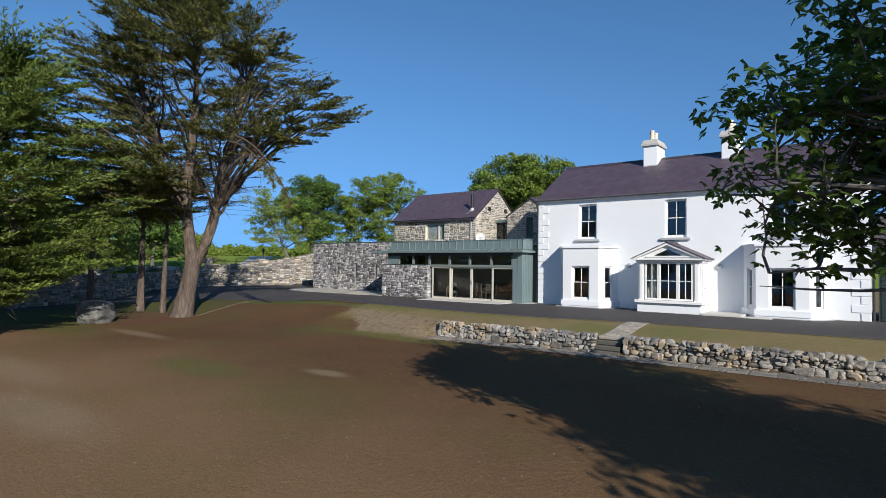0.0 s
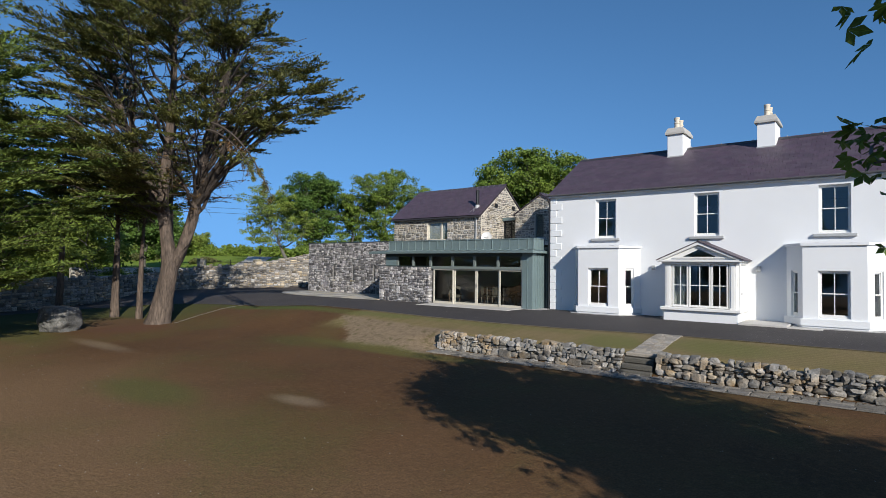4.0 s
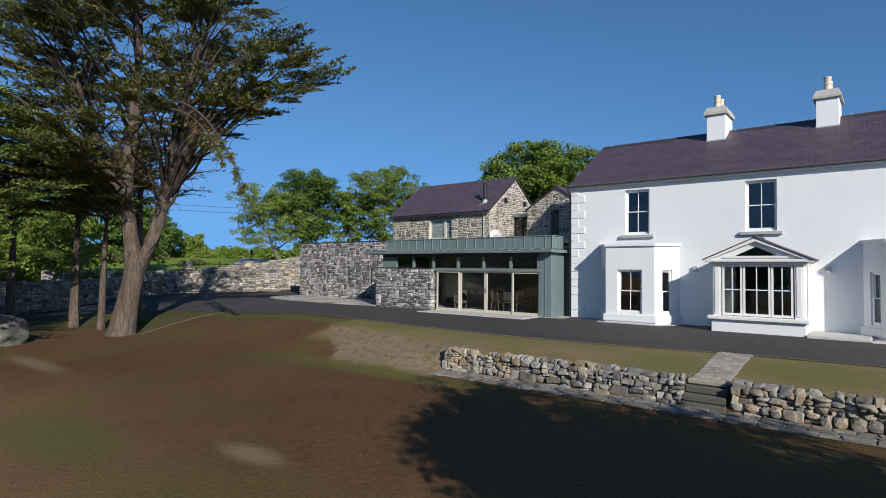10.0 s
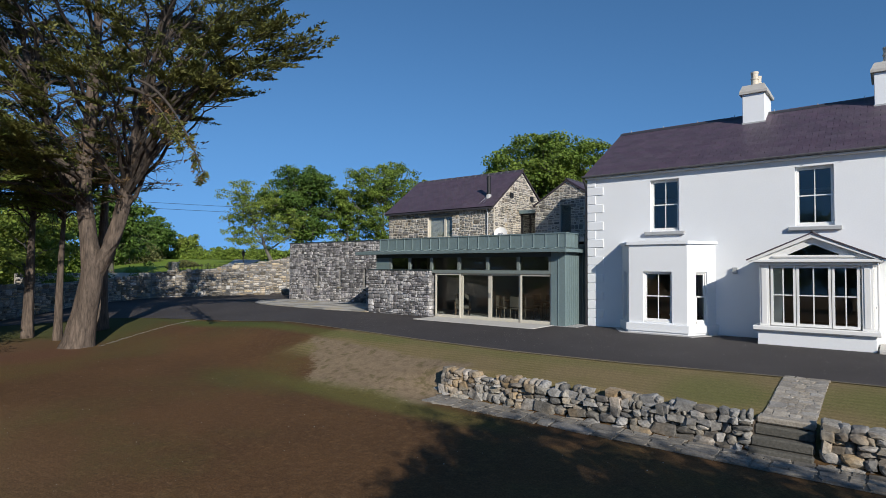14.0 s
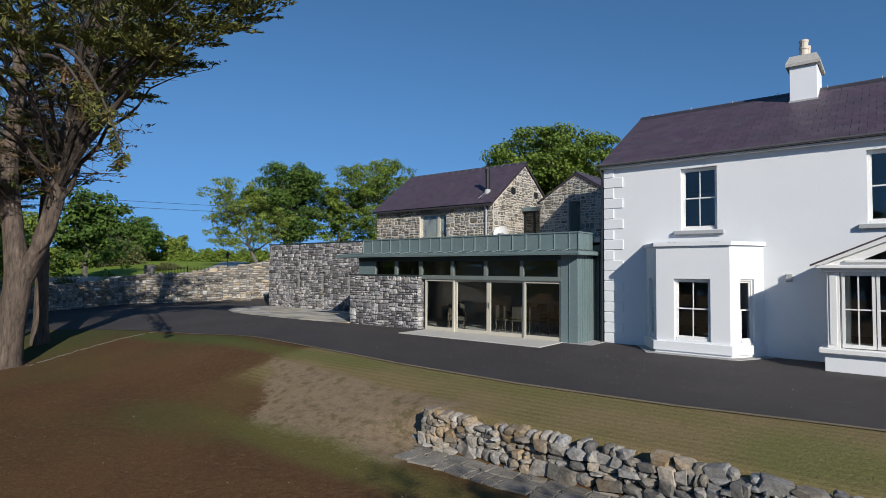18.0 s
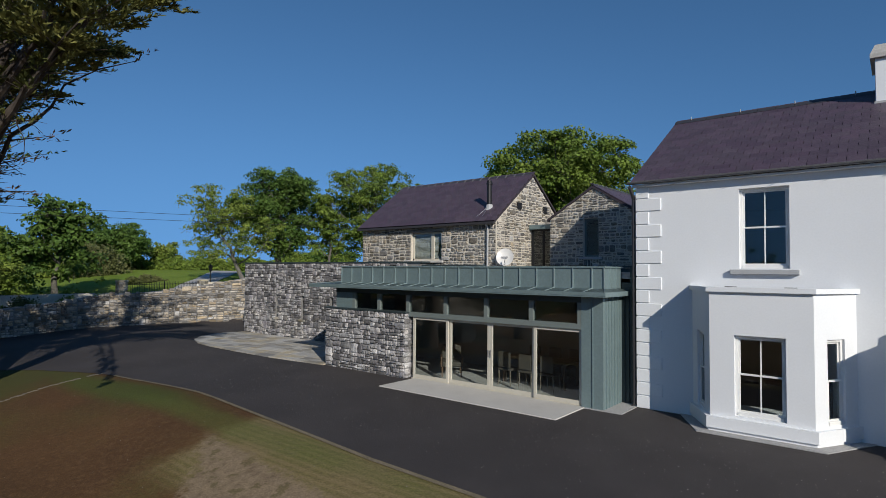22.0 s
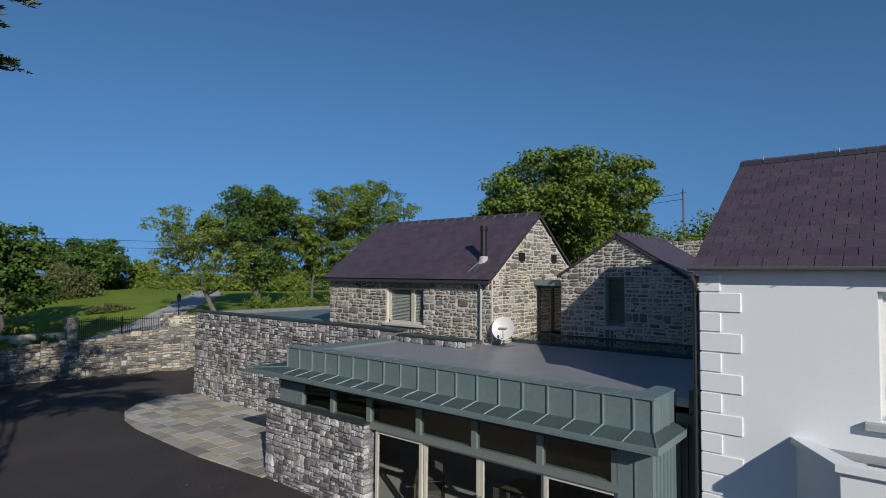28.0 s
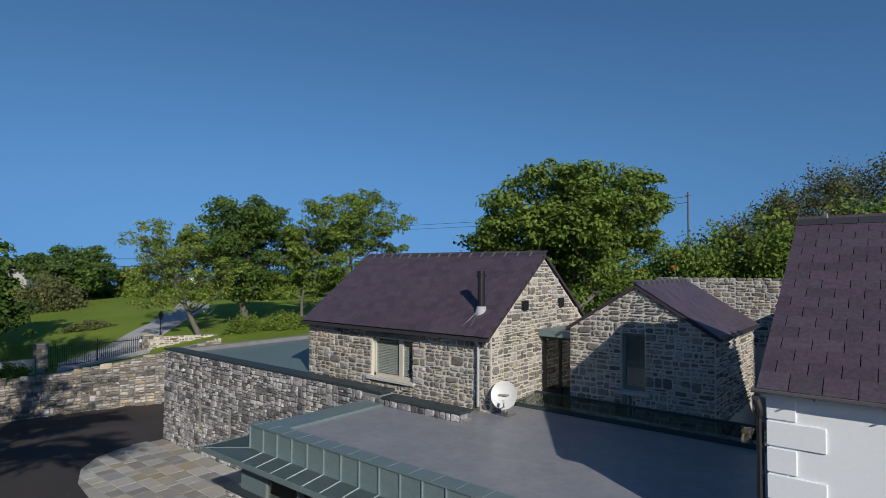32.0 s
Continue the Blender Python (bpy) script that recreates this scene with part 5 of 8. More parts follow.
# ---- trees ----
def leaf_cloud(centres, per, spread, size, seed, flat=0.55, aspect=1.8, out_dir=None):
    """Many small leaves round given centres; returns vertices and quads."""
    rng = np.random.default_rng(seed)
    c = np.repeat(np.asarray(centres, float), per, axis=0)
    n = len(c)
    g = rng.normal(size=(n, 3)) * spread
    g[:, 2] *= flat
    p = c + g
    d = rng.normal(size=(n, 3))
    if out_dir is not None:
        d = d * 0.55 + np.repeat(np.asarray(out_dir, float), per, axis=0)
    d /= np.linalg.norm(d, axis=1)[:, None]
    u = np.cross(d, rng.normal(size=(n, 3)))
    u /= np.linalg.norm(u, axis=1)[:, None]
    s = size * rng.uniform(0.6, 1.35, n)[:, None]
    a, b = d * s * aspect * 0.5, u * s * 0.5
    w = np.cross(d, u) * s * 0.18
    v = np.stack([p - a, p + b + w, p + a, p - b + w], 1).reshape(-1, 3)
    return v, np.arange(4 * n).reshape(n, 4)


def leaf_domes(centres, per, rad, size, seed, flat=0.62, aspect=1.35, top=0.75):
    """Leaves laid as the rounded caps of clumps: each faces outwards and up from its clump's middle."""
    rng = np.random.default_rng(seed)
    k = len(centres)
    rr = np.repeat(rad * rng.uniform(0.6, 1.25, k), per)[:, None]
    c = np.repeat(np.asarray(centres, float), per, axis=0)
    n = len(c)
    o = rng.normal(size=(n, 3))
    o /= np.linalg.norm(o, axis=1)[:, None]
    o[:, 2] = np.where(rng.uniform(size=n) < top, np.abs(o[:, 2]), o[:, 2])
    p = c + o * rr * rng.uniform(0.55, 1.08, n)[:, None] * (1, 1, flat)
    p += rng.normal(size=(n, 3)) * rad * 0.1
    nn = o * (0.7, 0.7, 0.9) + rng.normal(size=(n, 3)) * 0.42 + (0, 0, 0.25)
    nn /= np.linalg.norm(nn, axis=1)[:, None]
    d = np.cross(nn, rng.normal(size=(n, 3)))
    d /= np.linalg.norm(d, axis=1)[:, None]
    u = np.cross(nn, d)
    s = size * rng.uniform(0.6, 1.35, n)[:, None]
    a, b = d * s * aspect * 0.5, u * s * 0.5
    w = nn * s * -0.15
    v = np.stack([p - a, p + b + w, p + a, p - b + w], 1).reshape(-1, 3)
    return v, np.arange(4 * n).reshape(n, 4)


def spaced(points, gap, most):
    """Of many points, those that keep a distance from one another."""
    kept = []
    for p in points:
        if all((p[0] - q[0]) ** 2 + (p[1] - q[1]) ** 2 + (p[2] - q[2]) ** 2 > gap * gap for q in kept):
            kept.append(p)
            if len(kept) == most:
                break
    return np.array(kept)


def crown_mesh(name, clouds, mat_):
    vs, qs, k = [], [], 0
    for v, q in clouds:
        vs.append(v)
        qs.append(q + k)
        k += len(v)
    return mesh_from_arrays(name, np.concatenate(vs), np.concatenate(qs), mat_)


def bent(rng, start, way, length, steps, wander, lift):
    pts = [Vector(start)]
    d = Vector(way).normalized()
    for _ in range(steps):
        d = (d + Vector(rng.normal(size=3) * wander) + Vector((0, 0, lift))).normalized()
        pts.append(pts[-1] + d * (length / steps))
    return pts


def broadleaf(name, at, tall, spread, trunk_r, leaf, seed, label, category="tree", density=1.0, leaf_size=0.16, bare=0.28, bark="bark_grey", lean=(0, 0), limbs=9, open_=0.0, group="", squash=1.0, twigs=3, sy=1.0, clump=None):
    """A tree with a trunk, limbs, twigs and a crown of small leaves with gaps, drawn out to the given height and spread."""
    rng = np.random.default_rng(seed)
    t = thing(name, at, label=label, category=category, group=group)
    trunk = [Vector((0, 0, 0))]
    for k in range(1, 8):
        f = k / 7
        trunk.append(Vector((lean[0] * f + rng.normal() * 0.1, lean[1] * f + rng.normal() * 0.1, tall * 0.72 * f)))
    tubes, ends = [], []
    for k in range(limbs):
        f = bare + (1 - bare) * (k + rng.uniform(0, 0.6)) / limbs
        i = min(6, int(f * 7))
        base = trunk[i].lerp(trunk[i + 1], min(1, f * 7 - i))
        az = k * 2.4 + rng.uniform(-0.5, 0.5)
        q = (f - bare) / (1 - bare)
        reach = spread * (0.62 + 0.42 * math.sin(math.pi * min(1, 0.15 + 0.8 * q))) * rng.uniform(0.75, 1.15)
        pts = bent(rng, base, (math.cos(az), math.sin(az), 0.25 + 0.9 * f), reach, 6, 0.16, 0.04)
        r0 = trunk_r * 0.42 * (1.1 - f * 0.6)
        tubes.append((pts, [max(0.012, r0 * (1 - j / 7)) for j in range(7)], 6))
        for j in range(2, 7):
            for _ in range(twigs):
                w2 = Vector(rng.normal(size=3)) + (pts[j] - pts[j - 1]).normalized() * 0.8 + Vector((0, 0, 0.2))
                tw = bent(rng, pts[j], w2, spread * rng.uniform(0.14, 0.34), 3, 0.25, 0.03)
                tubes.append((tw, [r0 * 0.22, r0 * 0.16, r0 * 0.1, 0.006], 4))
                ends += [tuple(tw[2]), tuple(tw[3])]
        ends.append(tuple(pts[-1]))
    for _ in range(int(limbs * 1.5)):
        tw = bent(rng, trunk[-1], Vector(rng.normal(size=3)) + Vector((0, 0, 0.5)), tall * rng.uniform(0.1, 0.22), 3, 0.2, 0.05)
        tubes.append((tw, [trunk_r * 0.12, trunk_r * 0.09, trunk_r * 0.05, 0.006], 4))
        ends += [tuple(tw[2]), tuple(tw[3])]
    ends = np.array(ends)
    kz = (tall - 0.25) / ends[:, 2].max()
    kr = spread / np.quantile(np.hypot(ends[:, 0] - lean[0] * 0.6, ends[:, 1] - lean[1] * 0.6), 0.97)
    fit_ = Vector((kr, kr * sy, kz))
    wood = tube([Vector((0, 0, -0.3))] + [p * fit_ for p in trunk[1:]], [trunk_r * (1.25 if k == 0 else (1 - 0.8 * k / 7)) for k in range(8)], 10)
    part("trunk", wood, M[bark], t)
    bm = bmesh.new()
    mid_ = Vector((lean[0] * 0.6, lean[1] * 0.6, tall * 0.58))
    for pts, rad, sides in tubes:
        pts = [p * fit_ for p in pts]
        o = pts[-1] - mid_
        if clump is None or Vector((o.x / spread, o.y / (spread * sy), o.z / (tall * 0.42))).length < 0.98:
            tube(pts, rad, sides, bm, cap=False)
    part("branch_frame", bm, M[bark], t)
    ends = ends * (kr, kr * sy, kz)
    if open_:
        ends = ends[rng.uniform(size=len(ends)) > open_]
    if clump is not None:
        pick, per, rad = clump
        ball = (ends - (lean[0] * 0.6, lean[1] * 0.6, tall * 0.58)) / (spread, spread * sy, tall * 0.42)
        ends = ends[np.linalg.norm(ball, axis=1) < 0.98]
        ends = spaced(ends[rng.permutation(len(ends))], rad * 0.78, pick)
        loose = ends + rng.normal(size=ends.shape) * rad * 0.5
        me = crown_mesh("crown", [leaf_domes(ends, per, rad, leaf_size, seed + 1), leaf_domes(loose, per // 6, rad * 0.5, leaf_size, seed + 2, top=0.5)], M[leaf])
        ob = new("crown", me)
        ob.parent = t
        return t
    me = crown_mesh("crown", [leaf_cloud(ends, max(4, int(46 * density)), spread * 0.105, leaf_size, seed + 1, 0.7 * squash, 1.5)], M[leaf])
    ob = new("crown", me)
    ob.parent = t
    return t


def shrub(name, at, rx, ry, rz, leaf, seed, label, n=160, per=40, leaf_size=0.12, category="shrub", kind=""):
    rng = np.random.default_rng(seed)
    t = thing(name, at, label=label, category=category, kind=kind)
    a = rng.normal(size=(n, 3))
    a /= np.linalg.norm(a, axis=1)[:, None]
    a[:, 2] = np.abs(a[:, 2])
    r = rng.uniform(0.55, 1.0, n)[:, None] * (1 + 0.18 * np.sin(a[:, :1] * 5 + seed) + 0.15 * np.cos(a[:, 1:2] * 7))
    c = a * r * (rx, ry, rz)
    me = crown_mesh("foliage", [leaf_cloud(c, per, min(rx, ry, rz) * 0.16, leaf_size, seed + 1, 0.8, 1.4)], M[leaf])
    ob = new("foliage", me)
    ob.parent = t
    bm = bmesh.new()
    for k in range(7):
        e = c[k * (n // 8)]
        tube([(0, 0, -0.1), tuple(e * 0.5 + rng.normal(size=3) * 0.05), tuple(e)], [0.05, 0.03, 0.01], 5, bm, cap=False)
    part("stems", bm, M["bark_grey"], t)
    return t


def finger_mesh(name, fingers, n, mat_, seed, leaf=(0.2, 0.055)):
    """Foliage of a cypress: tapering finger-like sprays of bunched scaly twiglets, given as (start, way, length, radius)."""
    rng = np.random.default_rng(seed)
    S = np.repeat(np.array([f[0] for f in fingers]), n, axis=0)
    D = np.repeat(np.array([f[1] for f in fingers]), n, axis=0)
    L = np.repeat(np.array([f[2] for f in fingers]), n)[:, None]
    R = np.repeat(np.array([f[3] for f in fingers]), n)[:, None]
    m = len(S)
    q = rng.uniform(0, 1, m)[:, None] ** 0.9
    q = q * 0.45 + 0.55 * (np.floor(q * 6) + 0.5 + rng.normal(size=(m, 1)) * 0.16) / 6
    g = rng.normal(size=(m, 3))
    g[:, 2] = g[:, 2] * 0.34 + 0.1
    p = S + D * L * q + g * R * (1.02 - 0.88 * q)
    d = D * 0.75 + g * 0.45 + rng.normal(size=(m, 3)) * 0.28 + (0, 0, 0.22)
    d /= np.linalg.norm(d, axis=1)[:, None]
    u = np.cross(d, np.array([0, 0, 1.0]) + rng.normal(size=(m, 3)) * 0.7)
    u /= np.linalg.norm(u, axis=1)[:, None]
    k = rng.uniform(0.6, 1.3, m)[:, None]
    a, b = d * leaf[0] * k * 0.5, u * leaf[1] * k * 0.5
    v = np.stack([p - a, p + b, p + a, p - b], 1).reshape(-1, 3)
    return mesh_from_arrays(name, v, np.arange(4 * m).reshape(m, 4), mat_)


def open_to(x, y, z):
    """False in the gaps of the crown through which the sun reaches the boundary wall and the gate."""
    land_y, land_z = y + 0.601 * (x + 30), z - 0.557 * (x + 30)
    if -7.0 < land_y < 7.5 and -0.3 < land_z < 2.5:
        return False
    gate_y, gate_z = y + 0.601 * (x + 38.7), z - 0.557 * (x + 38.7)
    return not (0.0 < gate_y < 11.0 and 0.7 < gate_z < 2.8)


def furrowed(points, radii, sides, seed):
    """A bole with fluted, furrowed bark and a flared foot."""
    pts, rad = [], []
    for k in range(len(points) - 1):
        a, b = Vector(points[k]), Vector(points[k + 1])
        steps = max(2, int((b - a).length / 0.35))
        for j in range(steps):
            pts.append(a.lerp(b, j / steps))
            rad.append(radii[k] + (radii[k + 1] - radii[k]) * j / steps)
    pts.append(Vector(points[-1]))
    rad.append(radii[-1])
    for _ in range(2):
        pts = [pts[0]] + [(pts[i - 1] + pts[i] * 2 + pts[i + 1]) / 4 for i in range(1, len(pts) - 1)] + [pts[-1]]
    bm = tube(pts, rad, sides)
    bm.verts.ensure_lookup_table()
    for i in range(len(pts)):
        for k in range(sides):
            v = bm.verts[i * sides + k]
            o = v.co - pts[i]
            a = 2 * math.pi * k / sides
            c = Vector((math.cos(a) * 2.4, math.sin(a) * 2.4, pts[i].z * 0.22 + seed))
            f = Vector((math.cos(a) * 7.5, math.sin(a) * 7.5, pts[i].z * 0.7 + seed))
            v.co = pts[i] + o * (1 + 0.20 * noise.noise(c) + 0.11 * noise.noise(f))
    for f in bm.faces:
        f.smooth = True
    return bm


def cypress(at, tall, seed, label, env, stems, limbs, leaf="leaf_cypress", n=40, low=0.3, dead=None, name="cypress_tree", size=1.0, rise=0.6, bare_to=0.0, plumes=4, hanging=(), reaching=(), bald=None):
    """A wind-shaped cypress. stems lists (points, radii) of its bole and forks; limbs leave them along their height, climb and level out,
    and carry flat plumes of finger sprays on their outer half. env(z, az) gives the crown's reach; dead(z, az) marks bare limbs."""
    rng = np.random.default_rng(seed)
    t = thing(name, at, label=label, category="tree")
    for k, (pts, rad) in enumerate(stems):
        part("trunk", furrowed(pts, rad, 26 if rad[0] > 0.25 else 12, seed + k * 5), M["bark"], t)
    tops = [max(p[2] for p in pts) for pts, rad in stems]

    def on_stem(k, z):
        pts = stems[k][0]
        for a, b in zip(pts, pts[1:]):
            if a[2] <= z <= b[2]:
                return Vector(a).lerp(Vector(b), (z - a[2]) / (b[2] - a[2]))
        return Vector(pts[-1] if z > pts[-1][2] else pts[0])

    bm = bmesh.new()
    live, gone = [], []

    def plume(at_, way, ln, out, many=6):
        flat = Vector((way.x, way.y, 0))
        flat = flat.normalized() if flat.length > 0.05 else Vector((1, 0, 0))
        side = Vector((-flat.y, flat.x, 0))
        way = way.normalized()
        for _ in range(many):
            b = rng.uniform(-1, 1)
            w2 = (way + side * b * 0.42 + Vector((0, 0, rng.uniform(-0.05, 0.1)))).normalized()
            st = at_ + way * ln * rng.uniform(-0.1, 0.4) + side * b * 0.14 * ln
            out.append((tuple(st), tuple(w2), ln * rng.uniform(0.55, 1.05) * (1 - 0.3 * abs(b)), rng.uniform(0.11, 0.18) * size * (0.75 + 0.2 * ln)))
        tube([at_, at_ + way * ln * 0.4, at_ + way * ln * 0.75], [0.022, 0.014, 0.006], 4, bm, cap=False)

    for k in range(limbs + len(reaching)):
        f = (k + rng.uniform(0, 1)) / limbs
        zend = tall * (low + (1 - low) * f ** 0.92)
        az = (k * 2.399 + rng.uniform(-0.4, 0.4) + math.pi) % (2 * math.pi) - math.pi
        reach = env(zend, az) * rng.uniform(0.24, 1.0) ** 0.65
        if k >= limbs:
            zend, reach, az = reaching[k - limbs]
        if reach < 0.5:
            continue
        end = Vector((math.cos(az) * reach, math.sin(az) * reach, zend))
        zb = max(bare_to * rng.uniform(1.0, 1.25), zend - (0.6 + reach * rise) * rng.uniform(0.75, 1.2))
        fits = [i for i in range(len(stems)) if tops[i] > zb + 0.2 and stems[i][0][0][2] < zb] or [int(np.argmax(tops))]
        base = min((on_stem(i, zb) for i in fits), key=lambda p: (Vector((end.x, end.y, 0)) - Vector((p.x, p.y, 0))).length + rng.uniform(0, 1.5))
        mid = base.lerp(end, 0.5)
        mid.z = base.z + (end.z - base.z) * rng.uniform(0.68, 0.9)
        lp = []
        for j in range(10):
            q = j / 9
            lp.append(base * (1 - q) ** 2 + mid * 2 * q * (1 - q) + end * q * q + Vector(rng.normal(size=3)) * 0.07 * (0 < j < 9))
        r0 = (0.028 + 0.0105 * reach) * size
        tube(lp, [max(0.012, r0 * (1 - j / 10)) for j in range(10)], 6, bm, cap=False)
        out = gone if dead is not None and dead(zend, az) else live
        up = 0.55 if zend > 0.84 * tall else rng.uniform(-0.04, 0.1)
        many = plumes + int(reach / 3.2)
        for j in range(many if out is live else 2):
            q = 0.26 + 0.72 * (j + rng.uniform(0, 0.9)) / many
            i = min(8, int(q * 9))
            at_ = lp[i].lerp(lp[i + 1], q * 9 - i)
            d = lp[i + 1] - lp[i]
            flat = Vector((d.x, d.y, 0))
            flat = flat.normalized() if flat.length > 0.02 else Vector((math.cos(az), math.sin(az), 0))
            sd = Vector((-flat.y, flat.x, 0)) * (1 if j % 2 else -1)
            w2 = flat + sd * rng.uniform(0.25, 1.0) + Vector((0, 0, up + rng.uniform(-0.05, 0.12)))
            plume(at_, w2, rng.uniform(1.0, 1.8) * size, out, 6 if out is live else 2)
        d = lp[-1] - lp[-3]
        plume(lp[-1], Vector((d.x, d.y, abs(d.z) * 0.3)).normalized() + Vector((0, 0, up)), rng.uniform(1.5, 2.5) * size, out, 8 if out is live else 3)
        for j in range(1, 6):
            tw = bent(rng, lp[j], Vector(rng.normal(size=3)) + Vector((0, 0, -0.25)), rng.uniform(0.5, 1.5) * size, 4, 0.25, -0.03)
            tube(tw, [0.016, 0.013, 0.010, 0.007, 0.004], 4, bm, cap=False)
    for a_, b_ in hanging:
        a_, b_ = Vector(a_), Vector(b_)
        m_ = a_.lerp(b_, 0.55)
        m_.z = a_.z - (a_.z - b_.z) * 0.2
        lp = [a_ * (1 - q / 9) ** 2 + m_ * 2 * (q / 9) * (1 - q / 9) + b_ * (q / 9) ** 2 for q in range(10)]
        tube(lp, [0.06 - 0.005 * j for j in range(10)], 6, bm, cap=False)
        for j in range(4, 10):
            for i in range(3):
                w2 = Vector((rng.normal() * 0.35, rng.normal() * 0.35, -0.9)) + (lp[j] - lp[j - 1]).normalized() * 0.6
                (gone if i == 0 or j < 6 else live).append((tuple(lp[j]), tuple(w2.normalized()), rng.uniform(0.35, 0.7), 0.1))
    part("branch_frame", bm, M["bark_dark"], t)
    if bald is not None:
        live = [f for f in live if not bald(*f[0]) or rng.uniform() < 0.22]
    live = [f for f in live if open_to(f[0][0] + at[0], f[0][1] + at[1], f[0][2] + at[2]) or rng.uniform() < 0.1]
    ob = new("crown", finger_mesh("crown", live, n, M[leaf], seed + 3, (0.18 * size, 0.05 * size)))
    ob.parent = t
    if gone:
        ob = new("dead_spray", finger_mesh("dead_spray", gone, 20, M["leaf_dead"], seed + 4, (0.17, 0.04)))
        ob.parent = t
        ob["label"] = "brown dead cypress spray"
    return t


# reach of the large crown by height, towards the west and south, the east, and the north
def env_big(z, az):
    west = np.interp(z, [5.5, 7.0, 9.0, 11.5, 14.0, 16.0, 18.2], [3.0, 6.2, 7.8, 7.8, 6.6, 4.9, 2.2])
    east = np.interp(z, [8.5, 9.6, 10.4, 11.5, 12.8, 14.2, 16.0, 17.6], [3.5, 9.4, 10.2, 9.0, 7.6, 6.2, 4.2, 2.0])
    north = np.interp(z, [8.0, 10.5, 11.8, 13.5, 15.0, 16.5, 17.6], [1.0, 3.2, 5.6, 6.0, 5.4, 4.0, 2.0])
    e = math.exp(-((az - 0.2) / 0.42) ** 2)
    n_ = smooth(0.3, 0.9, az) * (1 - smooth(2.2, 2.9, az))
    south = west * (0.85 if az > -2.4 else 1.0)
    return east * e + (1 - e) * (north * n_ + south * (1 - n_))


def dead_big(z, az):
    return (-0.2 < az < 2.2) and z < 9.4 - 1.8 * (az < 0)


def bald_big(x, y, z):
    r, az = math.hypot(x, y), math.atan2(y, x)
    return -0.5 < az < 1.0 and r > 1.2 and z < 8.7 + 0.06 * r and not (x > 7.5 and y < 0.1)


cypress((-15.6, -11.85, -1.0), 18.4, 11, "tall wind-shaped cypress with a forked furrowed trunk", env_big,
        [([(0, 0, -0.4), (0.1, 0.05, 0.25), (0.3, 0.15, 1.4), (0.60, 0.32, 2.9), (0.36, 0.2, 4.3), (0.12, 0.05, 6.2), (0.25, 0.2, 8.8), (0.5, 0.3, 12.5), (0.4, 0.3, 16.6)], [0.80, 0.54, 0.42, 0.39, 0.29, 0.26, 0.22, 0.14, 0.05]),
         ([(0.5, 0.28, 2.5), (0.95, 0.68, 3.7), (1.35, 1.0, 5.3), (1.62, 1.2, 7.2), (1.85, 1.35, 8.8), (2.6, 1.8, 12.0), (3.2, 2.2, 14.2)], [0.26, 0.28, 0.25, 0.22, 0.19, 0.12, 0.04]),
         ([(0.35, 0.2, 5.0), (-0.4, -0.5, 7.2), (-1.2, -1.3, 10.0), (-1.8, -1.9, 13.6)], [0.14, 0.17, 0.13, 0.04])],
        195, n=58, low=0.35, dead=dead_big, bald=bald_big, bare_to=5.2, rise=0.5,
        reaching=[(10.15, 9.6, 0.27), (10.8, 9.0, 0.24), (11.8, 7.8, 0.33), (9.6, 8.8, 0.24), (10.4, 9.2, 0.2), (10.7, 8.2, 0.1), (12.7, 6.9, 0.42), (13.6, 6.0, 0.5), (14.6, 5.2, 0.45), (13.0, 7.2, 0.1), (15.4, 4.4, 0.3), (17.9, 2.6, -2.5), (17.2, 4.2, -2.3), (18.0, 1.6, 0.5), (17.2, 3.6, 0.8), (7.2, 5.0, -2.3), (6.8, 3.4, -0.9), (6.6, 5.6, -1.7), (6.4, 2.6, 0.7)],
        hanging=[((5.2, -0.2, 9.3), (9.6, -0.15, 5.8)), ((5.0, -0.4, 9.0), (8.6, -0.5, 7.0))])
cypress((-15.0, -20.7, -1.1), 11.8, 12, "dense green cypress beside the lawn", lambda z, az: np.interp(z, [1.0, 3.0, 5.0, 7.5, 10.0, 11.8], [1.5, 3.2, 4.8, 4.7, 3.0, 1.2]),
        [([(0, 0, -0.4), (0.05, 0, 0.8), (0.1, 0, 1.8), (0.2, 0, 6.0), (0.3, 0, 11.0)], [0.6, 0.45, 0.4, 0.28, 0.05]), ([(0.1, 0, 1.6), (-0.4, 0.3, 4.0), (-0.8, 0.6, 9.0)], [0.26, 0.24, 0.05])],
        120, leaf="leaf_conifer", n=40, low=0.15, size=1.1, rise=0.35, plumes=5)
for k, (x, y, z, h, r, sp, lo_, dx, dy, what) in enumerate([(-18.7, -12.6, -0.75, 7.6, 0.17, 1.9, 0.74, -0.3, 0.2, "thin young cypress under the large one"), (-17.5, -11.9, -0.75, 7.0, 0.13, 1.4, 0.78, 0.2, 0.1, "slender cypress stem beside the large trunk"),
                                                            (-18.6, -9.9, -0.6, 9.0, 0.24, 1.6, 0.8, 0.1, 0.0, "dark straight cypress stem behind the large trunk"), (-20.4, -14.6, -0.7, 7.4, 0.15, 1.8, 0.7, 0.1, 0.1, "young cypress at the back of the trees")]):
    cypress((x, y, z), h, 13 + k, what, lambda z_, az: sp,
            [([(0, 0, -0.3), (0, 0, 0.8), (dx * 0.3, dy * 0.3, h * 0.45), (dx, dy, h - 0.5)], [r * 1.5, r * 1.1, r * 0.8, 0.04])],
            26, leaf="leaf_conifer", n=34, low=lo_, rise=0.4, plumes=3, size=0.9, bare_to=h * lo_ * 0.7)


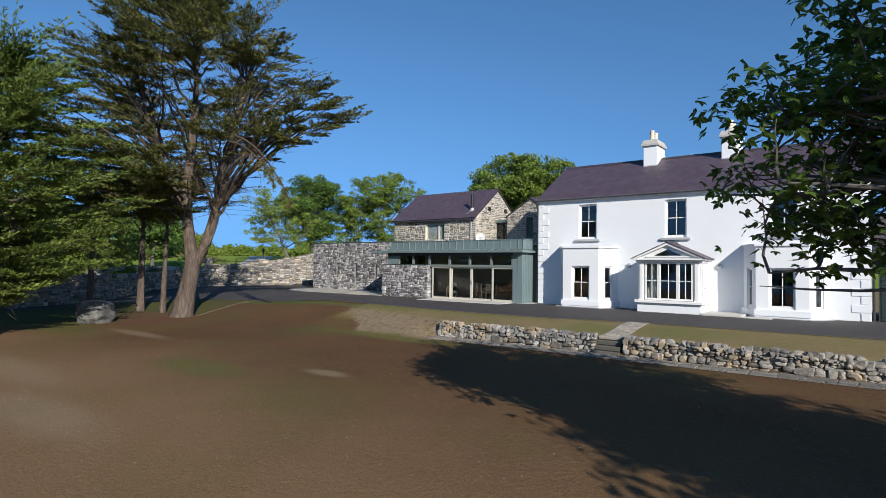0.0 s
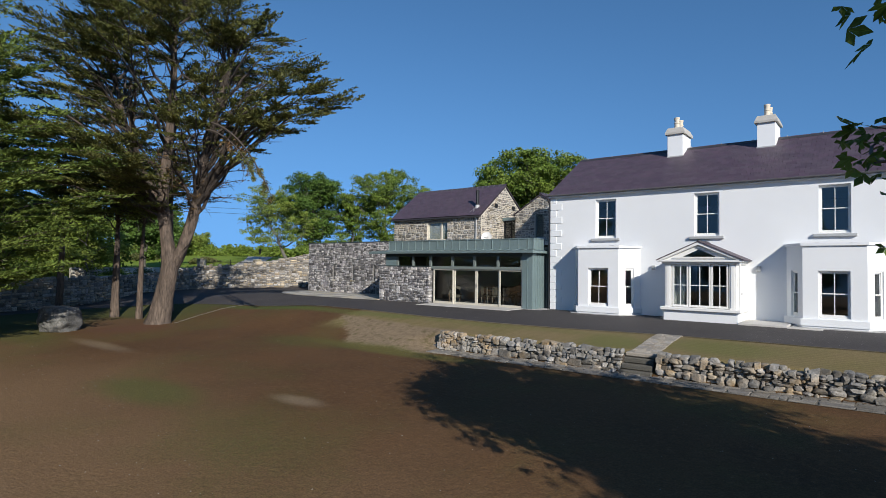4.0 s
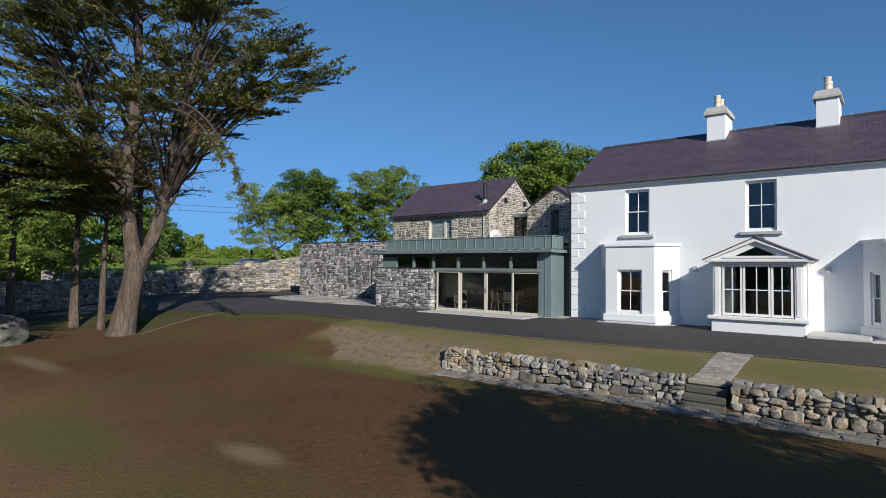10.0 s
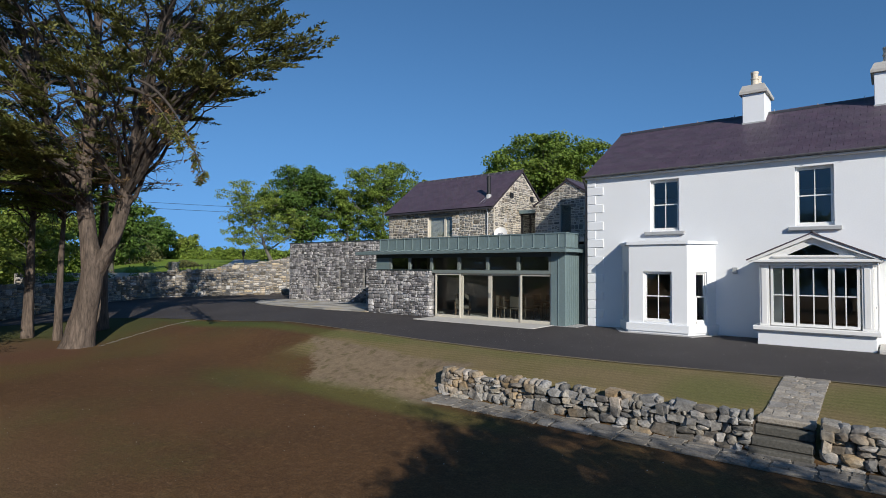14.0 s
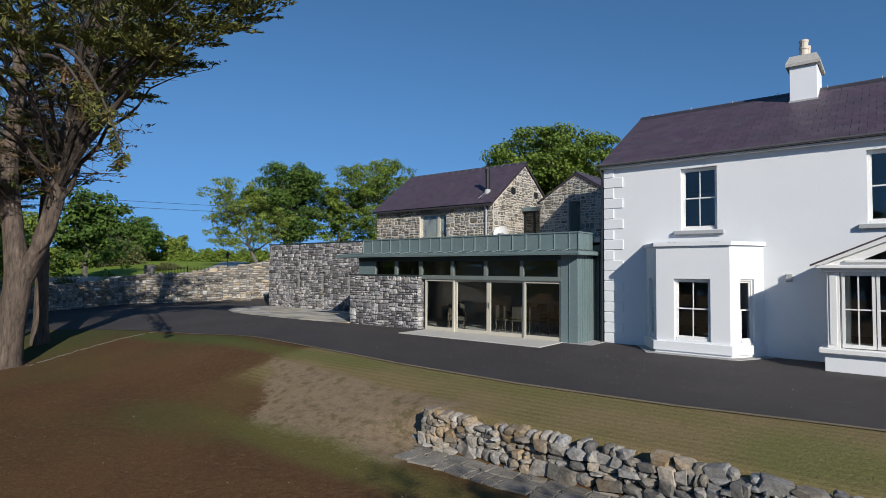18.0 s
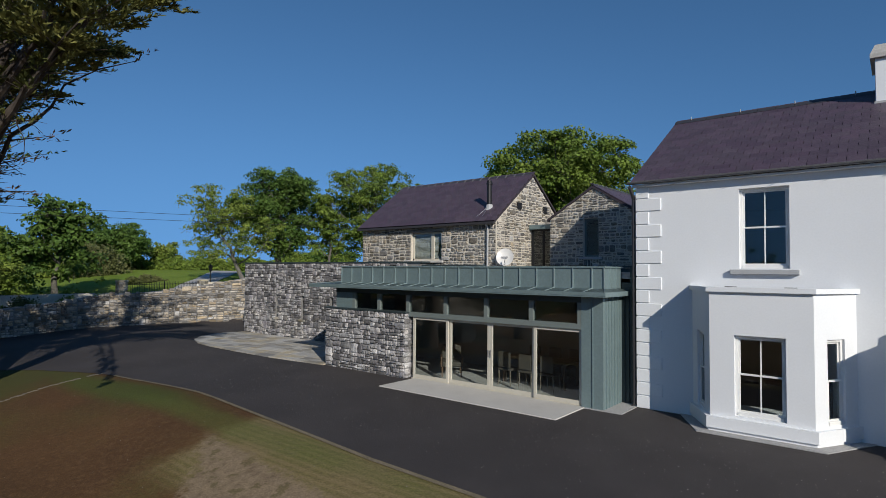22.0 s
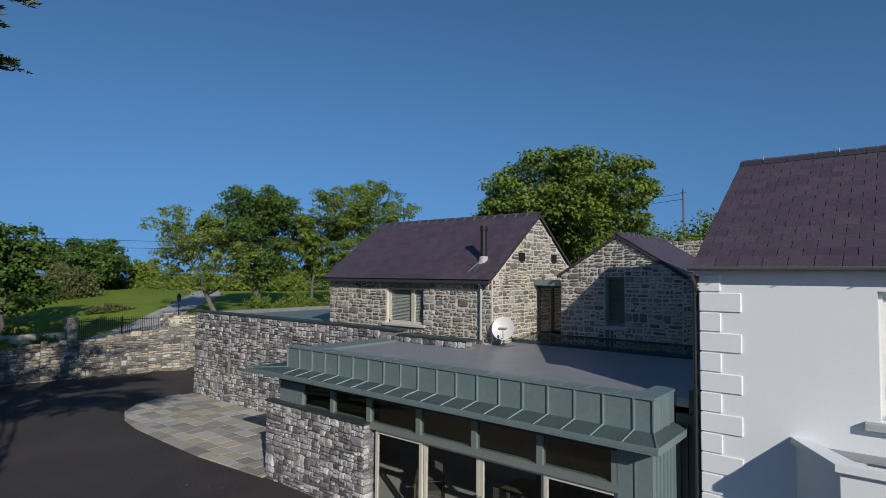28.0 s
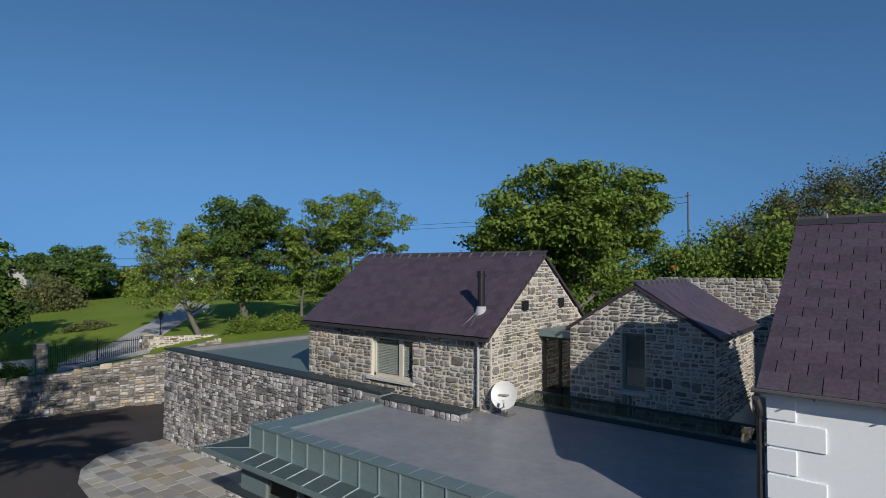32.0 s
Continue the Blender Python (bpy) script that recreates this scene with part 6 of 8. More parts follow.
def lobed_leaves(name, centres, per, spread, size, seed, mat_, flat=0.5):
    """Drooping three-lobed leaves in flat clusters."""
    rng = np.random.default_rng(seed)
    c = np.repeat(np.asarray(centres, float), per, axis=0)
    m = len(c)
    g = rng.normal(size=(m, 3)) * spread
    g[:, 2] *= flat
    p = c + g
    az = rng.uniform(0, 2 * math.pi, m)
    d = np.stack([np.cos(az), np.sin(az), rng.normal(-0.55, 0.4, m)], 1)
    d /= np.linalg.norm(d, axis=1)[:, None]
    u = np.cross(d, np.array([0, 0, 1.0]) + rng.normal(size=(m, 3)) * 0.45)
    u /= np.linalg.norm(u, axis=1)[:, None]
    w = np.cross(d, u)
    k = size * rng.uniform(0.65, 1.3, m)[:, None]
    vs = []
    for a in (-0.85, 0.0, 0.85):
        e = d * math.cos(a) + u * math.sin(a)
        f = np.cross(w, e)
        ln = k * (1.0 if a == 0 else 0.8)
        vs += [p, p + e * ln * 0.55 + f * ln * 0.24 - w * ln * 0.06, p + e * ln, p + e * ln * 0.55 - f * ln * 0.24 - w * ln * 0.06]
    v = np.stack(vs, 1).reshape(-1, 3)
    return mesh_from_arrays(name, v, np.arange(len(v)).reshape(-1, 4), mat_)


def overhang(e, h):
    """Keeps twig ends whose shade stays on the lawn south of the wall and clear of the western grass."""
    sx, sy = e[0] - 1.79 * h, e[1] + 1.08 * h
    return sy < np.interp(sx, [0, 5, 7, 10.5, 11.5], [-9.1, -9.0, -8.5, -8.5, -9.5]) and sx > np.interp(sy, [-18.6, -16.6, -14.6, -10.9, -9.5], [8.4, 6.2, 3.3, 0.3, 0.0]) and sy > -17.2 - 0.5 * math.sin(sx * 1.3)


def lawn_sycamore():
    rng = np.random.default_rng(21)
    ox, oy, oz = 18.9, -20.6, -1.3
    t = thing("sycamore_tree", (ox, oy, oz), label="leafy dark-green sycamore overhanging the lawn", category="tree")
    trunk = [Vector(q) for q in ((0, 0, -0.3), (0.05, 0, 1.2), (-0.1, 0.05, 2.6), (-0.2, -0.1, 4.4), (-0.1, -0.5, 6.2), (0.1, -0.9, 8.0))]
    part("trunk", tube(trunk, [0.46, 0.36, 0.31, 0.24, 0.15, 0.06], 12), M["bark_grey"], t)
    bm = bmesh.new()
    ends = []
    made = 0
    while made < 70:
        c = rng.normal(size=3)
        c /= np.linalg.norm(c)
        e = Vector((-0.6 + c[0] * 6.2, 0.2 + c[1] * 3.9, 6.2 + c[2] * 3.8)) * rng.uniform(0.75, 1.0)
        if made < 2:
            e = Vector(((-5.9, 1.4, 4.3), (-5.3, 1.0, 3.25))[made])
        elif not overhang((e.x + ox, e.y + oy), e.z) or e.z < 3.9 - 0.25 * e.y or e.x < -5.9 + max(0.0, 5.0 - e.z) * 0.6:
            continue
        made += 1
        zb = min(7.2, max(2.2, e.z * rng.uniform(0.5, 0.85)))
        i = max(j for j in range(5) if trunk[j].z <= zb)
        base = trunk[i].lerp(trunk[i + 1], (zb - trunk[i].z) / (trunk[i + 1].z - trunk[i].z))
        mid = base.lerp(e, 0.5) + Vector((0, 0, 0.7))
        lp = [base * (1 - q / 9) ** 2 + mid * 2 * (q / 9) * (1 - q / 9) + e * (q / 9) ** 2 + Vector(rng.normal(size=3)) * 0.07 * (0 < q < 9) for q in range(10)]
        tube(lp, [max(0.012, 0.10 * (1 - q / 10)) for q in range(10)], 6, bm, cap=False)
        for j in range(3, 10):
            for _ in range(4):
                d = (lp[j] - lp[j - 1]).normalized() * 0.7 + Vector(rng.normal(size=3)) * 0.75
                tw = bent(rng, lp[j], d, rng.uniform(0.5, 1.25), 4, 0.22, -0.02)
                if not overhang((tw[-1].x + ox, tw[-1].y + oy), tw[-1].z) or tw[-1].x < -6.15 + max(0.0, 5.0 - tw[-1].z) * 0.6 or tw[-1].z < 3.4 - 0.25 * tw[-1].y:
                    continue
                tube(tw, [0.022, 0.018, 0.013, 0.009, 0.005], 4, bm, cap=False)
                ends += [tuple(tw[2]), tuple(tw[4])]
    tw = bent(rng, lp[0] * 0 + Vector((-2.4, 0.9, 3.2)), (-3.0, 0.35, -0.05), 3.0, 6, 0.05, 0.0)
    tube([Vector((-0.1, 0.05, 3.2)), Vector((-1.2, 0.5, 3.4))] + tw, [0.05, 0.045, 0.035, 0.03, 0.026, 0.022, 0.018, 0.014, 0.006], 5, bm, cap=False)
    part("branch_frame", bm, M["bark_grey"], t)
    ends = np.array(ends)
    ends = ends[ends[:, 0] > -6.0]
    near_ = np.array([np.sum(np.linalg.norm(ends - e, axis=1) < 0.7) for e in ends])
    ends = ends[near_ > 5]
    # open gaps between the leaf masses
    x, y, z = ends.T
    gaps = np.sin(2.3 * x + 0.7 + 0.8 * z) * np.sin(2.7 * y + 1.1) + 0.8 * np.sin(2.6 * z + 0.9 * x + 0.4)
    ends = ends[gaps < 0.62]
    ob = new("crown", lobed_leaves("crown", ends, 11, 0.2, 0.145, 22, M["leaf_near"], 0.5))
    ob.parent = t


lawn_sycamore()
broadleaf("sycamore_tree", (25.6, -23.4, -1.5), 8.6, 4.2, 0.32, "leaf_dark", 27, "sycamore at the lawn's eastern edge", leaf_size=0.16, bare=0.3, limbs=14, clump=(110, 150, 0.95))
broadleaf("ash_tree", (-37.8, 12.4, 2.2), 8.6, 4.7, 0.2, "leaf_light", 22, "airy light-green ash leaning over the gate", leaf_size=0.13, bare=0.12, limbs=16, twigs=4, lean=(-2.4, -1.7), clump=(190, 60, 0.55))
broadleaf("sycamore_tree", (-39.4, 16.7, 2.4), 10.6, 4.5, 0.36, "leaf_dark", 23, "dense dark-green sycamore behind the court wall", leaf_size=0.16, limbs=18, bare=0.2, clump=(120, 240, 0.98))
broadleaf("young_sycamore", (-36.0, 19.8, 2.6), 8.4, 2.6, 0.14, "leaf_mid", 28, "slender young sycamore between two larger trees", leaf_size=0.15, limbs=12, bare=0.15, clump=(80, 90, 0.6))
broadleaf("sycamore_tree", (-33.6, 22.8, 2.6), 11.4, 5.2, 0.28, "leaf_mid", 24, "mid-green tree with a thin twiggy top behind the cottage", leaf_size=0.15, limbs=18, bare=0.15, twigs=4, clump=(170, 120, 0.75))
broadleaf("sycamore_tree", (-13.4, 22.0, 3.0), 10.3, 6.3, 0.45, "leaf_mid", 25, "large domed sycamore rising behind the cottages", leaf_size=0.16, limbs=24, bare=0.16, clump=(190, 260, 1.0))
broadleaf("hawthorn_tree", (-20.6, 24.6, 3.0), 6.6, 2.6, 0.16, "leaf_mid", 26, "small green tree beyond the cottage roof", leaf_size=0.15, limbs=10, clump=(50, 130, 0.7))
# young trees beyond the boundary wall
for k, (x, y, h, sp, lf) in enumerate([(-33, -9, 6.4, 2.8, "leaf_light"), (-35, -13.5, 7.2, 3.2, "leaf_mid"), (-32, -17, 6.6, 2.8, "leaf_light"), (-37, -20, 7.6, 3.4, "leaf_mid"),
                                       (-33, -25, 7.0, 3.2, "leaf_light"), (-40, -6, 6.6, 3.0, "leaf_light"), (-44, -14, 8.0, 4.0, "leaf_mid"), (-42, -24, 8.4, 4.0, "leaf_mid"), (-31, -31, 7.2, 3.4, "leaf_mid")]):
    broadleaf("young_tree", (x, y, height(x, y)), h, sp, 0.13, lf, 40 + k, "sunlit young broadleaf tree beyond the boundary wall", leaf_size=0.15, limbs=8, bare=0.12, clump=(75, 110, 0.7), group="young trees beyond the wall")
# tree belt south of the lawn, mirrored in the panes
for k in range(12):
    x, y = -52 + 9.5 * k, -62 - 5 * math.sin(k * 1.7)
    broadleaf("belt_tree", (x, y, height(x, y)), 10.5 + 1.8 * math.sin(k * 2.3), 5.6, 0.35, "leaf_dark", 150 + k, "tall dark tree in the belt south of the lawn", leaf_size=0.34, limbs=11, bare=0.06, clump=(60, 90, 1.5), group="tree belt south of the lawn")
for k, (x, y, r, h, lf) in enumerate([(-47, -9, 4.2, 5.2, "leaf_light"), (-50, -17, 4.6, 6.0, "leaf_mid"), (-46, -24, 4.4, 5.6, "leaf_light"), (-44, -32, 4.6, 6.4, "leaf_mid"), (-38, -38, 4.4, 6.6, "leaf_light"), (-54, -4, 4.2, 4.8, "leaf_mid"), (-56, -27, 5.0, 7.0, "leaf_mid")]):
    shrub("thicket", (x, y, height(x, y)), r, r, h, lf, 170 + k, "sunlit green scrub behind the young trees", n=300, per=46, leaf_size=0.22, category="scrub")
# trees of the far garden
for k, (x, y, h, sp, lf) in enumerate([(-46.7, 1.1, 7.6, 3.7, "leaf_dark"), (-71, -2, 7.5, 5.5, "leaf_dark"), (-79, 18, 6.6, 4.2, "leaf_dark"), (-84, 16, 6.6, 3.4, "leaf_dark"), (-74, 16, 5.2, 3.4, "leaf_dark"),
                                       (-80, 24.5, 4.0, 2.4, "leaf_light"), (-70, 42, 3.2, 4.0, "leaf_mid"), (-92, 8, 4.5, 4.0, "leaf_mid"), (-60, 40, 3.4, 4.0, "leaf_dark"), (-50, 44, 3.6, 4.5, "leaf_mid")]):
    broadleaf("garden_tree", (x, y, height(x, y)), h, sp, 0.25, lf, 60 + k, "rounded green tree in the far garden", leaf_size=0.24, limbs=12, bare=0.08, clump=(70, 150, 1.05), group="trees in the far garden")
shrub("shrub", (-68.5, 11.5, height(-68.5, 11.5)), 3.6, 2.6, 3.4, "leaf_bush", 80, "rounded grey-green shrub on the far lawn", n=260, leaf_size=0.2)
shrub("shrub", (-73.0, 9.0, height(-73, 9)), 2.6, 2.2, 2.6, "leaf_light", 81, "yellow-green shrub on the far lawn", n=160, leaf_size=0.2)
shrub("flower_bed", (-49.6, 9.2, height(-49.6, 9.2)), 1.0, 1.7, 0.6, "leaf_bush", 82, "low brown-green planting bed in the lawn", n=160, leaf_size=0.12)
shrub("shrub", (-40.2, 0.0, height(-40.2, 0.0)), 1.2, 1.6, 1.1, "leaf_mid", 83, "green bush against the garden wall", n=140, leaf_size=0.14)
for k, (x, y, r, h, lf) in enumerate([(-37.4, 1.1, 0.9, 0.8, "leaf_light"), (-36.6, -1.0, 1.1, 0.9, "leaf_mid"), (-36.0, -3.6, 1.3, 1.0, "leaf_bush"), (-35.2, -6.2, 1.2, 1.1, "leaf_mid")]):
    shrub("shrub", (x, y, height(x, y)), r, r, h, lf, 190 + k, "low leafy bush between the boundary wall and the gate pillar", n=110, per=40, leaf_size=0.1)
for k, (x, y) in enumerate([(-78, 24), (-72, 27), (-66, 30), (-60, 33), (-83, 21)]):
    shrub("hedge", (x, y, height(x, y)), 4.0, 3.2, 1.7, "leaf_mid", 84 + k, "clipped green hedge before the sea", n=160, leaf_size=0.28, category="hedge")
for k, (x, y, r, h, lf) in enumerate([(-16.5, 46, 4.6, 4.4, "leaf_dark"), (-11.0, 43, 4.6, 5.6, "leaf_mid"), (-5.0, 43, 5.0, 7.4, "leaf_mid"), (1.5, 45, 5.2, 8.2, "leaf_mid"), (-20, 40, 4.5, 3.2, "leaf_dark"), (7.5, 45, 5.0, 8.6, "leaf_bush")]):
    shrub("thicket", (x, y, height(x, y)), r, r * 0.8, h, lf, 95 + k, "dense green scrub on the bank", n=420, per=46, leaf_size=0.22, category="scrub")
for k, (x, y, h) in enumerate([(-10.5, 53, 9.0), (-7.0, 55, 12.0), (-3.5, 57, 13.8), (1.0, 59, 14.6), (5.5, 58, 14.2), (-14, 51, 6.0)]):
    broadleaf("bare_tree", (x, y, height(x, y)), h, 4.4, 0.45, "leaf_bush", 110 + k, "thin grey half-bare tree on the bank", density=0.22, leaf_size=0.16, limbs=16, twigs=6, bare=0.1, group="half-bare trees on the bank")
shrub("gorse_bush", (-13.0, 31.8, height(-13, 31.8)), 1.4, 1.2, 4.4, "leaf_yellow", 120, "tall bush with orange-yellow flowers", n=80, per=30, leaf_size=0.14)
shrub("gorse_bush", (-11.3, 33.5, height(-11.3, 33.5)), 0.9, 0.9, 4.6, "leaf_yellow", 121, "tall bush with orange-yellow flowers", n=60, per=30, leaf_size=0.14)

# ---- gate, garden edge, far things ----
PX, PY0, PY1 = -38.7, 2.9, 9.0


def stone_block(sx, sy, sz):
    return boxes((-sx / 2, -sy / 2, 0, sx / 2, sy / 2, sz))


for y in (PY0, PY1):
    g = thing("gate_pillar", (PX, y, 0), label="square rubble-stone gate pillar with flat cap", category="gate pillar", group="gate pillars")
    part("core", boxes((-0.27, -0.27, 0.3, 0.27, 0.27, 2.42)), M["mortar"], g)
    part("cap", boxes((-0.34, -0.34, 2.42, 0.34, 0.34, 2.52), bevel=0.02), M["flag"], g)
    rng = random.Random(int(y))
    for c in range(9):
        z0, z1 = 0.6 + c * 0.2, 0.79 + c * 0.2
        sp = rng.uniform(-0.1, 0.1)
        for a, b in ((-0.3, sp - 0.01), (sp + 0.01, 0.3)):
            part("stone", boxes((0.2, a, z0, 0.31, b, z1), bevel=0.012), M["oldstone"], g)
            part("stone", boxes((a, -0.31, z0, b, -0.2, z1), bevel=0.012), M["oldstone"], g)
gate = thing("iron_gate", label="low black wrought-iron railing gate between stone pillars", category="gate")
for z in (1.05, 2.18):
    part("rail", boxes((PX - 0.02, PY0 + 0.32, z, PX + 0.02, PY1 - 0.32, z + 0.045)), M["iron"], gate)
for k in range(45):
    y = PY0 + 0.38 + k * 0.1215
    heavy = k == 22
    part("bar", tube([(PX, y, 0.85), (PX, y, 2.34 + (0.08 if heavy else 0)), (PX, y, 2.42 + (0.08 if heavy else 0))], [0.05 if heavy else 0.014, 0.05 if heavy else 0.014, 0.004], 5), M["iron"], gate)
part("latch_plate", boxes((PX + 0.02, PY1 - 0.5, 2.0, PX + 0.04, PY1 - 0.36, 2.2)), M["dish"], gate)

lp = thing("lamp_post", (-41.4, 11.1, height(-41.4, 11.1)), label="short black lantern post beside the gravel drive", category="lamp")
part("post", tube([(0, 0, 0), (0, 0, 0.1), (0, 0, 0.12), (0, 0, 1.15)], [0.09, 0.09, 0.05, 0.04], 10), M["iron"], lp)
part("lantern", tube([(0, 0, 1.15), (0, 0, 1.2), (0, 0, 1.55), (0, 0, 1.58), (0, 0, 1.75), (0, 0, 1.85)], [0.06, 0.11, 0.17, 0.2, 0.05, 0.01], 6), M["iron"], lp)

drive = sheet_on_ground("garden_drive", [(-37.6, 3.4), (-37.4, 8.6), (-40.5, 10.6), (-46, 15.6), (-52, 20.5), (-62, 26), (-64, 23.5), (-55, 18.5), (-47, 12.6), (-42, 7.6), (-40, 4.2)], 0.03, M["gravel"], 1.0)
tagged(drive, "pale gravel garden drive curving across the lawn", "drive", kind="structure")

# low walls to either side of the gate
GW = thing("garden_wall", label="low rubble garden wall beside the gate", category="stone wall")
part("core", prism([(-39.0, 2.6), (-39.4, -8.0), (-39.0, -8.0), (-38.6, 2.6)], 0.2, 1.6), M["mortar"], GW)
GW2 = thing("garden_wall", label="low rubble wall climbing away from the gate", category="stone wall")
part("core", prism([(-38.9, 9.3), (-37.0, 13.1), (-36.6, 12.9), (-38.5, 9.2)], 0.8, 2.3), M["mortar"], GW2)

for k, (x, y, r, h) in enumerate([(-35.6, 14.6, 1.3, 1.1), (-33.8, 17.0, 1.5, 1.0), (-31.9, 19.2, 1.4, 1.2), (-30.0, 21.0, 1.6, 1.2)]):
    shrub("shrub", (x, y, height(x, y)), r, r, h, "leaf_mid", 140 + k, "low leafy bush under the trees by the gate", n=110, per=40, leaf_size=0.1)

# far house roof, chimney, poles and wires
fh = thing("far_house", (-150, 70, -2.4), 40, label="distant white house with dark slate roof", category="house")
part("wall", boxes((-9, -4, -4, 9, 4, 4.6)), M["render"], fh)
for s in (-1, 1):
    part("roof", extrude_profile([(s * 4.5, 4.4), (0, 7.2), (0, 7.0), (s * 4.5, 4.2)], "x", -9.3, 9.3), M["slate_under"], fh)
part("porch_gable", extrude_profile([(-2.6, 4.2), (2.6, 4.2), (0, 7.0)], "y", -6, -4), M["render"], fh)
fc = thing("far_chimney", (-182, 36, -2), label="distant pale stone chimney above the trees", category="chimney")
part("shaft", boxes((-2.0, -2.0, 0, 2.0, 2.0, 8.5), bevel=0.2), M["cap"], fc)
part("pot", tube([(0, 0, 8.5), (0, 0, 9.8)], [0.7, 0.5], 10), M["pot"], fc)

pole = thing("utility_pole", (-20.7, 70.5, 4), label="wooden utility pole on the skyline", category="pole")
part("post", tube([(0, 0, 0), (0, 0, 13.4)], [0.16, 0.11], 8), M["bark_grey"], pole)
part("crossarm", boxes((-0.35, -0.05, 12.9, 0.35, 0.05, 13.0)), M["bark_grey"], pole)
wires = thing("power_line", label="pair of thin overhead wires across the sky", category="power line")
for z in (7.9, 7.4):
    pts = [(-53.0 + 2.05 * k, -40.0 + 6.6 * k, z - 0.35 * math.sin(math.pi * k / 10)) for k in range(11)]
    part("wire", tube(pts, [0.014] * 11, 4), M["iron"], wires)
for dz in (0, 0.8):
    part("wire", tube([(-20.7, 70.5, 16.8 - dz), (-45, 72, 15.2 - dz), (-80, 76, 15.8 - dz)], [0.03] * 3, 4), M["iron"], wires)


def boulder_mesh(seed, subdiv=3, rough=0.22):
    bm = bmesh.new()
    bmesh.ops.create_icosphere(bm, subdivisions=subdiv, radius=0.5)
    off = Vector((seed * 7.3, seed * 3.1, seed))
    for v in bm.verts:
        n_ = noise.noise(v.co * 2.2 + off) + 0.5 * noise.noise(v.co * 5 + off)
        v.co *= 1 + rough * n_
        for ax in range(3):
            lim = 0.40 + 0.06 * math.sin(seed * 5 + ax)
            if abs(v.co[ax]) > lim:
                v.co[ax] = math.copysign(lim + (abs(v.co[ax]) - lim) * 0.3, v.co[ax])
    return bm


bl = thing("boulder", (-16.2, -15.9, height(-16.2, -15.9)), 30, label="large grey lichened boulder on the grass under the trees", category="boulder")
bm = boulder_mesh(3, 4, 0.3)
bm.transform(Matrix.Translation((0, 0, 0.5)) @ Matrix.Diagonal((1.65, 1.6, 1.55, 1)))
part("rock", bm, M["boulder_rock"], bl)

# steps, path and right-hand wing
st = thing("garden_steps", label="three rough stone steps through the retaining wall", category="steps")
part("step", boxes((7.14, -9.14, -0.43, 7.98, -8.8, -0.315), bevel=0.025), M["path_pale"], st, "pale worn nosing slab")
for k in range(3):
    part("step", boxes((7.12 - 0.03 * k, -9.1 - 0.13 * (k + 1), -0.44 - 0.165 * (k + 1), 7.98, -8.85, -0.445 - 0.165 * k), bevel=0.025), M["step_stone"], st)

wing = thing("side_wing", label="dark slatted side building beyond the house", category="outbuilding")
part("wall", boxes((H_W + 0.25, 0.5, -0.1, H_W + 5.0, 0.8, 2.6)), M["zinc_dark"], wing)
part("roof", extrude_profile([(0.3, 2.6), (3.4, 4.4), (3.4, 4.3), (0.3, 2.5)], "x", H_W + 0.15, H_W + 5.2), M["slate_under"], wing)
part("back_wall", boxes((H_W + 0.25, 3.3, -0.1, H_W + 5.0, 3.5, 4.3)), M["zinc_dark"], wing)
for k in range(24):
    part("slat", boxes((H_W + 0.35, 0.46, 0.05 + k * 0.1, H_W + 3.0, 0.5, 0.12 + k * 0.1)), M["zinc_dark"], wing)


# loose stones on the soil and chips on the tarmac
def scatter(name, n, seed, region, size, mat_, label, lift=0.0):
    rng = np.random.default_rng(seed)
    vs, fs = [], []
    for k in range(n):
        x, y = region(rng)
        r = size * rng.uniform(0.4, 1.0) ** 2
        z = height(x, y) + lift
        b0 = len(vs)
        a = rng.uniform(0, 6.28)
        for j in range(4):
            q = r * rng.uniform(0.7, 1.2)
            vs.append((x + q * math.cos(a + j * 1.57), y + q * math.sin(a + j * 1.57), z - 0.004))
        vs.append((x, y, z + r * 0.6))
        fs += [(b0 + j, b0 + (j + 1) % 4, b0 + 4) for j in range(4)]
    me = bpy.data.meshes.new(name)
    me.from_pydata(vs, [], fs)
    me.materials.append(mat_)
    tagged(new(name, me), label, "stones", kind="stuff")


def on_lawn(rng):
    while True:
        x, y = rng.uniform(-14, 16), rng.uniform(-25, -7.2)
        if not (x > -0.2 and y > -10.3):
            return x, y


def on_drive(rng):
    x = rng.uniform(-20, 13)
    y = rng.uniform(-5.8, -1.7)
    return x, y - 0.5 * math.exp(-((x - 1) / 5) ** 2) * rng.uniform(0, 1)


scatter("pebbles", 1100, 5, on_lawn, 0.02, M["pebble"], "small pale pebbles scattered over the bare soil")
scatter("drive_chips", 2600, 6, on_drive, 0.017, M["pebble"], "pale stone chips and dry litter on the tarmac", 0.013)

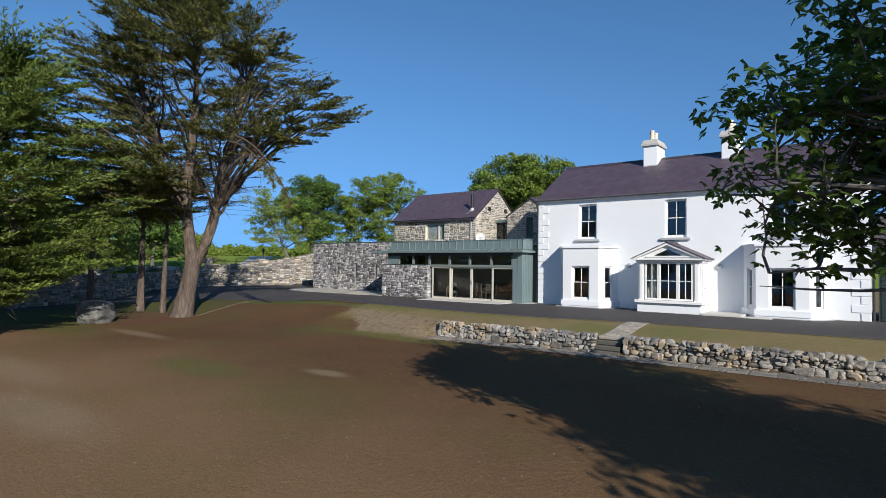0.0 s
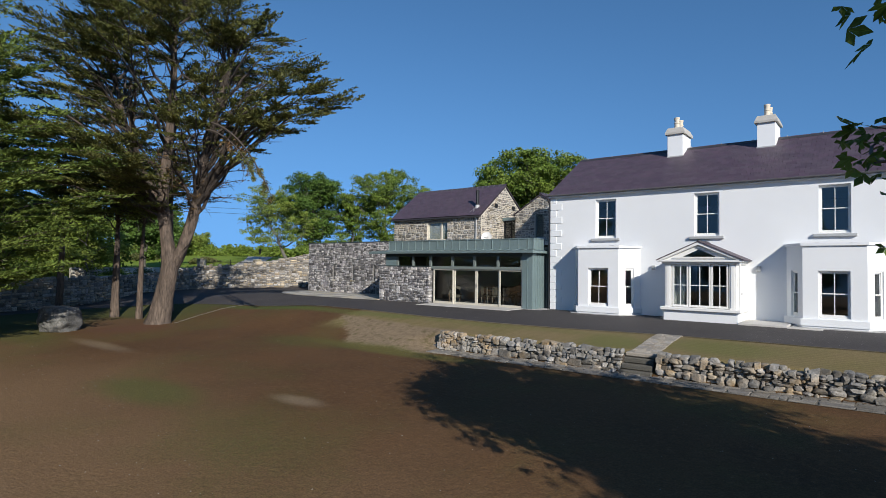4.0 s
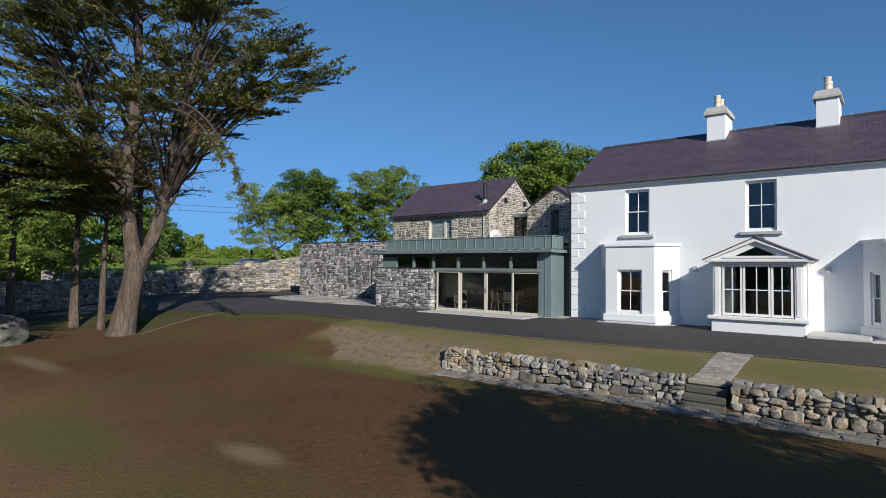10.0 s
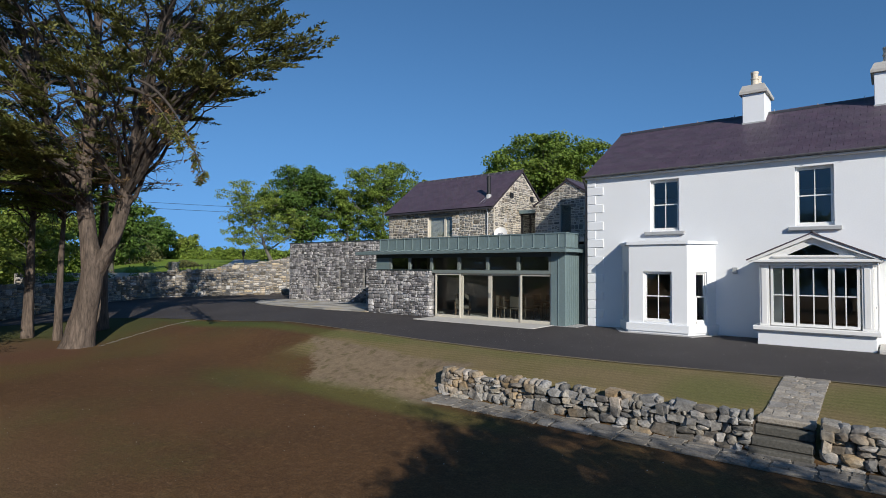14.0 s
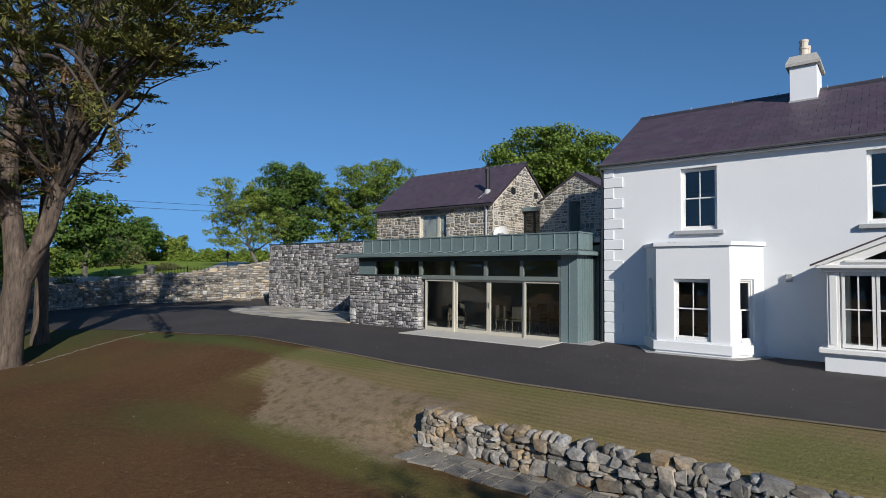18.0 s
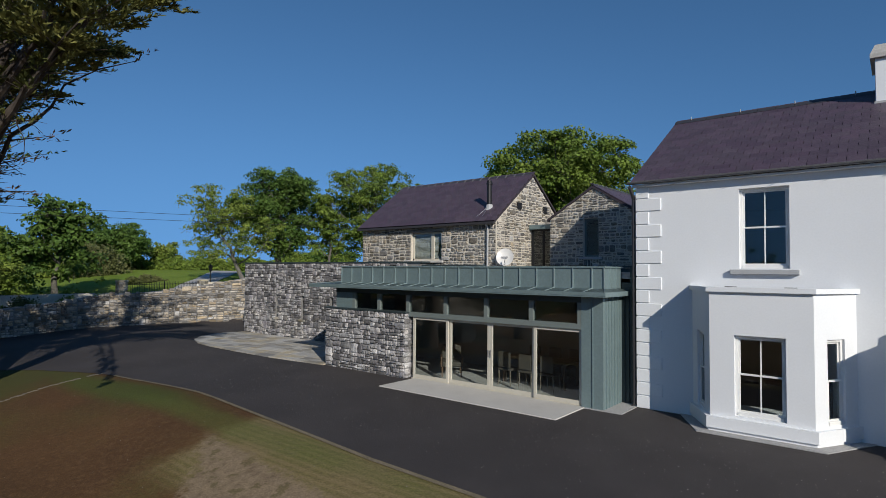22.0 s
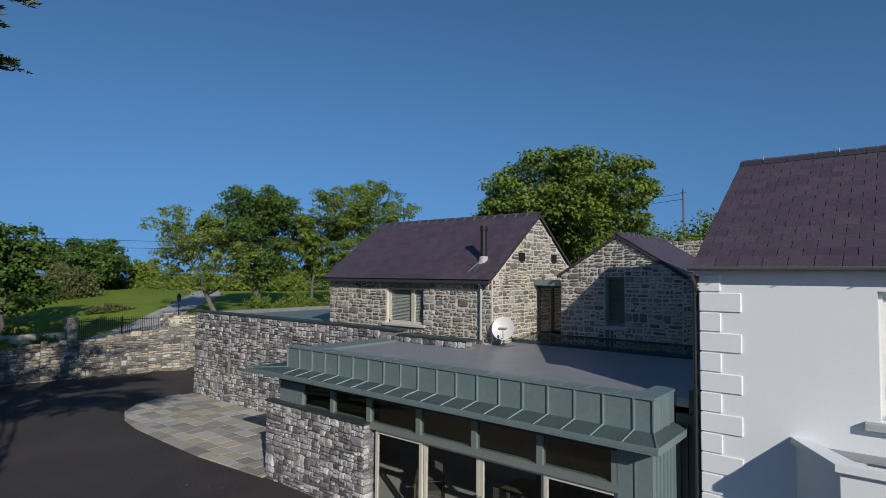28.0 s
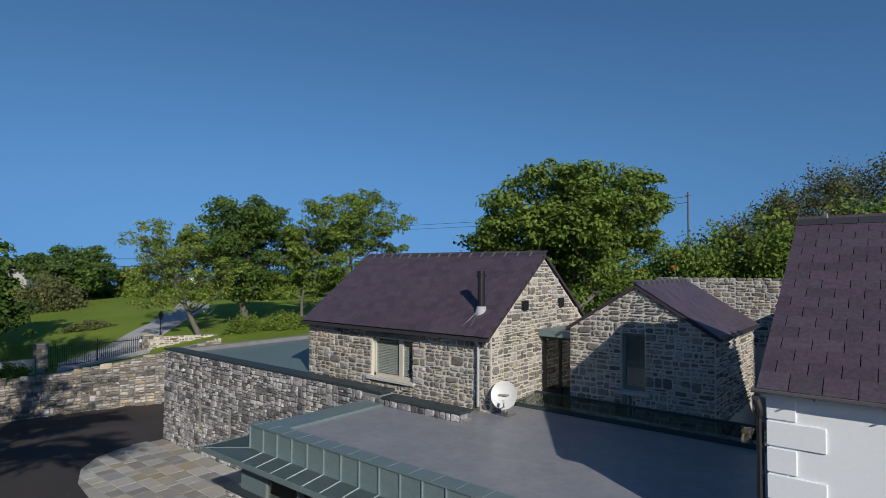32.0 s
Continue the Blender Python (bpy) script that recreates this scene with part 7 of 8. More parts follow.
# ---- stones, slates and flags ----
def unit_stone(seed):
    """A squared rubble stone in a unit cube, its rough face towards -y."""
    rng = random.Random(seed)
    base = [(-0.5, -0.5), (0.0, -0.5), (0.5, -0.5), (0.5, 0.0), (0.5, 0.5), (0.0, 0.5), (-0.5, 0.5), (-0.5, 0.0)]
    ring = []
    for x, z in base:
        corner = abs(x) == 0.5 and abs(z) == 0.5
        k = 1 - (rng.uniform(0.02, 0.27) if corner else rng.uniform(-0.03, 0.08))
        ring.append((x * k + rng.uniform(-0.015, 0.015), z * k + rng.uniform(-0.02, 0.02)))
    bm = bmesh.new()
    back = [bm.verts.new((x, 0.5, z)) for x, z in ring]
    mid = [bm.verts.new((x, -0.32 + rng.uniform(-0.06, 0.06), z)) for x, z in ring]
    front = [bm.verts.new((x * 0.82, -0.5 + rng.uniform(-0.08, 0.08), z * 0.78)) for x, z in ring]
    c = bm.verts.new((rng.uniform(-0.1, 0.1), -0.54 + rng.uniform(-0.08, 0.06), rng.uniform(-0.1, 0.1)))
    for k in range(8):
        j = (k + 1) % 8
        bm.faces.new((back[k], back[j], mid[j], mid[k]))
        bm.faces.new((mid[k], mid[j], front[j], front[k]))
        bm.faces.new((front[k], front[j], c))
    bmesh.ops.recalc_face_normals(bm, faces=bm.faces[:])
    return bm


def mesh_of(bm, name, mat_):
    bmesh.ops.triangulate(bm, faces=bm.faces[:])
    me = bpy.data.meshes.new(name)
    bm.to_mesh(me)
    bm.free()
    me.materials.append(mat_)
    return me


def kit(count, maker, name, mat_, mat_rest):
    meshes = [mesh_of(maker(s + 1), name, mat_) for s in range(count)]
    arrays = []
    for me in meshes:
        v = np.array([p.co[:] for p in me.vertices])
        f = np.array([p.vertices[:] for p in me.polygons])
        arrays.append((v, f))
    return dict(meshes=meshes, arrays=arrays, name=name, rest=mat_rest)


def angular_rock(seed):
    """A broken block: the hull of scattered points in a rough box, with small chips at its edges."""
    rng = random.Random(seed * 13)
    bm = bmesh.new()
    for sx in (-1, 1):
        for sy in (-1, 1):
            for sz in (-1, 1):
                for _ in range(2):
                    bm.verts.new((sx * rng.uniform(0.2, 0.5), sy * rng.uniform(0.25, 0.5), sz * rng.uniform(0.22, 0.5)))
    r = bmesh.ops.convex_hull(bm, input=bm.verts[:])
    bmesh.ops.delete(bm, geom=[v for v in bm.verts if not v.link_faces], context="VERTS")
    bmesh.ops.bevel(bm, geom=bm.edges[:], offset=0.06, segments=1, affect="EDGES", clamp_overlap=True)
    for v in bm.verts:
        v.co += v.co.normalized() * 0.03 * noise.noise(v.co * 5 + Vector((seed, 0, 0)))
    return bm


KIT_LIME = kit(12, unit_stone, "stone", M["limestone"], M["limestone_rest"])
KIT_OLD = kit(12, lambda s: unit_stone(s + 50), "stone", M["oldstone"], M["oldstone_rest"])
KIT_COT = kit(14, lambda s: unit_stone(s + 90), "stone", M["cotstone"], M["cotstone_rest"])
KIT_FIELD = kit(22, lambda s: angular_rock(s) if s % 3 == 0 else boulder_mesh(s, 2, 0.42), "stone", M["fieldstone"], M["fieldstone"])


class Pieces:
    """Collects pieces for a parent: the first ones become objects on shared meshes, the rest one joined mesh."""

    def __init__(self, parent, k, limit, rest_label):
        self.parent, self.kit, self.limit, self.rest_label = parent, k, limit, rest_label
        self.rows = []

    def add(self, m, key, pick):
        self.rows.append((key, m, pick))

    def finish(self):
        self.rows.sort(key=lambda r: r[0])
        for key, m, pick in self.rows[: self.limit]:
            ob = new(self.kit["name"], self.kit["meshes"][pick % len(self.kit["meshes"])])
            ob.parent = self.parent
            ob.matrix_basis = m
        rest = self.rows[self.limit :]
        if rest:
            vs, fs, k = [], [], 0
            for key, m, pick in rest:
                v, f = self.kit["arrays"][pick % len(self.kit["arrays"])]
                a = np.array(m)
                vs.append(v @ a[:3, :3].T + a[:3, 3])
                fs.append(f + k)
                k += len(v)
            me = mesh_from_arrays(self.kit["name"] + "_field", np.concatenate(vs), np.concatenate(fs), self.kit["rest"])
            ob = new(self.kit["name"] + "_field", me)
            ob.parent = self.parent
            tagged(ob, self.rest_label, kind="stuff")


def carve(rng, u0, z0, u1, z1, wr, hr, out):
    """Splits a rectangle into stones of about the given widths and heights."""
    w, h = u1 - u0, z1 - z0
    wm, hm = rng.uniform(*wr), rng.uniform(*hr)
    if h > hm and (h / hm > w / wm * 0.55 or w <= wm):
        c = z0 + h * rng.uniform(0.36, 0.64)
        carve(rng, u0, z0, u1, c, wr, hr, out)
        carve(rng, u0, c, u1, z1, wr, hr, out)
    elif w > wm:
        c = u0 + w * rng.uniform(0.32, 0.68)
        carve(rng, u0, z0, c, z1, wr, hr, out)
        carve(rng, c, z0, u1, z1, wr, hr, out)
    else:
        out.append((u0, z0, u1, z1))


def rubble(pieces, rects, place, seed, wr=(0.24, 0.55), hr=(0.13, 0.27), depth=0.09, gap=0.016, keep=None, near=None, proud=0.012):
    """Fills rectangles of a wall face with stones. place(u, z) gives (x, y, z, angle) of the face, angle the way of u."""
    rng = random.Random(seed)
    for r in rects:
        out = []
        carve(rng, *r, wr, hr, out)
        for u0, z0, u1, z1 in out:
            u, z = (u0 + u1) / 2, (z0 + z1) / 2
            if keep and not keep(u, z):
                continue
            x, y, zz, a = place(u, z)
            g = gap * rng.uniform(0.6, 1.5)
            d = depth * rng.uniform(0.9, 1.2)
            push = rng.uniform(-proud, proud)
            m = Matrix.Translation((x, y, zz)) @ Matrix.Rotation(a, 4, "Z") @ Matrix.Rotation(radians(rng.uniform(-3.5, 3.5)), 4, "Y") @ Matrix.Translation((0, d / 2 - 0.02 + push, 0)) @ Matrix.Diagonal((u1 - u0 - g, d, z1 - z0 - g, 1))
            pieces.add(m, near(x, y, zz) if near else 0, rng.randrange(1000))


def dist_to(px, py, pz):
    return lambda x, y, z: (x - px) ** 2 + (y - py) ** 2 + (z - pz) ** 2


# fin wall
P = Pieces(FIN, KIT_LIME, 300, "grey limestone rubble")
rubble(P, [(-10.76, -0.15, -6.93, 2.03)], lambda u, z: (u, -1.1, z, 0), 1, wr=(0.1, 0.56), hr=(0.09, 0.46), gap=0.014)
rubble(P, [(-1.1, -0.15, -0.62, 2.03)], lambda u, z: (-6.93, u, z, math.pi / 2), 2, wr=(0.3, 0.5))
rubble(P, [(0.62, -0.15, 1.1, 2.03)], lambda u, z: (-10.76, -u, z, -math.pi / 2), 3, wr=(0.3, 0.5))
P.finish()
# court wall
P = Pieces(COURT, KIT_LIME, 300, "grey limestone rubble further along the wall")
cuts = [CWX0] + [v for x, z in SLITS for v in (x - 0.1, x + 0.1)] + [-10.4]
rects = []
for k in range(len(cuts) - 1):
    if k % 2:
        rects += [(cuts[k], -0.1, cuts[k + 1], 0.9), (cuts[k], 2.1, cuts[k + 1], CWZ)]
    else:
        rects.append((cuts[k], -0.1, cuts[k + 1], CWZ))
rubble(P, rects, lambda u, z: (u, CWY, z, 0), 4, wr=(0.12, 0.62), hr=(0.09, 0.48), near=dist_to(-13, 0, 2.5), gap=0.015)
rubble(P, [(-10.4, 3.36, CWX1, 3.56)], lambda u, z: (u, CWY, z, 0), 5, wr=(0.3, 0.6), hr=(0.2, 0.3), near=dist_to(-13, 0, 2.5))
rubble(P, [(-2.74 - 9.2, -0.1, -2.74, CWZ)], lambda u, z: (CWX0, -u, z, -math.pi / 2), 6, wr=(0.3, 0.6), hr=(0.14, 0.3), near=lambda x, y, z: 1e6)
rubble(P, [(CWY, 3.2, CWY + 0.45, 3.56)], lambda u, z: (CWX1, u, z, math.pi / 2), 7, near=dist_to(-13, 0, 2.5))
P.finish()
# cottage
P = Pieces(COT, KIT_COT, 300, "weathered rubble stone of the cottage")
nr = dist_to(-7.5, 3.5, 4.5)
rubble(P, [(CX0, 3.3, wx0, CZE - 0.05), (wx1, 3.3, CX1, CZE - 0.05), (wx0, 3.3, wx1, wz0 - 0.1), (wx0 - 0.0, wz1 + 0.14, wx1, CZE - 0.05)], lambda u, z: (u, CY0, z, 0), 8, wr=(0.13, 0.56), hr=(0.09, 0.4), near=nr, gap=0.036)
gable_ok = lambda u, z: z < CZE - 0.1 + (CZR - CZE) * (1 - abs(u - CYR) / (CYR - CY0)) - 0.05
rubble(P, [(CY0 + 0.05, 3.3, CY1, CZR)], lambda u, z: (CX1, u, z, math.pi / 2), 9, wr=(0.13, 0.52), hr=(0.09, 0.36), keep=gable_ok, near=nr, gap=0.036)
P.finish()
# outbuilding
P = Pieces(OUT, KIT_COT, 300, "weathered rubble stone of the outbuilding")
nr = dist_to(-4, 6, 4.5)
out_ok = lambda u, z: z < OZE + (OZR - OZE) * (1 - abs(u - OXM) / (OXM - OX0 if u < OXM else OX1 - OXM)) - 0.08
rubble(P, [(OX0, 3.4, -4.36, OZR), (-3.74, 3.4, OX1, OZR), (-4.36, 3.4, -3.74, 3.86), (-4.36, 5.42, -3.74, OZR)], lambda u, z: (u, OY0, z, 0), 10, wr=(0.13, 0.52), hr=(0.09, 0.36), keep=out_ok, near=nr, gap=0.036)
rubble(P, [(OY0 + 0.05, 3.3, OY1, OZE - 0.06)], lambda u, z: (OX1, u, z, math.pi / 2), 11, wr=(0.12, 0.5), hr=(0.07, 0.3), near=nr, gap=0.044)
P.finish()
# high wall behind
P = Pieces(HW, KIT_COT, 160, "weathered rubble stone of the high wall")
rubble(P, [(-5.5, 4.6, 0.1, 6.8)], lambda u, z: (u, 12.3, z, 0), 12, wr=(0.2, 0.5), hr=(0.12, 0.26), near=dist_to(-1, 12, 6))
rubble(P, [(-12.3, 4.6, -9.5, 6.8)], lambda u, z: (0.1, -u, z, -math.pi / 2), 13, wr=(0.2, 0.5), hr=(0.12, 0.26), near=dist_to(-1, 12, 6))
P.finish()
# boundary wall
P = Pieces(BW, KIT_OLD, 300, "rubble stone further along the boundary wall")
lens_ = [0.0]
for (ax, ay), (bx, by) in zip(BOUND, BOUND[1:]):
    lens_.append(lens_[-1] + math.hypot(bx - ax, by - ay))


def bound_at(u, z):
    k = max(i for i in range(len(BOUND) - 1) if lens_[i] <= u + 1e-6)
    (ax, ay), (bx, by) = BOUND[k], BOUND[k + 1]
    t = (u - lens_[k]) / (lens_[k + 1] - lens_[k])
    a = math.atan2(by - ay, bx - ax)
    return ax + (bx - ax) * t, ay + (by - ay) * t, z, a + math.pi


def bound_keep(u, z):
    return z < bound_top(bound_at(u, 0)[1]) + 0.04


u = 0.0
rng_b = random.Random(77)
while u < lens_[-1] - 1.2:
    yy = bound_at(u + 0.5, 0)[1]
    rubble(P, [(u, -0.7, min(u + 1.6, lens_[-1]), bound_top(yy) + 0.12)], bound_at, rng_b.randrange(9999), wr=(0.18, 0.75), hr=(0.12, 0.44), keep=bound_keep, near=dist_to(-29, 3, 1.5), depth=0.14, gap=0.018, proud=0.02)
    u += 1.6
P.finish()
# low garden walls
P = Pieces(GW, KIT_OLD, 60, "rubble stone of the low garden wall")
rubble(P, [(-8.0, 0.4, 2.6, 1.65)], lambda u, z: (-38.8 + u * 0.02, u, z, math.pi / 2), 14, wr=(0.3, 0.7), hr=(0.15, 0.3))
P.finish()
P = Pieces(GW2, KIT_OLD, 60, "rubble stone of the climbing garden wall")
w2a = math.atan2(15.7 - 9.2, -35.2 + 38.5)
rubble(P, [(0, 1.0, 4.2, 2.35)], lambda u, z: (-38.5 + u * math.cos(w2a), 9.2 + u * math.sin(w2a), z, w2a), 15, wr=(0.3, 0.7), hr=(0.15, 0.3))
P.finish()

# retaining wall boulders
P = Pieces(RW, KIT_FIELD, 420, "mixed fieldstone boulders")
rng = random.Random(5)
for xa, xb in ((RETAIN_X0, 7.1), (8.06, 17.4)):
    out = []
    carve(rng, xa, -1.0, xb, -0.66, (0.2, 0.56), (0.16, 0.36), out)
    carve(rng, xa, -0.66, xb, -0.34, (0.14, 0.44), (0.1, 0.26), out)
    out2 = []
    carve(rng, xa, -0.36, xb, -0.22, (0.14, 0.46), (0.3, 0.4), out2)
    for u0, z0, u1, z1 in out + out2:
        s = rng.uniform(1.12, 1.4)
        top = z0 > -0.4
        if top and rng.random() < 0.18:
            continue
        m = Matrix.Translation(((u0 + u1) / 2, RETAIN_Y - 0.08 + rng.uniform(-0.07, 0.05) + (0.06 if top else -0.07 * (z0 < -0.8)), (z0 + z1) / 2 - (0.02 if top else 0)))
        m = m @ Euler([radians(rng.uniform(-8, 8)) + math.pi / 2 * 2 * rng.randrange(2) for _ in range(3)]).to_matrix().to_4x4() @ Matrix.Diagonal(((u1 - u0) * s, rng.uniform(0.3, 0.42), (z1 - z0) * s * 1.05, 1))
        P.add(m, u0, rng.randrange(1000))
for k in range(26):
    t = rng.random()
    m = Matrix.Translation((RETAIN_X0 - 0.25 + 0.5 * t, RETAIN_Y + rng.uniform(-0.1, 0.7), -0.95 + 0.65 * t * rng.uniform(0.5, 1.0)))
    m = m @ Euler([rng.uniform(-0.5, 0.5) for _ in range(3)]).to_matrix().to_4x4() @ Matrix.Diagonal((rng.uniform(0.2, 0.45), rng.uniform(0.2, 0.4), rng.uniform(0.18, 0.3), 1))
    P.add(m, 0, rng.randrange(1000))
P.finish()


# flags
def unit_flag(seed):
    rng = random.Random(seed)
    pts = [(x + rng.uniform(-0.05, 0.05) * 0.5, y + rng.uniform(-0.05, 0.05) * 0.5) for x, y in ((-0.5, -0.5), (0.5, -0.5), (0.5, 0.5), (-0.5, 0.5))]
    bm = bmesh.new()
    lo = [bm.verts.new((x, y, -0.5)) for x, y in pts]
    mid = [bm.verts.new((x, y, 0.3)) for x, y in pts]
    hi = [bm.verts.new((x * 0.975, y * 0.975, 0.5)) for x, y in pts]
    for k in range(4):
        j = (k + 1) % 4
        bm.faces.new((lo[k], lo[j], mid[j], mid[k]))
        bm.faces.new((mid[k], mid[j], hi[j], hi[k]))
    bm.faces.new(hi)
    return bm


KIT_FLAG = kit(6, unit_flag, "flagstone", M["flag"], M["flag"])


def ragged_flag(seed):
    rng = random.Random(seed + 300)
    bm = bmesh.new()
    base = [(-0.5, -0.5), (0.0, -0.5), (0.5, -0.5), (0.5, 0.0), (0.5, 0.5), (0.0, 0.5), (-0.5, 0.5), (-0.5, 0.0)]
    ring = [(x * rng.uniform(0.84, 1.04) + rng.uniform(-0.05, 0.05), y * rng.uniform(0.84, 1.04) + rng.uniform(-0.05, 0.05)) for x, y in base]
    lo = [bm.verts.new((x, y, -0.5)) for x, y in ring]
    hi = [bm.verts.new((x * 0.96, y * 0.96, 0.5 + rng.uniform(-0.15, 0.15))) for x, y in ring]
    for k in range(8):
        j = (k + 1) % 8
        bm.faces.new((lo[k], lo[j], hi[j], hi[k]))
    bm.faces.new(hi)
    return bm


KIT_PATH = kit(8, ragged_flag, "flagstone", M["path_flag"], M["path_flag"])
terrace_line = [(-10.7, 2.72), (-22.28, 2.72), (-22.5, 1.7), (-21.8, 0.1), (-20.9, -0.7), (-19.6, -1.2), (-18.2, -1.38), (-16, -1.44), (-13.7, -1.45), (-10.7, -1.2)]
terrace = sheet_on_ground("terrace", terrace_line, 0.02, M["mortar_dark"], 0.8)
tagged(terrace, "rounded terrace of mixed grey and buff sandstone flags", "terrace", kind="structure")


def inside(pt, poly):
    x, y = pt
    c = False
    for (ax, ay), (bx, by) in zip(poly, poly[1:] + poly[:1]):
        if (ay > y) != (by > y) and x < (bx - ax) * (y - ay) / (by - ay) + ax:
            c = not c
    return c


def clipped(poly, edge):
    """A flag cut to the inside of the terrace's rounded edge."""
    for (ax, ay), (bx, by) in zip(edge, edge[1:] + edge[:1]):
        side = lambda p: (bx - ax) * (p[1] - ay) - (by - ay) * (p[0] - ax)
        res = []
        for p, q in zip(poly, poly[1:] + poly[:1]):
            sp, sq = side(p), side(q)
            if sp >= 0:
                res.append(p)
            if (sp >= 0) != (sq >= 0):
                f = sp / (sp - sq)
                res.append((p[0] + (q[0] - p[0]) * f, p[1] + (q[1] - p[1]) * f))
        poly = res
        if len(poly) < 3:
            return []
    return poly


P = Pieces(terrace, KIT_FLAG, 300, "sandstone flags")
rng = random.Random(31)
y = -1.46
while y < 2.7:
    d = rng.choice((0.45, 0.6, 0.6))
    d = min(d, 2.71 - y)
    x = -22.6 + rng.uniform(0, 0.4)
    while x < -10.75:
        w_ = min(rng.choice((0.45, 0.6, 0.75, 0.9)), -10.72 - x)
        corners = [(x, y), (x + w_, y), (x + w_, y + d), (x, y + d)]
        if w_ > 0.12 and d > 0.12:
            hits = sum(inside(c, terrace_line) for c in corners)
            cx, cy, ww, dd = x + w_ / 2, y + d / 2, w_, d
            if hits >= 4:
                P.add(Matrix.Translation((cx, cy, height(cx, cy) + 0.035)) @ Matrix.Diagonal((ww - 0.014, dd - 0.014, 0.05, 1)), cx, rng.randrange(99))
            elif hits >= 1:
                cut = clipped([(x + 0.007, y + 0.007), (x + w_ - 0.007, y + 0.007), (x + w_ - 0.007, y + d - 0.007), (x + 0.007, y + d - 0.007)], terrace_line)
                if len(cut) > 2:
                    part("flagstone", prism(cut, height(cx, cy) + 0.012, height(cx, cy) + 0.06), M["flag"], terrace)
        x += w_
    y += d
P.finish()
# path and paving at the wall
path_ = sheet_on_ground("path", [(7.2, -6.45), (7.98, -6.4), (7.98, -9.0), (7.2, -9.0)], 0.015, M["path_pale"], 0.4)
tagged(path_, "short irregular flagstone path from the drive to the steps", "path", kind="structure")
P = Pieces(path_, kit(8, lambda s: ragged_flag(s + 20), "flagstone", M["path_pale"], M["path_pale"]), 80, "flags")
out = []
carve(random.Random(8), 7.2, -8.95, 7.98, -6.42, (0.2, 0.5), (0.16, 0.36), out)
for a, b, c, d in out:
    cx, cy = (a + c) / 2, (b + d) / 2
    slope = math.atan((height(cx, cy + 0.2) - height(cx, cy - 0.2)) / 0.4)
    P.add(Matrix.Translation((cx, cy, height(cx, cy) + 0.004)) @ Matrix.Rotation(slope, 4, "X") @ Matrix.Rotation(random.uniform(-0.04, 0.04), 4, "Z") @ Matrix.Diagonal((c - a - 0.008, d - b - 0.008, 0.045, 1)), 0, int(cx * 977) % 50)
P.finish()
pav = sheet_on_ground("pavement", [(0.2, -9.42), (17.4, -9.42), (17.4, -10.15), (9, -10.2), (4, -10.15), (1.2, -9.85)], 0.012, M["path_bed"], 0.5)
tagged(pav, "strip of irregular flagstones at the foot of the retaining wall", "paving", kind="structure")
P = Pieces(pav, KIT_PATH, 120, "flags")
out = []
rng = random.Random(9)
carve(rng, 0.5, -10.14, 17.3, -9.42, (0.22, 0.95), (0.16, 0.62), out)
for a, b, c, d in out:
    cx, cy = (a + c) / 2, (b + d) / 2
    P.add(Matrix.Translation((cx, cy, height(cx, cy) + 0.008)) @ Matrix.Rotation(rng.uniform(-0.14, 0.14), 4, "Z") @ Matrix.Diagonal((c - a - 0.01, d - b - 0.01, 0.045, 1)), 0, rng.randrange(99))
P.finish()
# pale edging stones where the lawn meets the darker grass under the trees
edge_line = [(-17.2, -5.95), (-16.75, -7.0), (-16.35, -8.2), (-15.9, -9.6), (-15.5, -10.5), (-14.9, -11.3)]
EDGE = thing("lawn_edging", label="pale stone edging curving towards the large trunk", category="edging")
rng = random.Random(12)
P = Pieces(EDGE, kit(5, ragged_flag, "edging_stone", M["path_bed"], M["path_bed"]), 60, "edging")
for x, y, a in along(edge_line, 0.17):
    if rng.random() > 0.12:
        x += rng.uniform(-0.05, 0.05)
        P.add(Matrix.Translation((x, y, height(x, y) + 0.004)) @ Matrix.Rotation(a + rng.uniform(-0.3, 0.3), 4, "Z") @ Matrix.Diagonal((rng.uniform(0.14, 0.22), rng.uniform(0.04, 0.1), 0.03, 1)), 0, rng.randrange(99))
P.finish()


# slates
def unit_slate(seed):
    rng = random.Random(seed)
    bm = bmesh.new()
    e = rng.uniform(-0.02, 0.02)
    lo = [bm.verts.new(p) for p in ((-0.5, -0.5 + e, 0.0), (0.5, -0.5 - e, 0.0), (0.5, 0.5, -0.004), (-0.5, 0.5, -0.004))]
    hi = [bm.verts.new((v.co.x, v.co.y, v.co.z + 1)) for v in lo]
    bm.faces.new(hi)
    bm.faces.new((lo[0], lo[1], hi[1], hi[0]))
    bm.faces.new((lo[1], lo[2], hi[2], hi[1]))
    bm.faces.new((lo[3], lo[0], hi[0], hi[3]))
    return bm


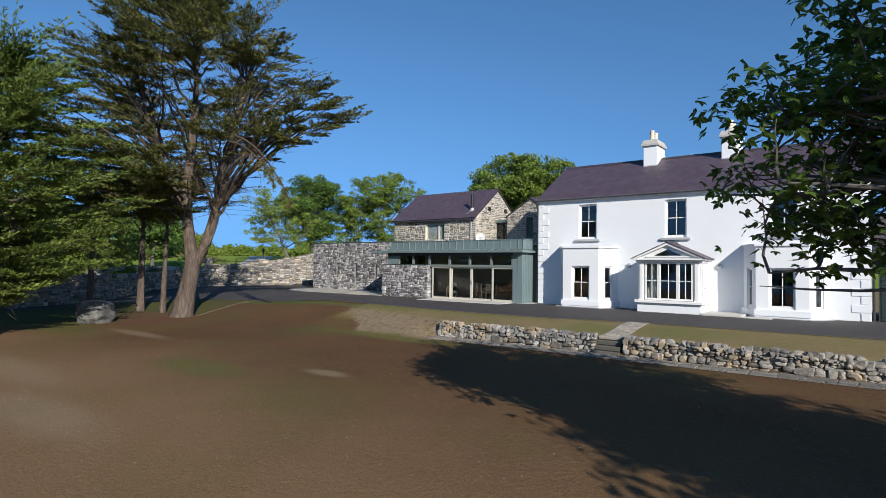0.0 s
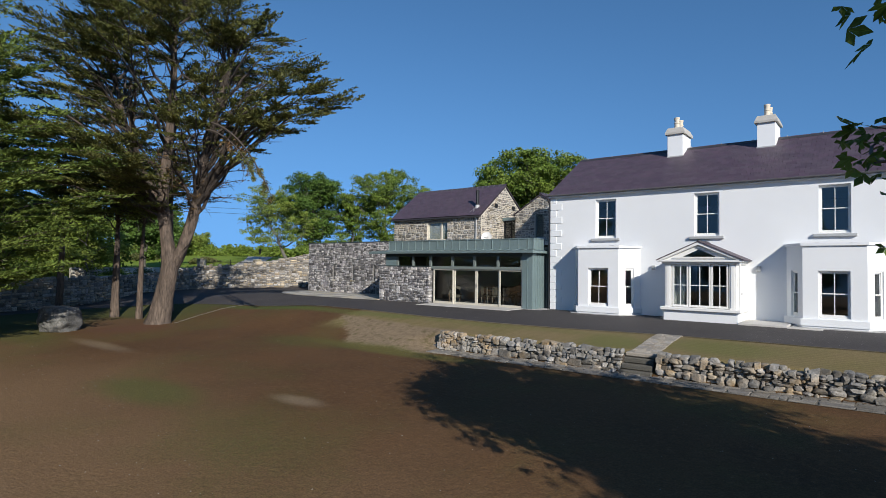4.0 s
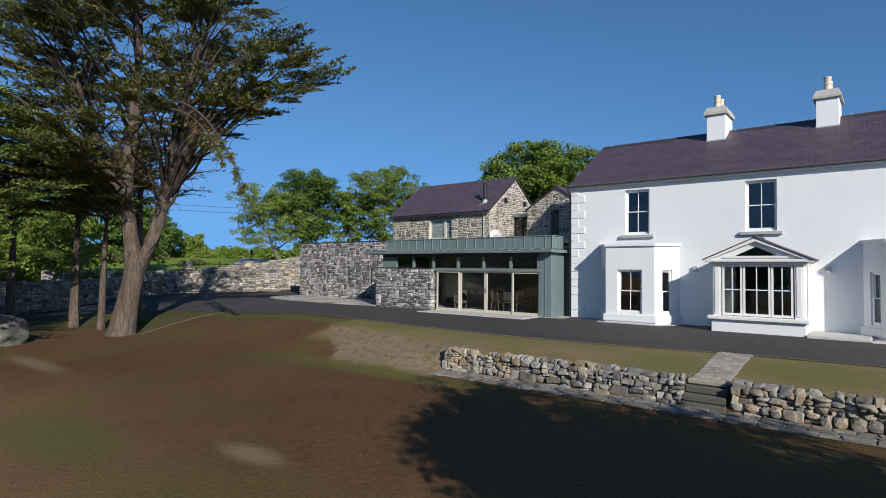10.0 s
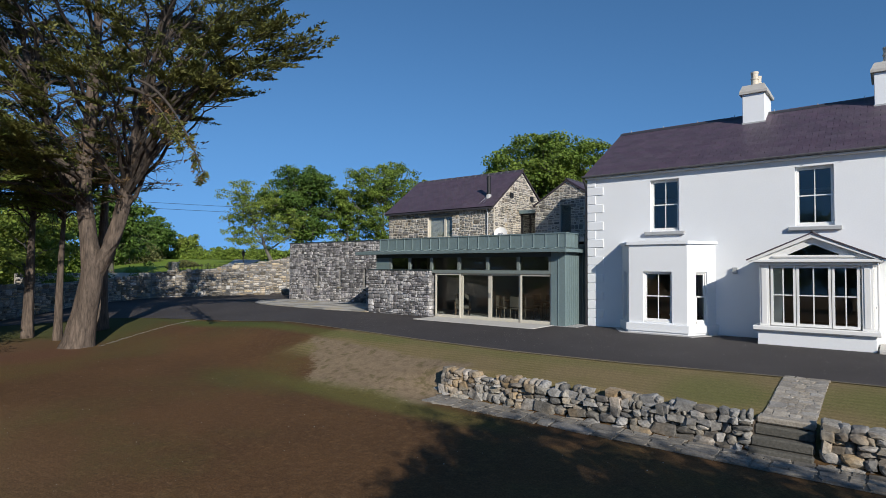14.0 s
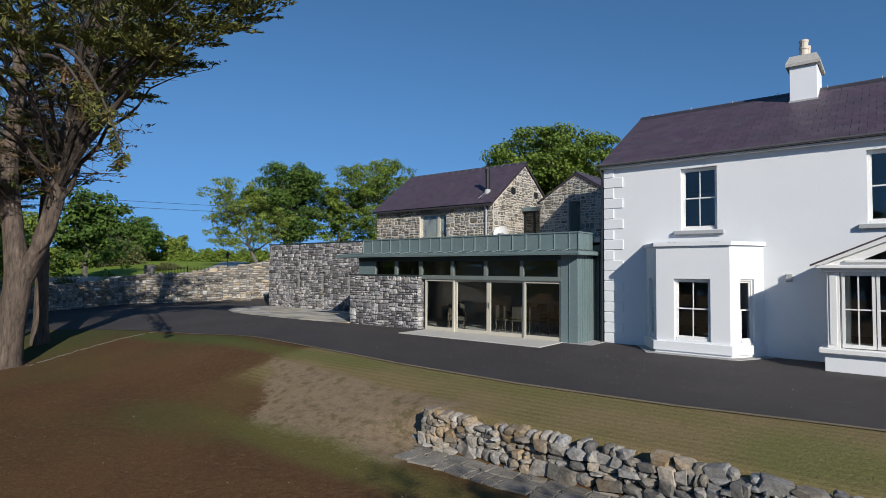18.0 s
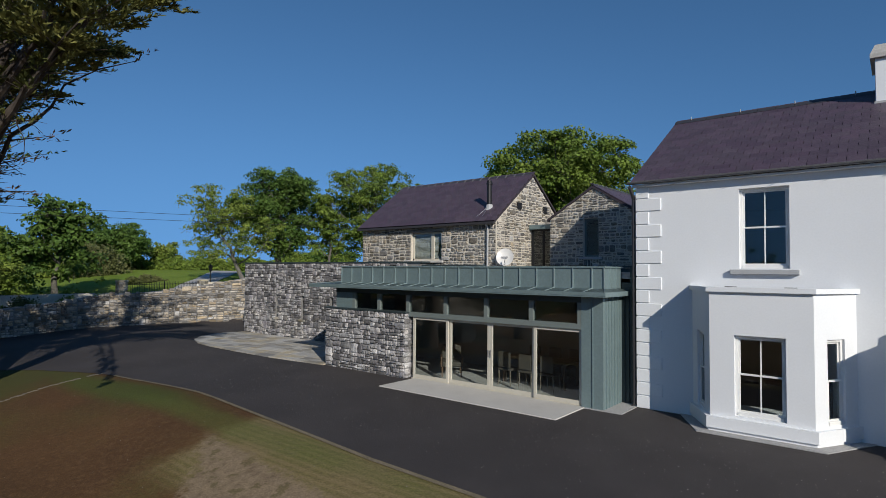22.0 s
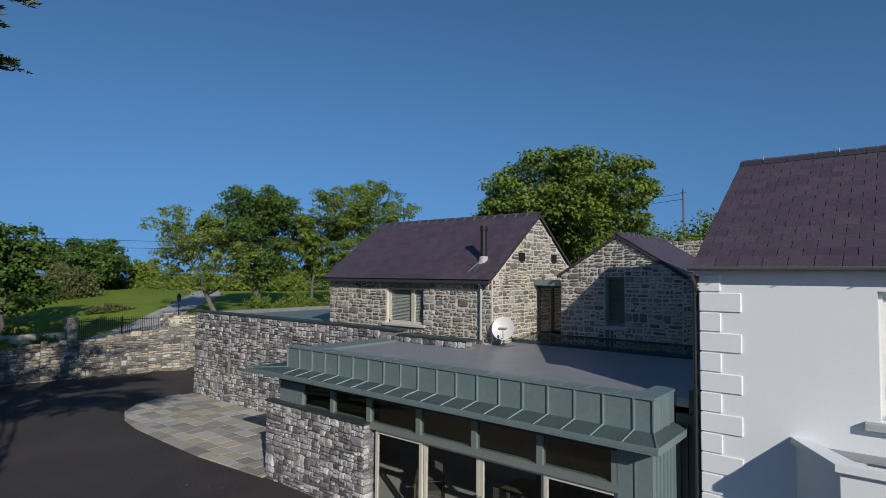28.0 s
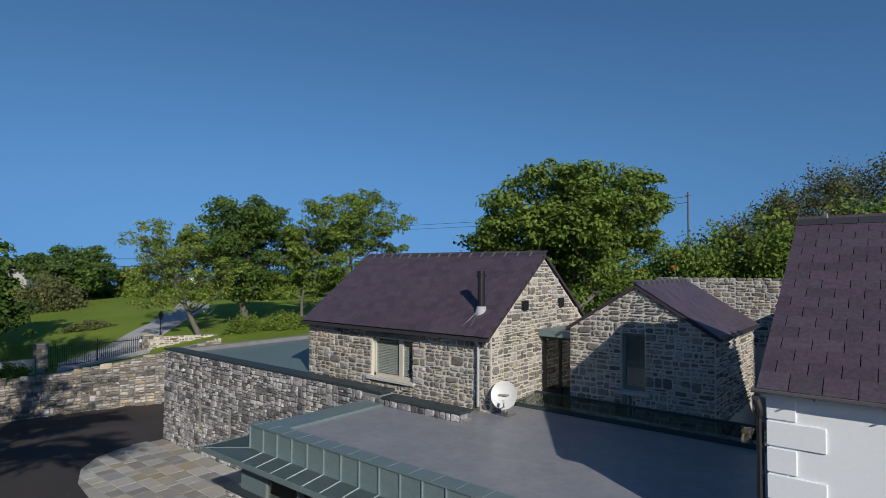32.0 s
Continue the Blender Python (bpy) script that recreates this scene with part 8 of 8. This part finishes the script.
KIT_SLATE = kit(5, unit_slate, "slate", M["slate"], M["slate_rest"])


def slate_slope(parent, origin, along_way, up_way, length, rise, w_, expo, limit, near, seed, skip=None):
    """Lays slates over a slope from its eave corner origin."""
    rng = random.Random(seed)
    A, U = Vector(along_way).normalized(), Vector(up_way).normalized()
    N = A.cross(U).normalized()
    rows = int(rise / expo)
    P = Pieces(parent, KIT_SLATE, limit, "purple slates of the roof")
    tilt = Matrix.Rotation(0.042, 3, "X")
    base = Matrix((A, U, N)).transposed() @ tilt
    for r in range(rows + 1):
        off = (r % 2) * w_ / 2
        ub = min(r * expo, rise - expo * 0.5)
        x = -off
        while x < length - 0.02:
            a, b = max(0, x), min(length, x + w_)
            if b - a > 0.05:
                c = Vector(origin) + A * ((a + b) / 2) + U * (ub + expo * 0.62) + N * (0.004 + rng.uniform(0, 0.004))
                m = Matrix.Translation(c) @ base.to_4x4() @ Matrix.Diagonal((b - a - 0.011, expo * 1.3, 0.011, 1))
                P.add(m, near(c), rng.randrange(99))
            x += w_
    P.finish()


nrm = math.hypot(RIDGE_Y - EAVE_Y, RIDGE_Z - EAVE_Z)
slate_slope(roof_front, (-0.1, EAVE_Y - 0.03, EAVE_Z - 0.035), (1, 0, 0), (0, RIDGE_Y - EAVE_Y, RIDGE_Z - EAVE_Z), H_W + 0.2, nrm, 0.34, 0.245, 300, lambda c: c.x, 61)
up = (0, CYR - CY0 + 0.17, CZR - CZE + 0.05)
slate_slope(cot_roof, (CX0 - 0.14, CY0 - 0.2, CZE - 0.045), (1, 0, 0), up, CX1 - CX0 + 0.22, math.hypot(up[1], up[2]), 0.3, 0.2, 0, lambda c: 0, 62)
ro = [o for o in OUT.children if o.name.startswith("roof")][-1]
up = (OXM - OX1 - 0.1, 0, OZR - OZE + 0.03)
slate_slope(ro, (OX1 + 0.12, OY0 - 0.08, OZE - 0.03), (0, 1, 0), up, OY1 - OY0 + 0.1, math.hypot(up[0], up[2]), 0.3, 0.2, 0, lambda c: 0, 63)
